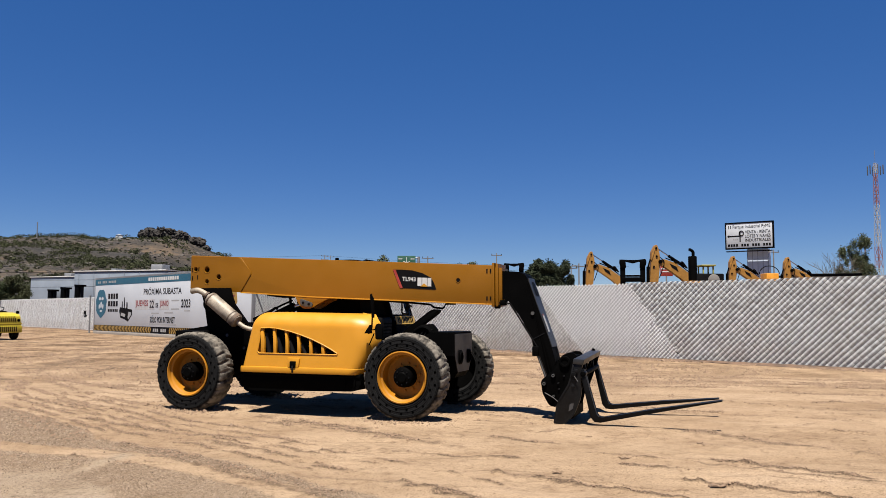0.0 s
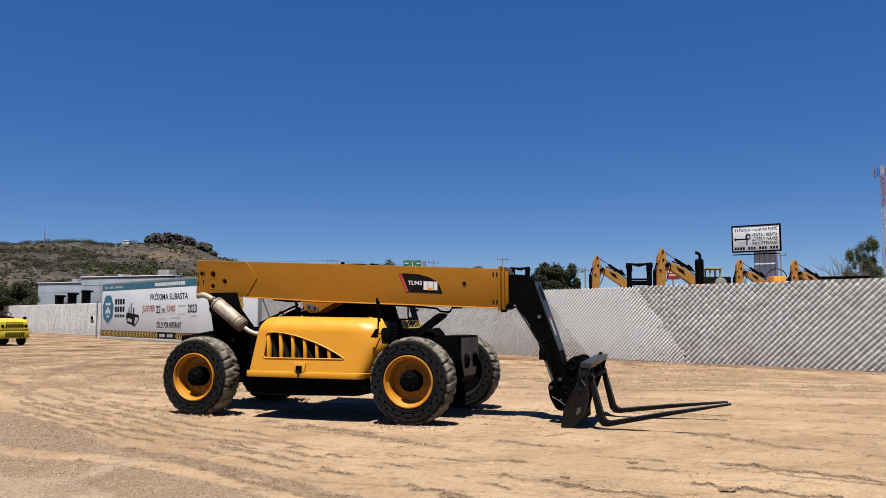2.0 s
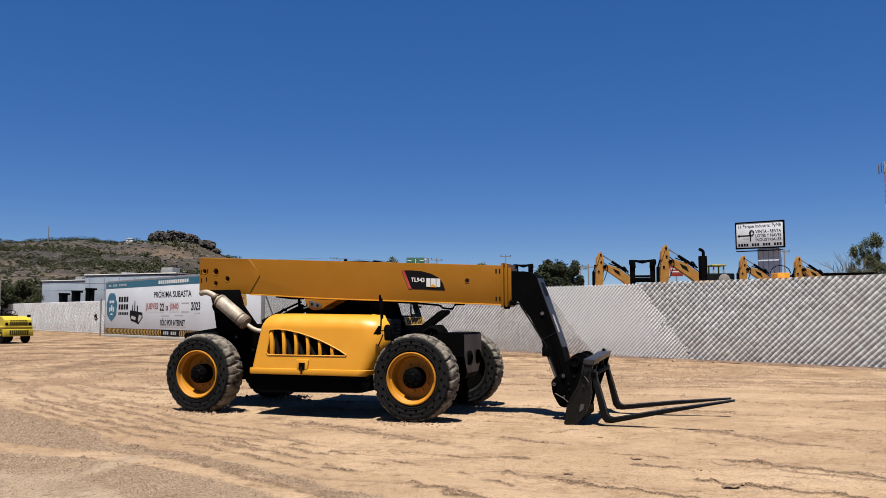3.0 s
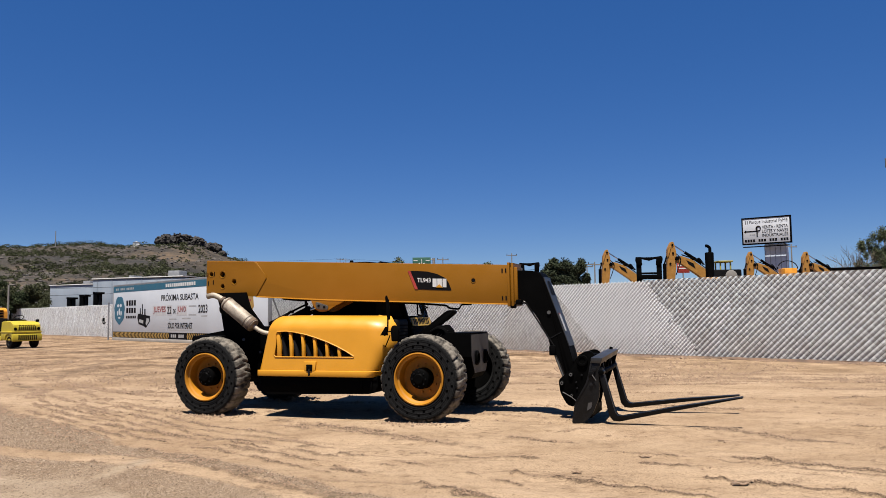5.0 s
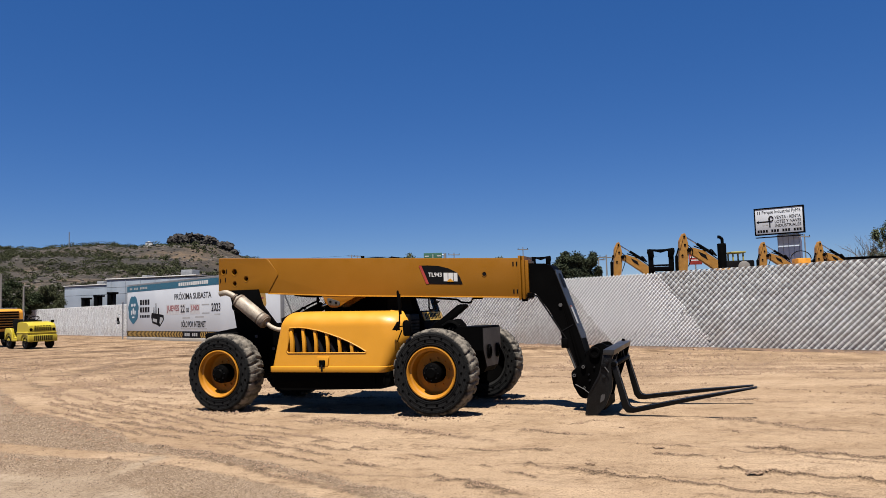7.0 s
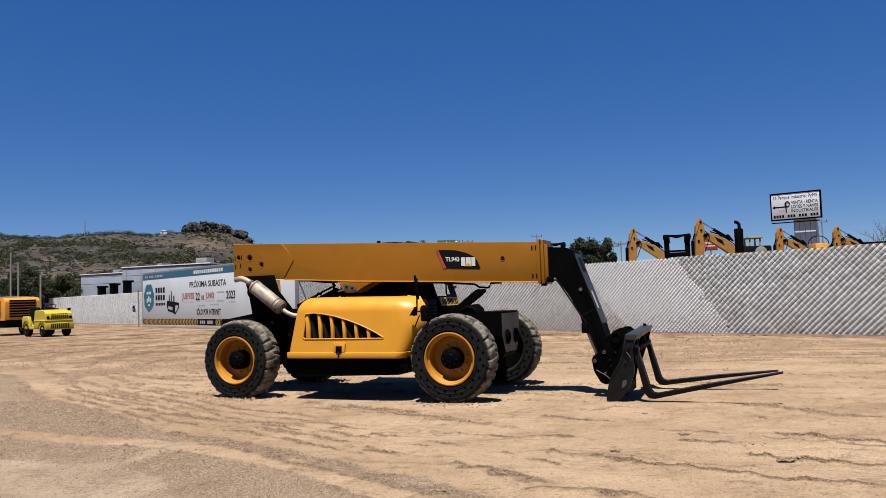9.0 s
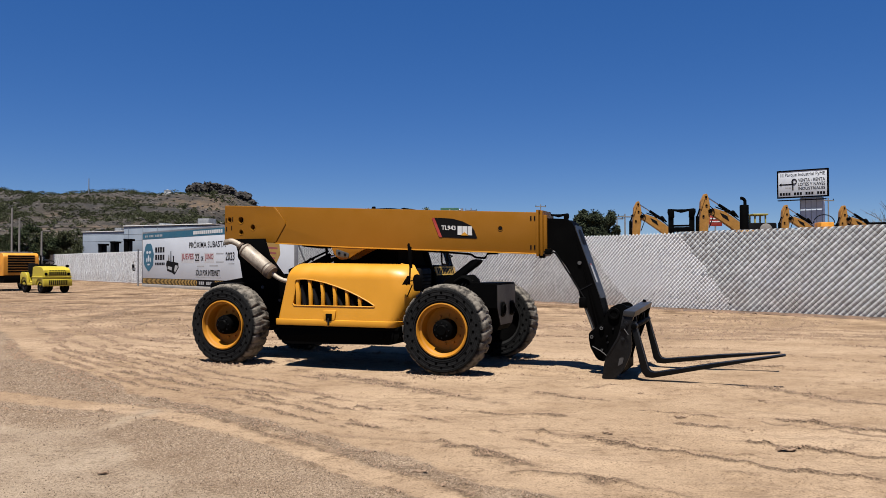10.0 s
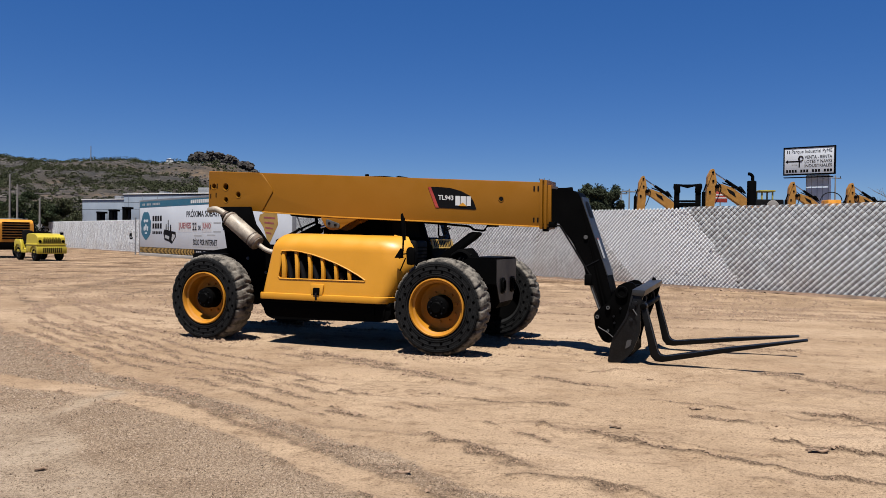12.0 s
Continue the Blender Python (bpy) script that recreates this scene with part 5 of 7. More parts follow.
    part("strap_lug", box(0.95, 0.98, 0.10, 0.13, 0.42, 0.54, 0.004), BLACK, tank)
    part("tank_rail", box(-0.84, 1.05, 0.105, 0.125, 0.545, 0.585, 0.004), BLACK, tank)
    # mirrors on the hood corner
    arm = part("mirror_arm", pipe(arc([(1.20, 0.06, 1.18), (1.26, -0.02, 1.22), (1.30, -0.06, 1.25), (1.315, -0.06, 1.68)], 4), 0.012, seg=8), BLACK, machine)
    part("mirror", prism(round_outline([(1.300, 1.40), (1.272, 1.72), (1.292, 1.74), (1.328, 1.62), (1.338, 1.40)], [0.012] * 5, 3), -0.078, -0.050, 0.008), BLACK, arm, "black plastic wing mirror")
    low = part("mirror", prism(round_outline([(1.35, 1.10), (1.345, 1.30), (1.40, 1.33), (1.455, 1.29), (1.455, 1.10)], [0.03] * 5, 3), -0.06, -0.02, 0.012), BLACK, machine, "small black lower mirror")
    part("mirror_stay", pipe([(1.18, 0.06, 1.22), (1.36, -0.04, 1.24)], 0.009, seg=6), BLACK, low)
    part("mirror_stay", pipe([(1.20, 0.08, 1.02), (1.30, 0.02, 1.18)], 0.009, seg=6), BLACK, low)
    part("corner_bracket", prism([(1.14, 1.18), (1.22, 1.30), (1.24, 1.18)], 0.03, 0.10, 0.006), BLACK, machine)


def build_cab(machine):
    y0, y1 = 1.45, 2.36
    cab = new("cab")
    cab.parent = machine
    tagged(cab, "black enclosed operator cab with tinted windows")
    zb = 1.20
    shell = prism([(-0.73, 0.60), (-0.73, zb + 0.32), (1.02, zb + 0.14), (1.12, 0.62)], y0 + 0.02, y1, 0.02)
    part("cab_base", shell, BLACK, cab)
    # pillars of the two sides
    for y in (y0, y1 - 0.06):
        part("front_pillar", prism([(0.62, 2.235), (0.71, 2.235), (0.800, 1.95), (1.03, 1.24), (0.93, 1.24), (0.715, 1.95)], y, y + 0.06, 0.010), BLACK, cab)
        part("rear_pillar", prism([(-0.735, 1.30), (-0.735, 2.20), (-0.655, 2.235), (-0.655, 1.30)], y, y + 0.06, 0.010), BLACK, cab)
        part("centre_pillar", box(0.34, 0.40, y + 0.005, y + 0.055, 1.42, 2.22, 0.008), BLACK, cab)
        part("window_sill", box(-0.72, 0.96, y, y + 0.06, 1.34, 1.44, 0.010), BLACK, cab)
    roof = prism(round_outline([(-0.76, 2.18), (-0.76, 2.25), (-0.60, 2.318), (0.30, 2.328), (0.66, 2.275), (0.80, 2.20), (0.80, 2.16)], [0, 0.03, 0.06, 0.1, 0.06, 0.03, 0], 4), y0 - 0.02, y1 + 0.02, 0.015)
    part("roof", roof, BLACK, cab)
    for k in range(6):
        y = y0 + 0.10 + k * 0.125
        part("roof_rib", prism([(0.40, 2.318), (0.46, 2.335), (0.68, 2.285), (0.79, 2.215), (0.76, 2.21), (0.62, 2.27)], y, y + 0.035, 0.004), BLACK, cab)
    part("roof_stud", rod((-0.05, y0 + 0.08, 2.31), (-0.05, y0 + 0.08, 2.365), 0.03, seg=12, bevel=0.01), BLACK, cab)
    part("work_lamp", box(0.80, 0.87, y1 - 0.02, y1 + 0.07, 2.10, 2.22, 0.012), BLACK, cab)
    # glazing
    part("rear_side_panel", box(-0.66, 0.35, y0 + 0.025, y0 + 0.032, 1.42, 2.21, 0), BLACK, cab, "blacked-out side panel")
    part("rear_panel", box(-0.725, -0.715, y0 + 0.05, y1 - 0.05, 1.42, 2.21, 0), BLACK, cab)
    part("side_window", prism([(0.40, 1.43), (0.40, 2.20), (0.645, 2.20), (0.735, 1.93), (0.90, 1.43)], y0 + 0.026, y0 + 0.031, 0), BLACK_SATIN, cab, "blacked-out side window")
    bm = bmesh.new()
    bm.faces.new([bm.verts.new((x, y1 - 0.03, z)) for x, z in ((-0.66, 1.43), (-0.66, 2.20), (0.645, 2.20), (0.735, 1.93), (0.90, 1.43))])
    part("side_window", bm, GLASS, cab).visible_shadow = False
    screen = bmesh.new()
    rows = [[screen.verts.new((x, y, z)) for y in (y0 + 0.05, y1 - 0.05)] for x, z in ((0.722, 2.19), (0.803, 1.95), (0.982, 1.385))]
    for p, q in zip(rows, rows[1:]):
        screen.faces.new((p[0], p[1], q[1], q[0]))
    wind = part("windscreen", screen, GLASS, cab, "clear sloping windscreen")
    wind.visible_shadow = False
    part("screen_frame", prism([(0.69, 2.235), (0.735, 2.235), (0.755, 2.165), (0.71, 2.165)], y0 + 0.05, y1 - 0.05, 0.006), BLACK, cab)
    part("lower_panel", prism([(0.975, 1.345), (1.002, 1.345), (1.07, 1.10), (0.98, 1.10)], y0 + 0.05, y1 - 0.05, 0.008), BLACK, cab)
    strip = part("yellow_strip", prism([(1.002, 1.414), (1.014, 1.416), (1.050, 1.285), (1.036, 1.283)], y0 + 0.03, y1 - 0.06, 0.002), STRIP_YELLOW, cab, "yellow name strip")
    bm = bmesh.new()
    y = y0 + 0.10
    for k in range(11):
        w = 0.054 if k != 8 else 0.030
        prism([(1.018, 1.396), (1.022, 1.397), (1.046, 1.306), (1.040, 1.305)], y, y + w * 0.72, 0, bm)
        y += w + 0.010
    part("strip_bars", bm, INK, cab)
    part("screen_label", prism([(0.758, 2.10), (0.762, 2.10), (0.805, 1.972), (0.801, 1.972)], y0 + 0.16, y0 + 0.36, 0), WHITE, cab, "white paper lot label")
    bm = bmesh.new()
    for a, c in ((0.19, 0.23), (0.24, 0.28), (0.29, 0.33)):
        prism([(0.772, 2.07), (0.776, 2.07), (0.800, 2.00), (0.796, 2.00)], y0 + a, y0 + c, 0, bm)
    part("label_bars", bm, INK, cab)
    # open rectangular loop on a stay, without any glass in it
    inner = part("front_mirror", pipe([(1.03, 1.72, 1.70), (1.03, 1.72, 1.48), (1.03, 1.75, 1.45), (1.03, 1.94, 1.45), (1.03, 1.97, 1.48), (1.01, 1.97, 1.80), (1.01, 1.75, 1.82), (1.03, 1.72, 1.70)], 0.014, seg=8), BLACK, cab)
    part("mirror_stay", pipe([(1.03, 1.97, 1.60), (1.02, 2.20, 1.58), (0.93, 2.32, 1.56)], 0.010, seg=6), BLACK, inner)
    # what shows through the glass
    seat = prism(round_outline([(-0.30, 1.28), (-0.46, 1.98), (-0.34, 2.02), (-0.15, 1.42), (0.22, 1.40), (0.24, 1.30)], [0.04] * 6, 3), 1.62, 2.10, 0.03)
    part("operator_seat", seat, RUBBER_BLACK, cab)
    part("steering_column", pipe([(0.72, 1.86, 1.30), (0.56, 1.86, 1.62)], 0.03, seg=10), BLACK, cab)
    ring = bmesh.new()
    pipe([(0.56 + 0.05 * math.cos(a), 1.86 + 0.19 * math.sin(a), 1.63 + 0.18 * math.cos(a) * 0.8) for a in (2 * math.pi * k / 24 for k in range(25))], 0.014, ring, 8)
    part("steering_wheel", ring, BLACK, cab)
    # grille-ended console beside the cab, behind the hood
    con = part("cooler_box", box(0.74, 1.00, 1.00, 1.43, 0.95, 1.40, 0.05), BLACK_SATIN, machine)
    for k in range(6):
        part("cooler_fin", box(0.995, 1.005, 1.05, 1.38, 1.04 + 0.05 * k, 1.06 + 0.05 * k, 0.003), BLACK, con)
    part("grab_rail", pipe(arc([(-0.80, 1.40, 1.45), (-0.83, 1.38, 1.75), (-0.75, 1.40, 1.95), (-0.72, 1.44, 1.98)], 4), 0.022, seg=8), BLACK, cab)


def build_front(machine):
    arm = round_outline([(1.33, 1.13), (1.40, 1.21), (1.627, 1.376), (1.800, 1.506), (1.867, 1.527), (1.915, 1.515), (1.923, 1.485), (1.836, 1.414), (1.637, 1.275), (1.58, 1.13)], [0.02, 0.05, 0.05, 0.03, 0.03, 0.01, 0.02, 0.05, 0.06, 0.03], 4)
    part("fender_arm", prism(arm, 0.92, 1.10, 0.012), BLACK, machine, "black angled step arm")
    brk = part("valve_bracket", prism(round_outline([(1.62, 1.00), (1.66, 1.29), (1.86, 1.31), (1.94, 1.22), (1.98, 1.00)], [0.02] * 5, 3), 0.86, 0.92, 0.008), BLACK, machine)
    part("valve_block", box(1.66, 1.86, 0.93, 1.15, 1.02, 1.24, 0.02), GREY_BLACK, brk)
    for k in range(3):
        part("hydraulic_hose", pipe(arc([(1.66 + 0.06 * k, 0.84, 0.95), (1.68 + 0.06 * k, 0.82, 1.12), (1.74 + 0.05 * k, 0.85, 1.22), (1.80 + 0.05 * k, 0.92, 1.24)], 4), 0.014, seg=8), RUBBER_BLACK, brk)
    part("yoke", pipe(arc([(1.60, 0.84, 1.20), (1.72, 0.83, 1.27), (1.84, 0.83, 1.22), (1.86, 0.83, 1.05)], 4), 0.03, seg=8), BLACK, brk)
    side = round_outline([(1.62, 0.85), (1.70, 1.12), (1.90, 1.18), (2.25, 1.175), (2.25, 0.85)], [0, 0.05, 0.03, 0.02, 0], 3)
    bm = prism(side, 0.72, 1.58, 0)
    low = [(1.62, y, 0.851) for y in (0.72, 1.58)] + [(2.25, y, 0.851) for y in (0.72, 1.58)]
    low += [(1.56, y, 0.52) for y in (0.86, 1.42)] + [(2.25, y, 0.60) for y in (0.86, 1.42)] + [(2.20, y, 0.53) for y in (0.88, 1.40)]
    bmesh.ops.convex_hull(bm, input=[bm.verts.new(p) for p in low])
    nose = part("nose_frame", bm, BLACK, machine, "black steel nose frame with a grey front plate")
    bm = bmesh.new()
    face = bm.faces.new([bm.verts.new((2.258, y, z)) for y, z in ((0.735, 1.165), (0.735, 0.85), (0.875, 0.61), (1.405, 0.61), (1.565, 0.85), (1.565, 1.165))])
    side = bmesh.ops.extrude_face_region(bm, geom=[face])
    bmesh.ops.translate(bm, vec=(-0.006, 0, 0), verts=[v for v in side["geom"] if isinstance(v, bmesh.types.BMVert)])
    bmesh.ops.recalc_face_normals(bm, faces=bm.faces)
    part("front_plate", bm, NOSE_GREY, nose)
    part("nose_cover", box(1.86, 2.25, 0.74, 1.56, 1.176, 1.192, 0.004), BLACK, nose)
    for y in (0.96, 1.38):
        part("ring_plate", prism(round_outline([(-0.085, 0.72), (-0.085, 0.93), (0.085, 0.93), (0.085, 0.72)], [0.05] * 4, 3), -0.012, 0.0, 0.003), BLACK, nose).matrix_local = pose(2.262, y, 0, 0, 0, 90)
        part("tie_ring", pipe([(2.283, y + 0.06 * math.cos(a), 0.825 + 0.075 * math.sin(a)) for a in (2 * math.pi * k / 20 for k in range(21))], 0.014, seg=8), BLACK, nose)
    part("nose_bolt", rod((2.02, 0.700, 0.80), (2.02, 0.722, 0.80), 0.025, seg=6), BLACK, nose)


def build_carriage(machine):
    # quick coupler plates either side of the gooseneck
    plate = round_outline([(3.47, 0.53), (3.495, 0.35), (3.59, 0.18), (3.70, 0.165), (3.82, 0.34), (4.00, 0.70), (3.985, 0.90), (3.88, 0.945), (3.73, 0.85), (3.66, 0.68), (3.56, 0.60)], [0.05, 0.04, 0.05, 0.05, 0.06, 0.05, 0.06, 0.07, 0.08, 0.04, 0.04], 4)
    coupler = new("coupler")
    coupler.parent = machine
    tagged(coupler, "black steel quick coupler")
    for y in (0.90, 1.41):
        part("coupler_plate", prism(plate, y, y + 0.045, 0.008), BLACK, coupler)
    part("coupler_back", prism([(3.76, 0.88), (3.97, 0.88), (3.80, 0.40), (3.66, 0.30)], 0.945, 1.41, 0.01), BLACK, coupler)
    for x, z, r in ((3.651, 0.604, 0.036), (3.521, 0.486, 0.036), (3.655, 0.319, 0.026)):
        part("pivot_pin", rod((x, 0.875, z), (x, 1.48, z), r, seg=16, bevel=0.004), BLACK, coupler)
        part("pin_cap", lathe([(r * 0.30, 0.006), (r * 0.34, -0.006), (r * 0.62, -0.006), (r * 0.66, 0.006)], 16, at=(x, 0.872, z)), DULL_STEEL, coupler)
    part("pivot_boss", lathe([(0.0, -0.004), (0.045, -0.004), (0.050, -0.016), (0.072, -0.016), (0.078, 0.0), (0.078, 0.03)], 24, at=(3.815, 0.885, 0.80)), BLACK, coupler)
    for x, z in ((3.72, 0.50), (3.80, 0.60), (3.73, 0.42)):
        part("plate_bolt", rod((x, 0.880, z), (x, 0.902, z), 0.014, seg=6), GREY_BLACK, coupler)
    part("lock_bar", pipe([(3.535, 0.865, 0.365), (3.655, 0.86, 0.300), (3.76, 0.865, 0.215)], 0.006, seg=6), DULL_STEEL, coupler)
    # fork carriage
    carr = new("fork_carriage")
    carr.parent = machine
    tagged(carr, "black worn steel fork carriage")
    web = round_outline([(3.985, 0.80), (4.00, 0.855), (4.145, 0.85), (4.115, 0.77), (4.09, 0.65), (4.100, 0.36), (4.00, 0.12), (3.88, -0.005), (3.72, -0.005), (3.765, 0.26), (3.915, 0.505), (3.95, 0.62)], [0.02, 0.03, 0.02, 0.05, 0.08, 0.08, 0.06, 0.02, 0.02, 0.06, 0.06, 0.05], 4)

    def rising(bm):
        """The carriage hangs a little askew: its far end sits higher."""
        for v in bm.verts:
            v.co.z += 0.036 * (v.co.y - 0.52)
            v.co.x += 0.012 * (v.co.y - 0.52)
        return bm

    part("side_web", prism(web, 0.52, 0.565, 0.008), SCUFF_GLINT, carr)
    # greyer strip that paints the highlight along the web's edge
    part("web_edge", prism([(3.985, 0.79), (4.010, 0.79), (3.975, 0.62), (3.945, 0.515), (3.79, 0.265), (3.775, 0.28), (3.92, 0.52), (3.955, 0.63)], 0.511, 0.520, 0.002), GREY_BLACK, carr)
    # small lighter grey patch low on the web
    part("worn_patch", prism(round_outline([(3.925, 0.16), (3.945, 0.265), (4.000, 0.275), (3.985, 0.20)], [0.015] * 4, 3), 0.513, 0.520, 0), NOSE_GREY, carr)
    for x, z, r in ((4.035, 0.70, 0.030), (4.02, 0.60, 0.022), (3.99, 0.50, 0.022)):
        part("web_bolt", rod((x, 0.500, z), (x, 0.521, z), r, seg=8, bevel=0.004), GREY_BLACK, carr)
    # top bar in the paler black, for the light on its top
    part("top_bar", rising(prism([(3.99, 0.795), (4.000, 0.862), (4.150, 0.858), (4.130, 0.785)], 0.505, 1.98, 0.008)), LIT_BLACK, carr)
    part("fork_shaft", rod((4.125, 0.50, 0.665), (4.095, 2.09, 0.665), 0.035, seg=18, bevel=0.005), BLACK, carr)
    part("lower_bar", box(3.86, 3.98, 0.57, 1.45, 0.06, 0.20, 0.015), BLACK, carr)
    part("mid_bar", prism([(3.93, 0.42), (3.99, 0.40), (4.05, 0.62), (3.99, 0.64)], 0.57, 1.66, 0.008), BLACK, carr)
    for y in (0.98, 1.34):
        part("rib", prism([(3.72, 0.25), (3.82, 0.12), (3.98, 0.18), (4.08, 0.60), (4.12, 0.80), (4.00, 0.70)], y, y + 0.03, 0.004), BLACK, carr)
    part("end_plate", rising(prism([(4.03, 0.84), (4.145, 0.845), (4.07, 0.59), (3.97, 0.32), (3.93, 0.36)], 1.93, 1.975, 0.006)), BLACK, carr)
    part("end_hook", rising(prism([(4.02, 0.86), (4.03, 0.895), (4.065, 0.885), (4.07, 0.86)], 1.90, 1.975, 0.004)), BLACK, carr)
    for y in (0.80, 1.52):
        part("hook", prism(round_outline([(4.04, 0.62), (4.05, 0.80), (4.11, 0.80), (4.13, 0.64)], [0.02] * 4, 3), y, y + 0.05, 0.006), BLACK_SATIN, carr)
    part("lock_pin", rod((4.00, 0.495, 0.645), (4.00, 0.522, 0.645), 0.040, seg=16, bevel=0.006), BLACK_SATIN, carr)
    part("lock_handle", pipe([(4.01, 0.492, 0.635), (4.06, 0.488, 0.565)], 0.007, seg=6), DULL_STEEL, carr)
    # forks: hung from the shaft, tips raised
    blade = [(4.098, 0.69), (4.120, 0.728), (4.150, 0.722), (4.163, 0.67), (4.300, 0.150), (4.330, 0.108), (4.39, 0.097), (5.10, 0.248), (5.885, 0.385), (5.885, 0.368), (5.10, 0.200), (4.36, 0.034), (4.280, 0.040), (4.228, 0.100)]
    for y, rise, drop, shift in ((0.515, 0.0, 0.0, -0.012), (1.94, 0.012, 0.085, -0.045)):
        own = [(x + shift, z + rise - drop * max(0.0, x - 4.34)) for x, z in blade]
        fork = part("fork", prism(own, y, y + 0.14, 0.006), FORK_STEEL, carr, "long worn black steel fork")
        part("fork_eye", rod((4.14 + shift, y - 0.005, 0.668), (4.14 + shift, y + 0.13, 0.668), 0.038, seg=18, bevel=0.006), FORK_STEEL, carr)


build_telehandler()


def build_weeds(x, y, size, seed):
    rng = np.random.default_rng(seed)
    verts, faces = [], []
    for _ in range(140):
        px, py = rng.normal(size=2) * size * 0.45
        lean, turn, high = rng.uniform(0.3, 1.3), rng.uniform(0, 6.3), size * rng.uniform(0.3, 0.9)
        tip = (px + math.cos(turn) * high * math.sin(lean), py + math.sin(turn) * high * math.sin(lean), high * math.cos(lean) * 0.8)
        n = len(verts)
        verts += [(px - 0.006 * math.sin(turn), py + 0.006 * math.cos(turn), -0.01), (px + 0.006 * math.sin(turn), py - 0.006 * math.cos(turn), -0.01), tip]
        faces.append((n, n + 1, n + 2))
    tuft = raw("dry_weeds", verts, faces, STRAW)
    tuft.matrix_world = pose(x, y, float(ground_height(np.array([x]), np.array([y]))[0]))
    tagged(tuft, "small heap of dry straw-coloured weeds by the wheel", "weeds", kind="stuff")


build_weeds(0.50, 12.80, 0.16, 5)


# ---- billboard along the fence ----
def build_billboard():
    board = empty("billboard", pose(-22.3, 52.0, 0, 0, 0, FENCE_TURN), "long white auction banner board with a teal top band", "billboard")
    part("panel", box(0, 19.7, 0, 0.10, 0.04, 3.50, 0.01), BANNER, board, "white printed vinyl panel")
    part("frame", box(-0.08, 19.78, 0.02, 0.16, 3.50, 3.62, 0.01), GALV, board)
    part("frame", box(-0.08, 0.0, -0.02, 0.16, 0.0, 3.6, 0.01), GALV, board)
    part("frame", box(19.7, 19.78, -0.02, 0.16, 0.0, 3.6, 0.01), GALV, board)
    part("plinth", box(0, 19.7, -0.05, 0.12, -0.05, 0.16, 0.01), CONCRETE, board)
    for k in range(8):
        part("prop", pipe([(0.4 + 2.7 * k, 0.12, 3.2), (0.4 + 2.7 * k, 1.5, 0.0)], 0.04, seg=6), GALV, board)
    part("top_band", box(0, 19.7, -0.006, 0.0, 3.12, 3.50, 0), TEAL, board, "teal printed band")
    bars("phone_bar", [(0.45 + 0.25 * k, 0.45 + 0.25 * k + 0.17) for k in range(12) if k not in (2, 6)], 3.24, 3.38, -0.006, FADED, board)
    bars("web_bar", [(8.1 + 0.28 * k, 8.1 + 0.28 * k + 0.22) for k in range(14)], 3.22, 3.42, -0.006, WHITE, board)
    # round emblem, plain
    bm = bmesh.new()
    pts = [(1.07 + 0.86 * math.cos(a) * (1 + 0.06 * math.sin(9 * a)), 1.95 + 0.90 * math.sin(a) * (1 + 0.05 * math.sin(7 * a))) for a in (2 * math.pi * k / 48 for k in range(48))]
    prism(pts, -0.008, 0.0, 0, bm)
    part("emblem", bm, TEAL, board)
    bm = bmesh.new()
    for x, z, w, h in ((0.85, 2.25, 0.18, 0.10), (1.28, 2.25, 0.18, 0.10), (1.07, 1.85, 0.12, 0.22), (0.78, 1.75, 0.10, 0.16), (1.36, 1.75, 0.10, 0.16), (1.07, 1.45, 0.20, 0.06)):
        prism([(x + w * math.cos(a), z + h * math.sin(a)) for a in (2 * math.pi * k / 14 for k in range(14))], -0.014, -0.008, 0, bm)
    part("emblem_mark", bm, BANNER, board)
    for z0, z1, n in ((2.17, 2.58, 4), (1.70, 2.10, 4), (1.36, 1.60, 6)):
        w = 1.62 / n
        bars("name_bar", [(2.2 + w * k, 2.2 + w * k + w * 0.74) for k in range(n)], z0 + 0.05, z1 - 0.02, 0.0, INK, board)
    # printed machine silhouette, plain shapes
    bm = bmesh.new()
    prism([(4.0, 1.45), (4.1, 1.70), (5.3, 1.60), (5.9, 1.55), (5.95, 1.25), (5.35, 0.82), (4.9, 0.95), (4.2, 1.05)], -0.006, 0, 0, bm)
    prism([(4.35, 1.65), (4.40, 2.05), (4.48, 2.05), (4.52, 1.65)], -0.006, 0, 0, bm)
    prism([(4.68, 1.65), (4.70, 2.30), (4.80, 2.28), (4.84, 1.65)], -0.006, 0, 0, bm)
    prism([(5.05, 1.60), (5.06, 2.0), (5.22, 1.98), (5.24, 1.60)], -0.006, 0, 0, bm)
    part("machine_print", bm, INK, board)
    part("light_patch", prism([(4.25, 1.18), (4.3, 1.36), (4.95, 1.28), (4.9, 1.08)], -0.010, -0.006, 0), FADED, board)
    part("light_patch", prism([(5.3, 1.08), (5.42, 1.42), (5.8, 1.38), (5.82, 1.25), (5.4, 0.95)], -0.010, -0.006, 0), FADED, board)
    words("lettering", "PRÓXIMA SUBASTA", 7.5, 12.35, 2.42, 2.86, 0, INK, board, bold=0.012)
    words("lettering", "JUEVES", 6.42, 8.14, 1.66, 2.10, -0.004, RED_INK, board, bold=0.012)
    words("lettering", "22", 8.36, 8.92, 1.66, 2.08, -0.004, INK, board, bold=0.012)
    words("lettering", "DE", 9.16, 9.48, 1.68, 1.92, -0.004, INK, board, bold=0.012)
    words("lettering", "JUNIO", 9.72, 10.80, 1.66, 2.06, -0.004, RED_INK, board, bold=0.012)
    words("lettering", "2023", 12.35, 13.42, 1.68, 2.12, -0.004, INK, board, bold=0.012)
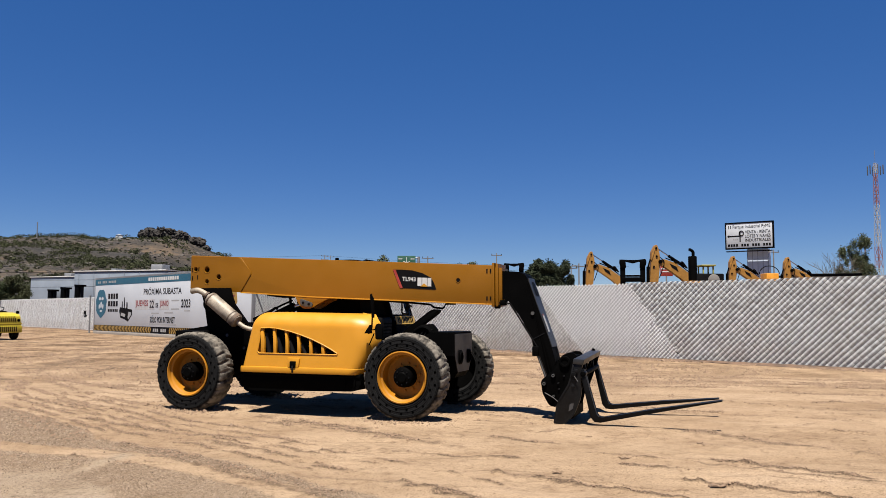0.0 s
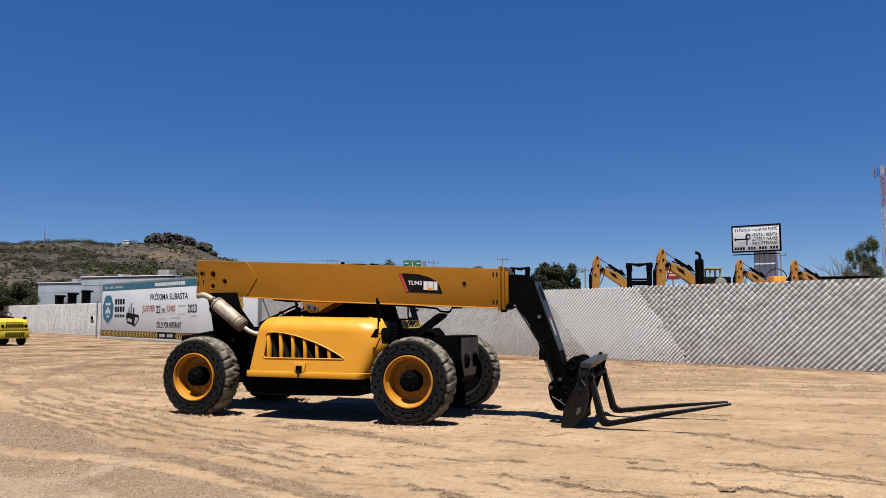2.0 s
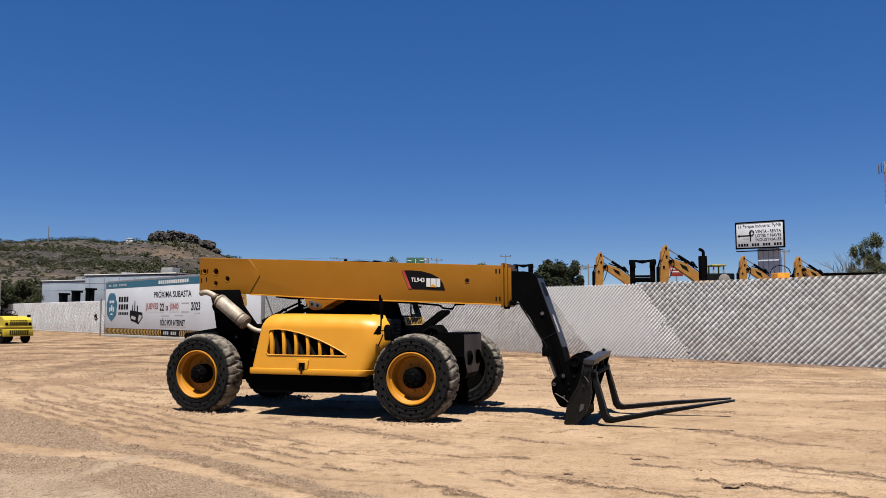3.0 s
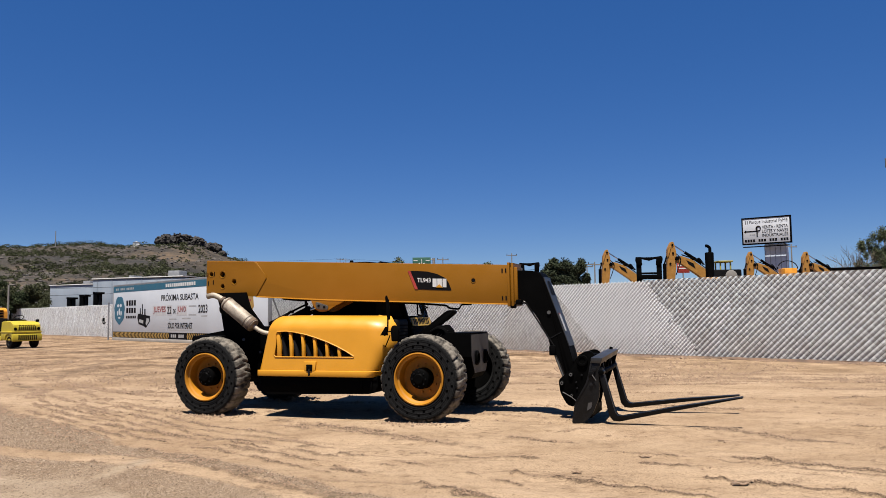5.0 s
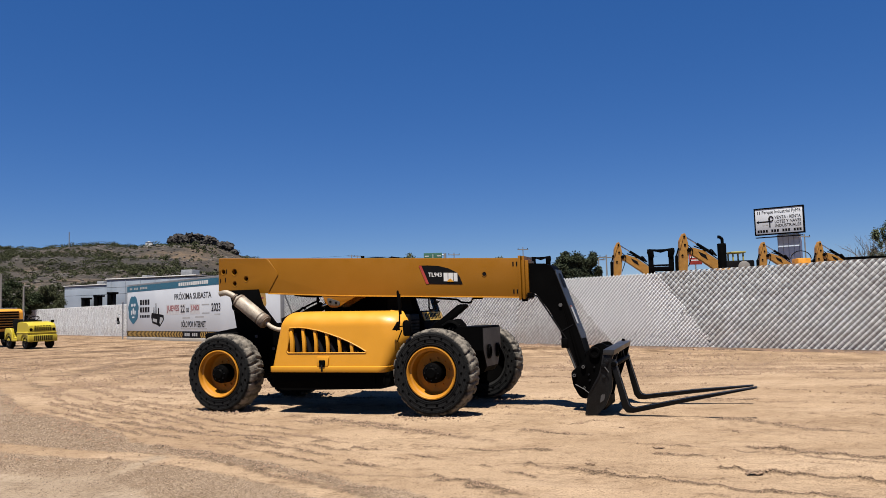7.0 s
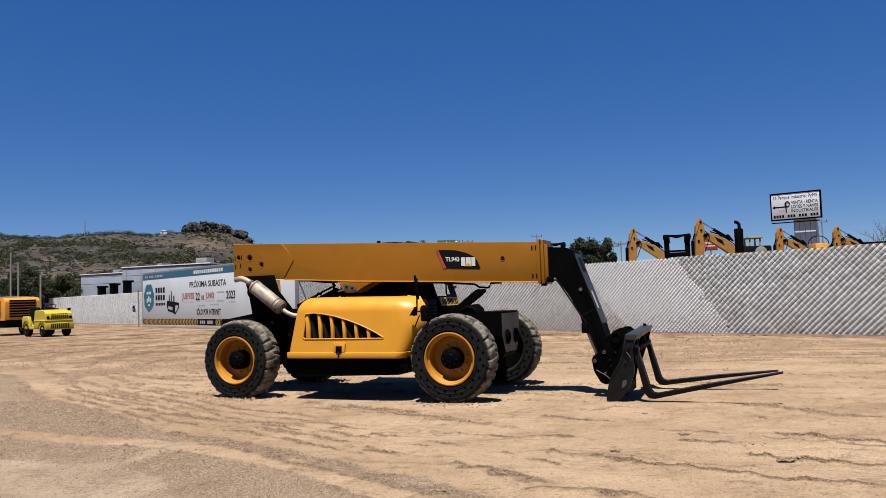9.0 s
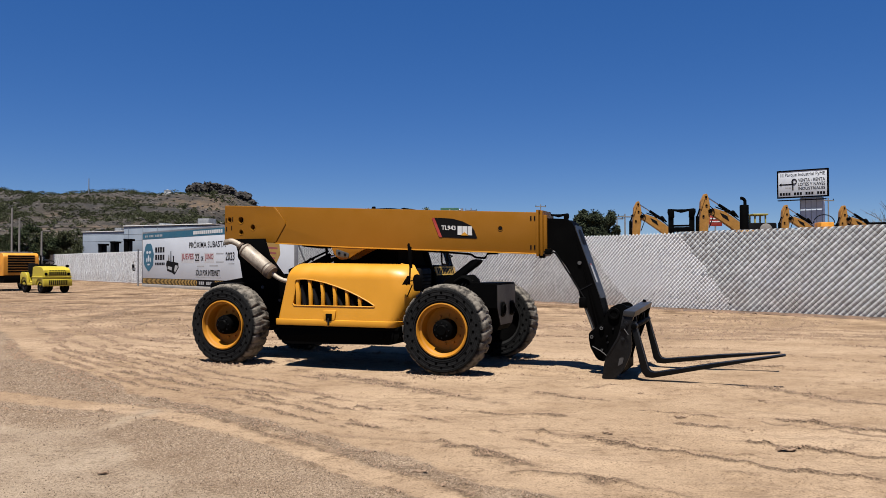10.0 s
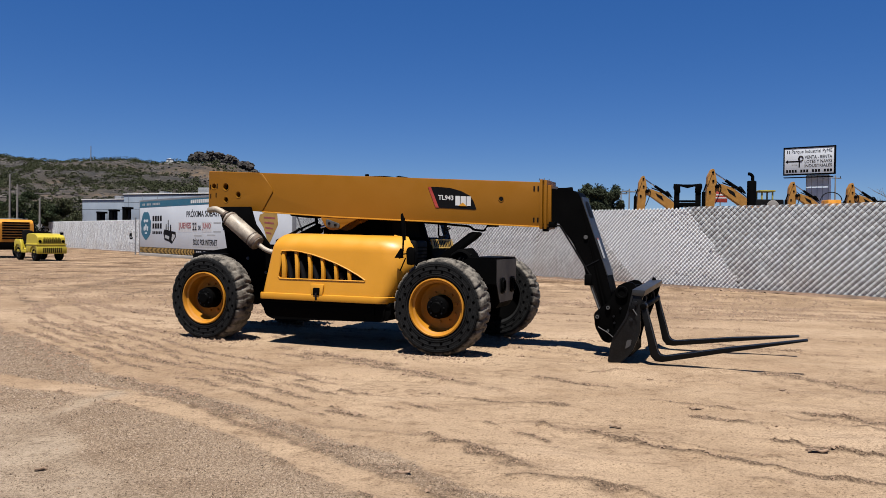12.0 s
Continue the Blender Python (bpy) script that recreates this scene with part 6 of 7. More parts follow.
    words("lettering", "SÓLO POR INTERNET", 8.46, 11.64, 0.80, 1.22, -0.004, INK, board, bold=0.012)
    # pasted patches with greyer edges behind the date
    for x0, x1, z0, z1 in ((6.3, 8.2, 1.54, 2.14), (8.3, 9.0, 1.56, 2.14), (9.62, 10.9, 1.54, 2.12), (11.15, 12.1, 2.02, 2.10), (11.15, 12.1, 1.54, 1.62), (8.35, 11.75, 0.68, 0.76), (8.6, 9.6, 1.30, 1.38), (10.3, 11.4, 1.34, 1.42), (12.7, 13.4, 1.46, 1.54)):
        part("pasted_patch", box(x0, x1, -0.003, 0, z0, z1, 0), FADED if z1 - z0 < 0.1 else painted("patch_vinyl", (0.60, 0.60, 0.62), 0.5), board)
    # hazard stripe
    part("hazard_band", box(0, 19.7, -0.004, 0, 0.18, 0.56, 0), INK, board)
    for k in range(88):
        x = 0.05 + 0.22 * k
        if 8.6 < x < 11.0:
            continue
        s = 0.10 if x < 8.6 else -0.10
        bm = prism([(x, 0.20), (x + 0.11, 0.20), (x + 0.11 + s, 0.37), (x + 0.11, 0.54), (x, 0.54), (x + s, 0.37)], -0.008, -0.004, 0)
        part("chevron", bm, AMBER, board)
    bars("name_bar", [(8.9 + 0.25 * k, 9.08 + 0.25 * k) for k in (0, 1, 2, 4, 5, 6)], 0.28, 0.46, -0.004, FADED, board)
    # second emblem further along
    bm = bmesh.new()
    prism([(16.5, 2.45), (17.2, 2.58), (18.25, 2.50), (18.35, 1.95), (17.55, 1.05), (17.35, 1.05), (16.9, 1.8), (16.4, 2.2)], -0.006, 0, 0, bm)
    part("shield_emblem", bm, AMBER, board)
    bm = bmesh.new()
    for z in (2.35, 2.10, 1.85, 1.60):
        prism([(16.9 + (2.4 - z) * 0.3, z), (18.1 - (2.4 - z) * 0.5, z - 0.06), (18.1 - (2.4 - z) * 0.5, z - 0.14), (16.9 + (2.4 - z) * 0.3, z - 0.08)], -0.010, -0.006, 0, bm)
    part("emblem_bars", bm, RED_INK, board)


build_billboard()


def build_post_extinguisher():
    post = empty("gate_post", Matrix.Translation((-23.0, 52.9, 0)) @ pose(0, 0, 0, 0, 0, FENCE_TURN), "grey steel fence post beside the banner", "post")
    part("post", rod((0, 0, -0.1), (0, 0, 2.44), 0.05, seg=12), GALV, post)
    part("post_cap", rod((0, 0, 2.44), (0, 0, 2.49), 0.065, seg=12), GALV, post)
    ext = empty("hose_reel", Matrix.Translation((-23.0, 52.9, 0)) @ pose(-0.35, -0.10, 1.25, 0, 0, FENCE_TURN), "dark hook and coil hanging on the fence post", "hose reel")
    part("coil", pipe([(0.09 * math.cos(a), 0.012 * a, 0.20 * math.sin(a)) for a in (0.3 * k for k in range(42))], 0.03, seg=6), RUBBER_BLACK, ext)
    part("hook", pipe([(0.35, 0.08, 0.42), (0.1, 0.06, 0.42), (0.0, 0.05, 0.30)], 0.02, seg=6), GALV, ext)


build_post_extinguisher()


# ---- yellow tow tractor ----
def small_wheel(parent, x, y, r, w, rim):
    ty = part("wheel", lathe([(r * 0.55, 0.0), (r * 0.9, 0.0), (r, w * 0.2), (r, w * 0.8), (r * 0.9, w), (r * 0.55, w)], 24), RUBBER_BLACK, parent)
    ty.matrix_local = pose(x, y - w / 2, r)
    part("rim", lathe([(r * 0.56, w * 0.02), (r * 0.5, w * 0.15), (r * 0.2, w * 0.2), (r * 0.15, -0.02), (0.001, -0.02)], 20), rim, ty)
    part("rim", lathe([(r * 0.56, w * 0.98), (r * 0.5, w * 0.85), (r * 0.2, w * 0.8), (0.001, w * 0.8)], 20), rim, ty)


def build_tow_tractor():
    cart = empty("tow_tractor", pose(-22.40, 40.35, 0, 0, 0, -36) @ Matrix.Scale(0.94, 4), "lemon yellow airport tow tractor parked on the dirt", "tow tractor")
    # local x points to the front grille
    side = round_outline([(-1.34, 0.45), (-1.36, 1.10), (-0.74, 1.12), (-0.60, 0.62), (0.00, 0.58), (0.04, 1.42), (0.40, 1.47), (1.08, 1.40), (1.33, 1.26), (1.40, 0.86), (1.40, 0.42)], [0.05, 0.08, 0.06, 0.05, 0.04, 0.05, 0.05, 0.05, 0.04, 0.04, 0.03], 3)
    part("body", prism(side, -0.72, 0.72, 0.11, segments=1), LEMON, cart, "lemon yellow sheet-steel body")
    arch = [(0.06, 0.50), (0.06, 0.93), (1.36, 0.93), (1.38, 0.45), (1.32, 0.45), (1.26, 0.70), (1.08, 0.80), (0.78, 0.80), (0.60, 0.70), (0.53, 0.45)]
    rear = [(-1.38, 0.50), (-1.38, 1.00), (-1.26, 1.14), (-0.74, 1.14), (-0.56, 0.95), (-0.46, 0.50), (-0.56, 0.50), (-0.66, 0.78), (-0.84, 0.88), (-1.10, 0.87), (-1.25, 0.72), (-1.30, 0.50)]
    for y in (-0.76, 0.66):
        part("front_fender", prism(arch, y, y + 0.10, 0.012), LEMON, cart)
        part("rear_fender", prism(rear, y, y + 0.10, 0.012), LEMON, cart)
        part("step", box(-0.52, 0.08, min(y, y + 0.1), max(y, y + 0.1) + 0.02, 0.42, 0.52, 0.01), LEMON, cart)
    part("waist_flange", box(0.02, 1.44, -0.78, 0.78, 0.84, 0.90, 0.02), LEMON, cart)
    bump = part("bumper", box(1.30, 1.47, -0.78, 0.78, 0.38, 0.76, 0.04), LEMON, cart)
    # grille openings are black plates, their shade put into the colour
    for k in range(10):
        part("grille_slot", box(1.462, 1.476, -0.49 + 0.102 * k, -0.425 + 0.102 * k, 0.44, 0.71, 0), INK, bump)
    grille = part("grille", box(1.30, 1.405, -0.50, 0.50, 0.96, 1.18, 0.01), LEMON, cart)
    for k in range(9):
        part("grille_slot", box(1.398, 1.412, -0.45 + 0.105 * k, -0.385 + 0.105 * k, 0.97, 1.17, 0), INK, grille)
    bm = bmesh.new()
    for k in range(6):
        box(1.352, 1.368, -0.42 + 0.15 * k, -0.32 + 0.15 * k, 1.195, 1.245, 0, bm)
    part("name_bars", bm, INK, grille)
    for y in (-0.60, 0.60):
        part("headlamp", rod((1.28, y, 0.70), (1.36, y, 0.70), 0.08, seg=18, bevel=0.01), INK, cart)
        part("lamp_pod", rod((1.28, y * 1.02, 1.04), (1.41, y * 1.02, 1.04), 0.08, seg=18, bevel=0.02), BLACK, cart)
    for y0, y1 in ((-0.56, -0.04), (0.06, 0.56)):
        part("seat", box(-0.78, -0.22, y0, y1, 0.86, 1.02, 0.05), RUBBER_BLACK, cart)
        part("backrest", prism(round_outline([(-0.84, 0.98), (-0.94, 1.60), (-0.74, 1.62), (-0.62, 0.98)], [0.06] * 4, 3), y0, y1, 0.05), RUBBER_BLACK, cart)
    part("white_tank", box(-0.28, -0.08, -0.10, 0.14, 1.20, 1.52, 0.05), WHITE, cart)
    part("dash", box(-0.02, 0.20, -0.55, 0.55, 1.40, 1.54, 0.05), BLACK, cart)
    part("steering_column", pipe([(0.05, 0.25, 1.40), (-0.10, 0.25, 1.62)], 0.03, seg=8), BLACK, cart)
    part("steering_wheel", pipe([(-0.10 + 0.14 * math.cos(a), 0.25 + 0.26 * math.sin(a), 1.64 + 0.12 * math.cos(a)) for a in (2 * math.pi * k / 20 for k in range(21))], 0.024, seg=6), BLACK, cart)
    part("exhaust_stack", rod((-0.02, -0.26, 1.35), (-0.02, -0.26, 2.06), 0.04, seg=10), BLACK, cart)
    part("beacon", rod((1.05, 0.68, 0.95), (1.05, 0.68, 1.46), 0.03, seg=10), BLACK, cart)
    part("beacon_cap", box(0.98, 1.12, 0.62, 0.76, 1.40, 1.54, 0.02), BLACK, cart)
    for x, y, r in ((0.93, -0.60, 0.34), (0.93, 0.60, 0.34), (-0.98, -0.60, 0.38), (-0.98, 0.60, 0.38)):
        small_wheel(cart, x, y, r, 0.24, GREY_BLACK)


build_tow_tractor()


def build_compressor():
    gen = empty("air_compressor", pose(-26.65, 44.2, 0, 0, 0, -36), "orange towable air compressor with louvred end panel", "compressor")
    body = round_outline([(-2.4, 0.85), (-2.4, 1.95), (-2.1, 2.12), (1.25, 2.12), (1.45, 1.95), (1.45, 0.85)], [0.05, 0.1, 0.1, 0.1, 0.1, 0.05], 4)
    part("canopy", prism(body, -0.95, 0.95, 0.05, segments=3), ORANGE, gen, "orange steel canopy")
    part("roof_panel", box(-2.0, 1.1, -0.8, 0.8, 2.12, 2.18, 0.03), BLUE_GREY, gen)
    for k in range(7):
        part("louvre", box(1.44, 1.475, -0.72, 0.72, 1.02 + 0.145 * k, 1.11 + 0.145 * k, 0.008), BLACK, gen)
    for k in range(8):
        part("louvre", box(-0.5, 0.9, -0.975, -0.94, 1.02 + 0.125 * k, 1.08 + 0.125 * k, 0.006), BLACK, gen)
    part("frame", box(-2.4, 1.45, -0.9, 0.9, 0.45, 0.88, 0.03), BLACK, gen)
    part("drawbar", pipe([(1.4, 0, 0.55), (2.1, 0, 0.50), (2.6, 0, 0.42)], 0.05, seg=8), BLACK, gen)
    part("jack_stand", rod((2.1, 0.1, 0.02), (2.1, 0.1, 0.75), 0.04, seg=10), GALV, gen)
    part("exhaust", pipe(arc([(0.9, 0.5, 2.15), (0.9, 0.5, 2.35), (1.15, 0.5, 2.45)], 4), 0.06, seg=10), BLACK, gen)
    for y in (-0.95, 0.95):
        small_wheel(gen, -0.7, y, 0.36, 0.22, GALV)


build_compressor()


# ---- machines behind the fence ----
def build_excavator(x, y, scale, lean=0.0, body=True):
    ex = empty("excavator", pose(x, y, 0, 0, 0, 0) @ Matrix.Scale(scale, 4), "parked yellow excavator with its arm folded above the fence", "excavator", "excavators behind the fence")
    # stick: nearly upright, on the left; local origin below the stick
    stick = round_outline([(-0.34, 1.6), (-0.36, 3.6), (-0.22, 5.55), (0.02, 6.02), (0.16, 6.02), (0.30, 5.45), (0.36, 4.9), (0.20, 3.6), (0.05, 1.6)], [0.02, 0.1, 0.1, 0.06, 0.06, 0.1, 0.1, 0.1, 0.02], 3)
    part("stick", prism([(px + lean * (pz - 1.6), pz) for px, pz in stick], -0.22, 0.22, 0.008), FAR_YELLOW, ex, sharp=0.3)
    part("bucket_cylinder", rod((-0.50, -0.1, 1.8), (-0.46, -0.1, 4.55), 0.11, seg=12), BLACK, ex)
    part("bucket_rod", rod((-0.46, -0.1, 4.55), (-0.30, -0.1, 5.05), 0.05, seg=10), BLACK, ex)
    boom = round_outline([(0.30, 5.02), (0.62, 5.06), (1.35, 4.80), (2.30, 4.10), (2.95, 3.20), (3.30, 1.9), (2.80, 1.75), (2.35, 3.10), (1.80, 3.72), (0.62, 4.55), (0.30, 4.70)], [0.1, 0.1, 0.1, 0.2, 0.2, 0.1, 0.1, 0.2, 0.2, 0.1, 0.05], 4)
    b = part("boom", prism(boom, -0.26, 0.26, 0.008), FAR_YELLOW, ex, sharp=0.3)
    part("logo_panel", prism([(0.95, 4.78), (1.42, 4.55), (1.55, 4.20), (1.10, 4.50)], -0.27, -0.262, 0), INK, b)
    part("pivot", rod((0.34, -0.32, 4.88), (0.34, 0.32, 4.88), 0.13, seg=14), BLACK, b)
    part("stick_cylinder", rod((2.05, 0.0, 4.58), (0.95, 0.0, 5.30), 0.10, seg=12), BLACK, ex)
    part("stick_rod", rod((0.95, 0.0, 5.30), (0.10, 0.0, 5.88), 0.045, seg=10), CHROME, ex)
    for k in range(3):
        part("hose", pipe(arc([(2.1 + 0.06 * k, -0.1, 4.45), (1.85, -0.1, 4.90 + 0.04 * k), (1.55, -0.1, 4.70)], 4), 0.025, seg=6), RUBBER_BLACK, b)
    for k, off in enumerate((0.07, 0.13)):
        part("hydraulic_line", pipe([(0.70, -0.2 + 0.12 * k, 5.04 + off), (1.38, -0.2 + 0.12 * k, 4.80 + off), (2.20, -0.2 + 0.12 * k, 4.18 + off), (2.75, -0.2 + 0.12 * k, 3.55 + off)], 0.022, seg=6), BLACK, b)
    part("line_clamp", box(1.30, 1.46, -0.26, 0.0, 4.74, 4.95, 0.02), BLACK, b)
    for px, pz in ((0.08, 5.80), (-0.10, 4.55), (0.10, 5.25)):
        part("pin", rod((px, -0.26, pz), (px, 0.26, pz), 0.07, seg=12), BLACK, ex)
    part("link", prism([(-0.10, 5.72), (-0.30, 5.02), (-0.22, 5.0), (0.0, 5.72)], -0.27, -0.23, 0.005), FAR_YELLOW, ex)
    part("hose", pipe(arc([(0.30, -0.28, 5.2), (0.62, -0.30, 4.9), (0.45, -0.28, 4.3), (0.25, -0.26, 3.8)], 4), 0.03, seg=6), RUBBER_BLACK, ex)
    if body:
        part("undercarriage", prism(round_outline([(1.6, 0.0), (1.3, 0.45), (1.6, 0.95), (5.2, 0.95), (5.5, 0.45), (5.2, 0.0)], [0.2] * 6, 4), -1.5, 1.5, 0.05), BLACK, ex)
        part("house", prism(round_outline([(2.6, 1.0), (2.6, 2.2), (5.9, 2.2), (6.1, 1.1)], [0.1] * 4, 4), -1.3, 1.3, 0.06), FAR_YELLOW, ex)
        part("cab", prism(round_outline([(2.6, 1.1), (2.5, 2.0), (2.8, 2.35), (4.2, 2.35), (4.3, 1.1)], [0.1] * 5, 4), -1.35, -0.5, 0.05), BLACK, ex)


build_excavator(14.92, 52.5, 1.0)
build_excavator(12.45, 62.0, 1.045)
build_excavator(30.10, 78.5, 1.19)
build_excavator(35.40, 78.0, 1.17)


def build_forklift_mast(x, y, high, wide, label):
    lift = empty("forklift_mast", pose(x, y, 0, 0, 0, -12), label, "forklift", "forklifts behind the fence")
    for s in (-1, 1):
        part("upright", prism([(s * wide / 2 - 0.17, 0), (s * wide / 2 - 0.17, high), (s * wide / 2 + 0.15, high), (s * wide / 2 + 0.15, 0)], -0.1, 0.1, 0.015), BLACK, lift)
    part("top_beam", prism(round_outline([(-wide / 2 - 0.14, high - 0.02), (-wide / 2 - 0.1, high + 0.10), (-wide * 0.2, high + 0.06), (wide * 0.2, high + 0.06), (wide / 2 + 0.14, high + 0.12), (wide / 2 + 0.14, high - 0.1), (wide * 0.3, high - 0.06), (0, high - 0.16), (-wide * 0.3, high - 0.06)], [0.03] * 9, 3), -0.12, 0.12, 0.01), BLACK, lift)
    for s in (-1, 1):
        part("wing", prism(round_outline([(s * wide * 0.34, high - 0.45), (s * wide * 0.36, high + 0.02), (s * wide * 0.66, high + 0.10), (s * wide * 0.68, high - 0.12), (s * wide * 0.60, high - 0.45)][::s], [0.04] * 5, 3), -0.16, 0.16, 0.015), BLACK, lift)
    part("cross_beam", box(-wide / 2, wide / 2, -0.06, 0.06, high - 1.02, high - 0.90, 0.01), BLACK, lift)
    part("carriage", box(-wide * 0.55, wide * 0.55, -0.2, -0.1, high - 1.35, high - 1.05, 0.02), BLACK, lift)
    part("body", box(-wide * 0.6, wide * 0.6, 0.3, 2.6, 0.3, 2.0, 0.08), BLACK, lift)


build_forklift_mast(12.82, 50.0, 4.78, 1.25, "tall black forklift mast rising above the fence")
build_forklift_mast(5.70, 55.0, 4.82, 1.05, "black forklift mast seen above the fence")


def build_exhaust_stack():
    st = empty("exhaust_stack", pose(16.68, 50.0, 0, 0, 0, 0), "black machine exhaust stack with a curved outlet", "exhaust")
    part("canister", rod((0, 0, 0.6), (0, 0, 5.10), 0.27, seg=24, bevel=0.05), BLACK, st)
    part("outlet", pipe(arc([(0.05, 0, 5.05), (0.05, 0, 5.40), (-0.12, 0, 5.52), (-0.22, 0, 5.52)], 5), 0.10, seg=12), BLACK, st)
    part("base", box(-0.40, 0.45, -0.6, 0.6, 0.0, 3.50, 0.08), ORANGE, st)


build_exhaust_stack()


def build_roller(x, y):
    m = empty("canopy_machine", pose(x, y, 0), "yellow-roofed site machine standing behind the fence", "machine")
    part("canopy", box(-0.55, 0.55, -0.7, 0.7, 5.02, 5.14, 0.03), FAR_LEMON, m)
    for px in (-0.38, 0.38):
        part("post", box(px - 0.05, px + 0.05, -0.6, -0.5, 3.4, 5.02, 0.01), FAR_LEMON, m)
        part("post", box(px - 0.05, px + 0.05, 0.5, 0.6, 3.4, 5.02, 0.01), FAR_LEMON, m)
    part("body", box(-1.1, 1.1, -0.9, 0.9, 0.4, 4.45, 0.1), BLACK_SATIN, m)
    part("tank", rod((0.3, -0.95, 3.95), (0.3, 0.9, 3.95), 0.45, seg=18, bevel=0.05), POLE, m)


build_roller(21.0, 60.0)


def build_loader(x, y):
    m = empty("loader", pose(x, y, 0), "low yellow machine deck with a steering rail behind the fence", "loader")
    part("deck", box(-0.62, 0.62, -0.8, 0.8, 0.6, 5.42, 0.08), ORANGE, m)
    part("rail", pipe([(1.0 * math.cos(a), 0, 5.38 + 0.80 * math.sin(a)) for a in (math.pi * k / 14 for k in range(15))], 0.045, seg=6), BLACK, m)


build_loader(33.75, 78.2)


def build_truck_bed():
    m = empty("flatbed_truck", pose(4.9, 78, 0, 0, 0, 4), "dark flatbed truck parked beyond the fence", "truck")
    part("bed", box(-3.2, 1.6, -1.1, 1.1, 3.62, 4.25, 0.05), BLACK, m)
    part("cab", box(1.7, 3.6, -1.1, 1.1, 1.0, 4.65, 0.15), BLACK, m)
    part("frame", box(-3.2, 3.4, -0.5, 0.5, 0.6, 3.7, 0.05), BLACK, m)


build_truck_bed()


def build_low_shed():
    m = empty("low_shed", pose(39.5, 85, 0, 0, 0, -4), "low dark shed roof showing beyond the fence", "shed")
    part("wall", box(0, 6.6, 0, 4, -0.1, 5.5, 0.05), POLE, m)
    part("roof", prism([(-0.3, 5.5), (-0.3, 5.72), (6.9, 5.80), (6.9, 5.5)], -0.4, 4.4, 0.02), BLACK, m)


build_low_shed()


# ---- signs, masts and poles ----
def build_park_sign():
    # faces the yard, turned a little
    sign = empty("roadside_billboard", pose(56.9, 151.5, 0, 0, 0, -35) @ Matrix.Diagonal((0.907, 1.0, 1.0, 1.0)), "white industrial park billboard on a broad steel column", "billboard")
    part("panel", box(0, 9.6, 0, 0.5, 13.85, 18.75, 0.03), BANNER, sign, "white printed panel")
    for x0, x1, z0, z1 in ((-0.12, 9.72, 13.70, 13.95), (-0.12, 9.72, 18.65, 18.90), (-0.12, 0.14, 13.7, 18.9), (9.46, 9.72, 13.7, 18.9)):
        part("frame", box(x0, x1, -0.06, 0.55, z0, z1, 0.01), BLACK, sign)
    part("catwalk", box(0.2, 9.4, -0.9, 0.0, 13.15, 13.30, 0.02), BLACK, sign)
    part("column", box(4.2, 8.4, 0.6, 2.8, -0.1, 13.7, 0.1), SHEET, sign, "blue-grey sheet-clad column")
    for k in range(5):
        part("column_seam", box(4.2 + 1.05 * k - 0.04, 4.2 + 1.05 * k + 0.04, 0.54, 0.62, 0, 13.6, 0), BLUE_GREY, sign)
    words("lettering", "Parque Industrial PyME", 1.5, 9.1, 17.55, 18.35, 0, INK, sign, 0.02)
    words("lettering", "VENTA - RENTA", 4.0, 9.1, 16.65, 17.25, 0, INK, sign, 0.02, 0.008)
    words("lettering", "LOTES Y NAVES", 4.0, 9.1, 15.85, 16.45, 0, INK, sign, 0.02, 0.008)
    words("lettering", "INDUSTRIALES", 4.0, 9.1, 15.10, 15.65, 0, INK, sign, 0.02, 0.008)
    bars("phone_bar", [(0.45 + 0.55 * k, 0.45 + 0.55 * k + 0.40) for k in range(16) if k not in (4, 8, 12)], 14.2, 14.7, 0, INK, sign, 0.02)
    part("arrow_shaft", box(0.7, 2.85, -0.02, 0, 16.1, 16.35, 0), INK, sign)
    part("arrow_head", prism([(0.3, 16.22), (0.75, 16.55), (0.75, 15.9)], -0.02, 0, 0), INK, sign)
    part("letter_stem", box(2.85, 3.1, -0.02, 0, 15.1, 17.0, 0), INK, sign)
    part("letter_bowl", pipe([(3.25 + 0.45 * math.cos(a), -0.01, 16.75 + 0.45 * math.sin(a)) for a in (2 * math.pi * k / 16 for k in range(17))], 0.10, seg=6), INK, sign)
    bars("emblem_bar", [(0.6, 0.75), (1.0, 1.15)], 17.7, 18.3, 0, INK, sign, 0.02)
    bars("small_bar", [(1.5, 1.8), (1.9, 2.1), (2.2, 2.6)], 15.5, 15.75, 0, FADED, sign, 0.02)


build_park_sign()


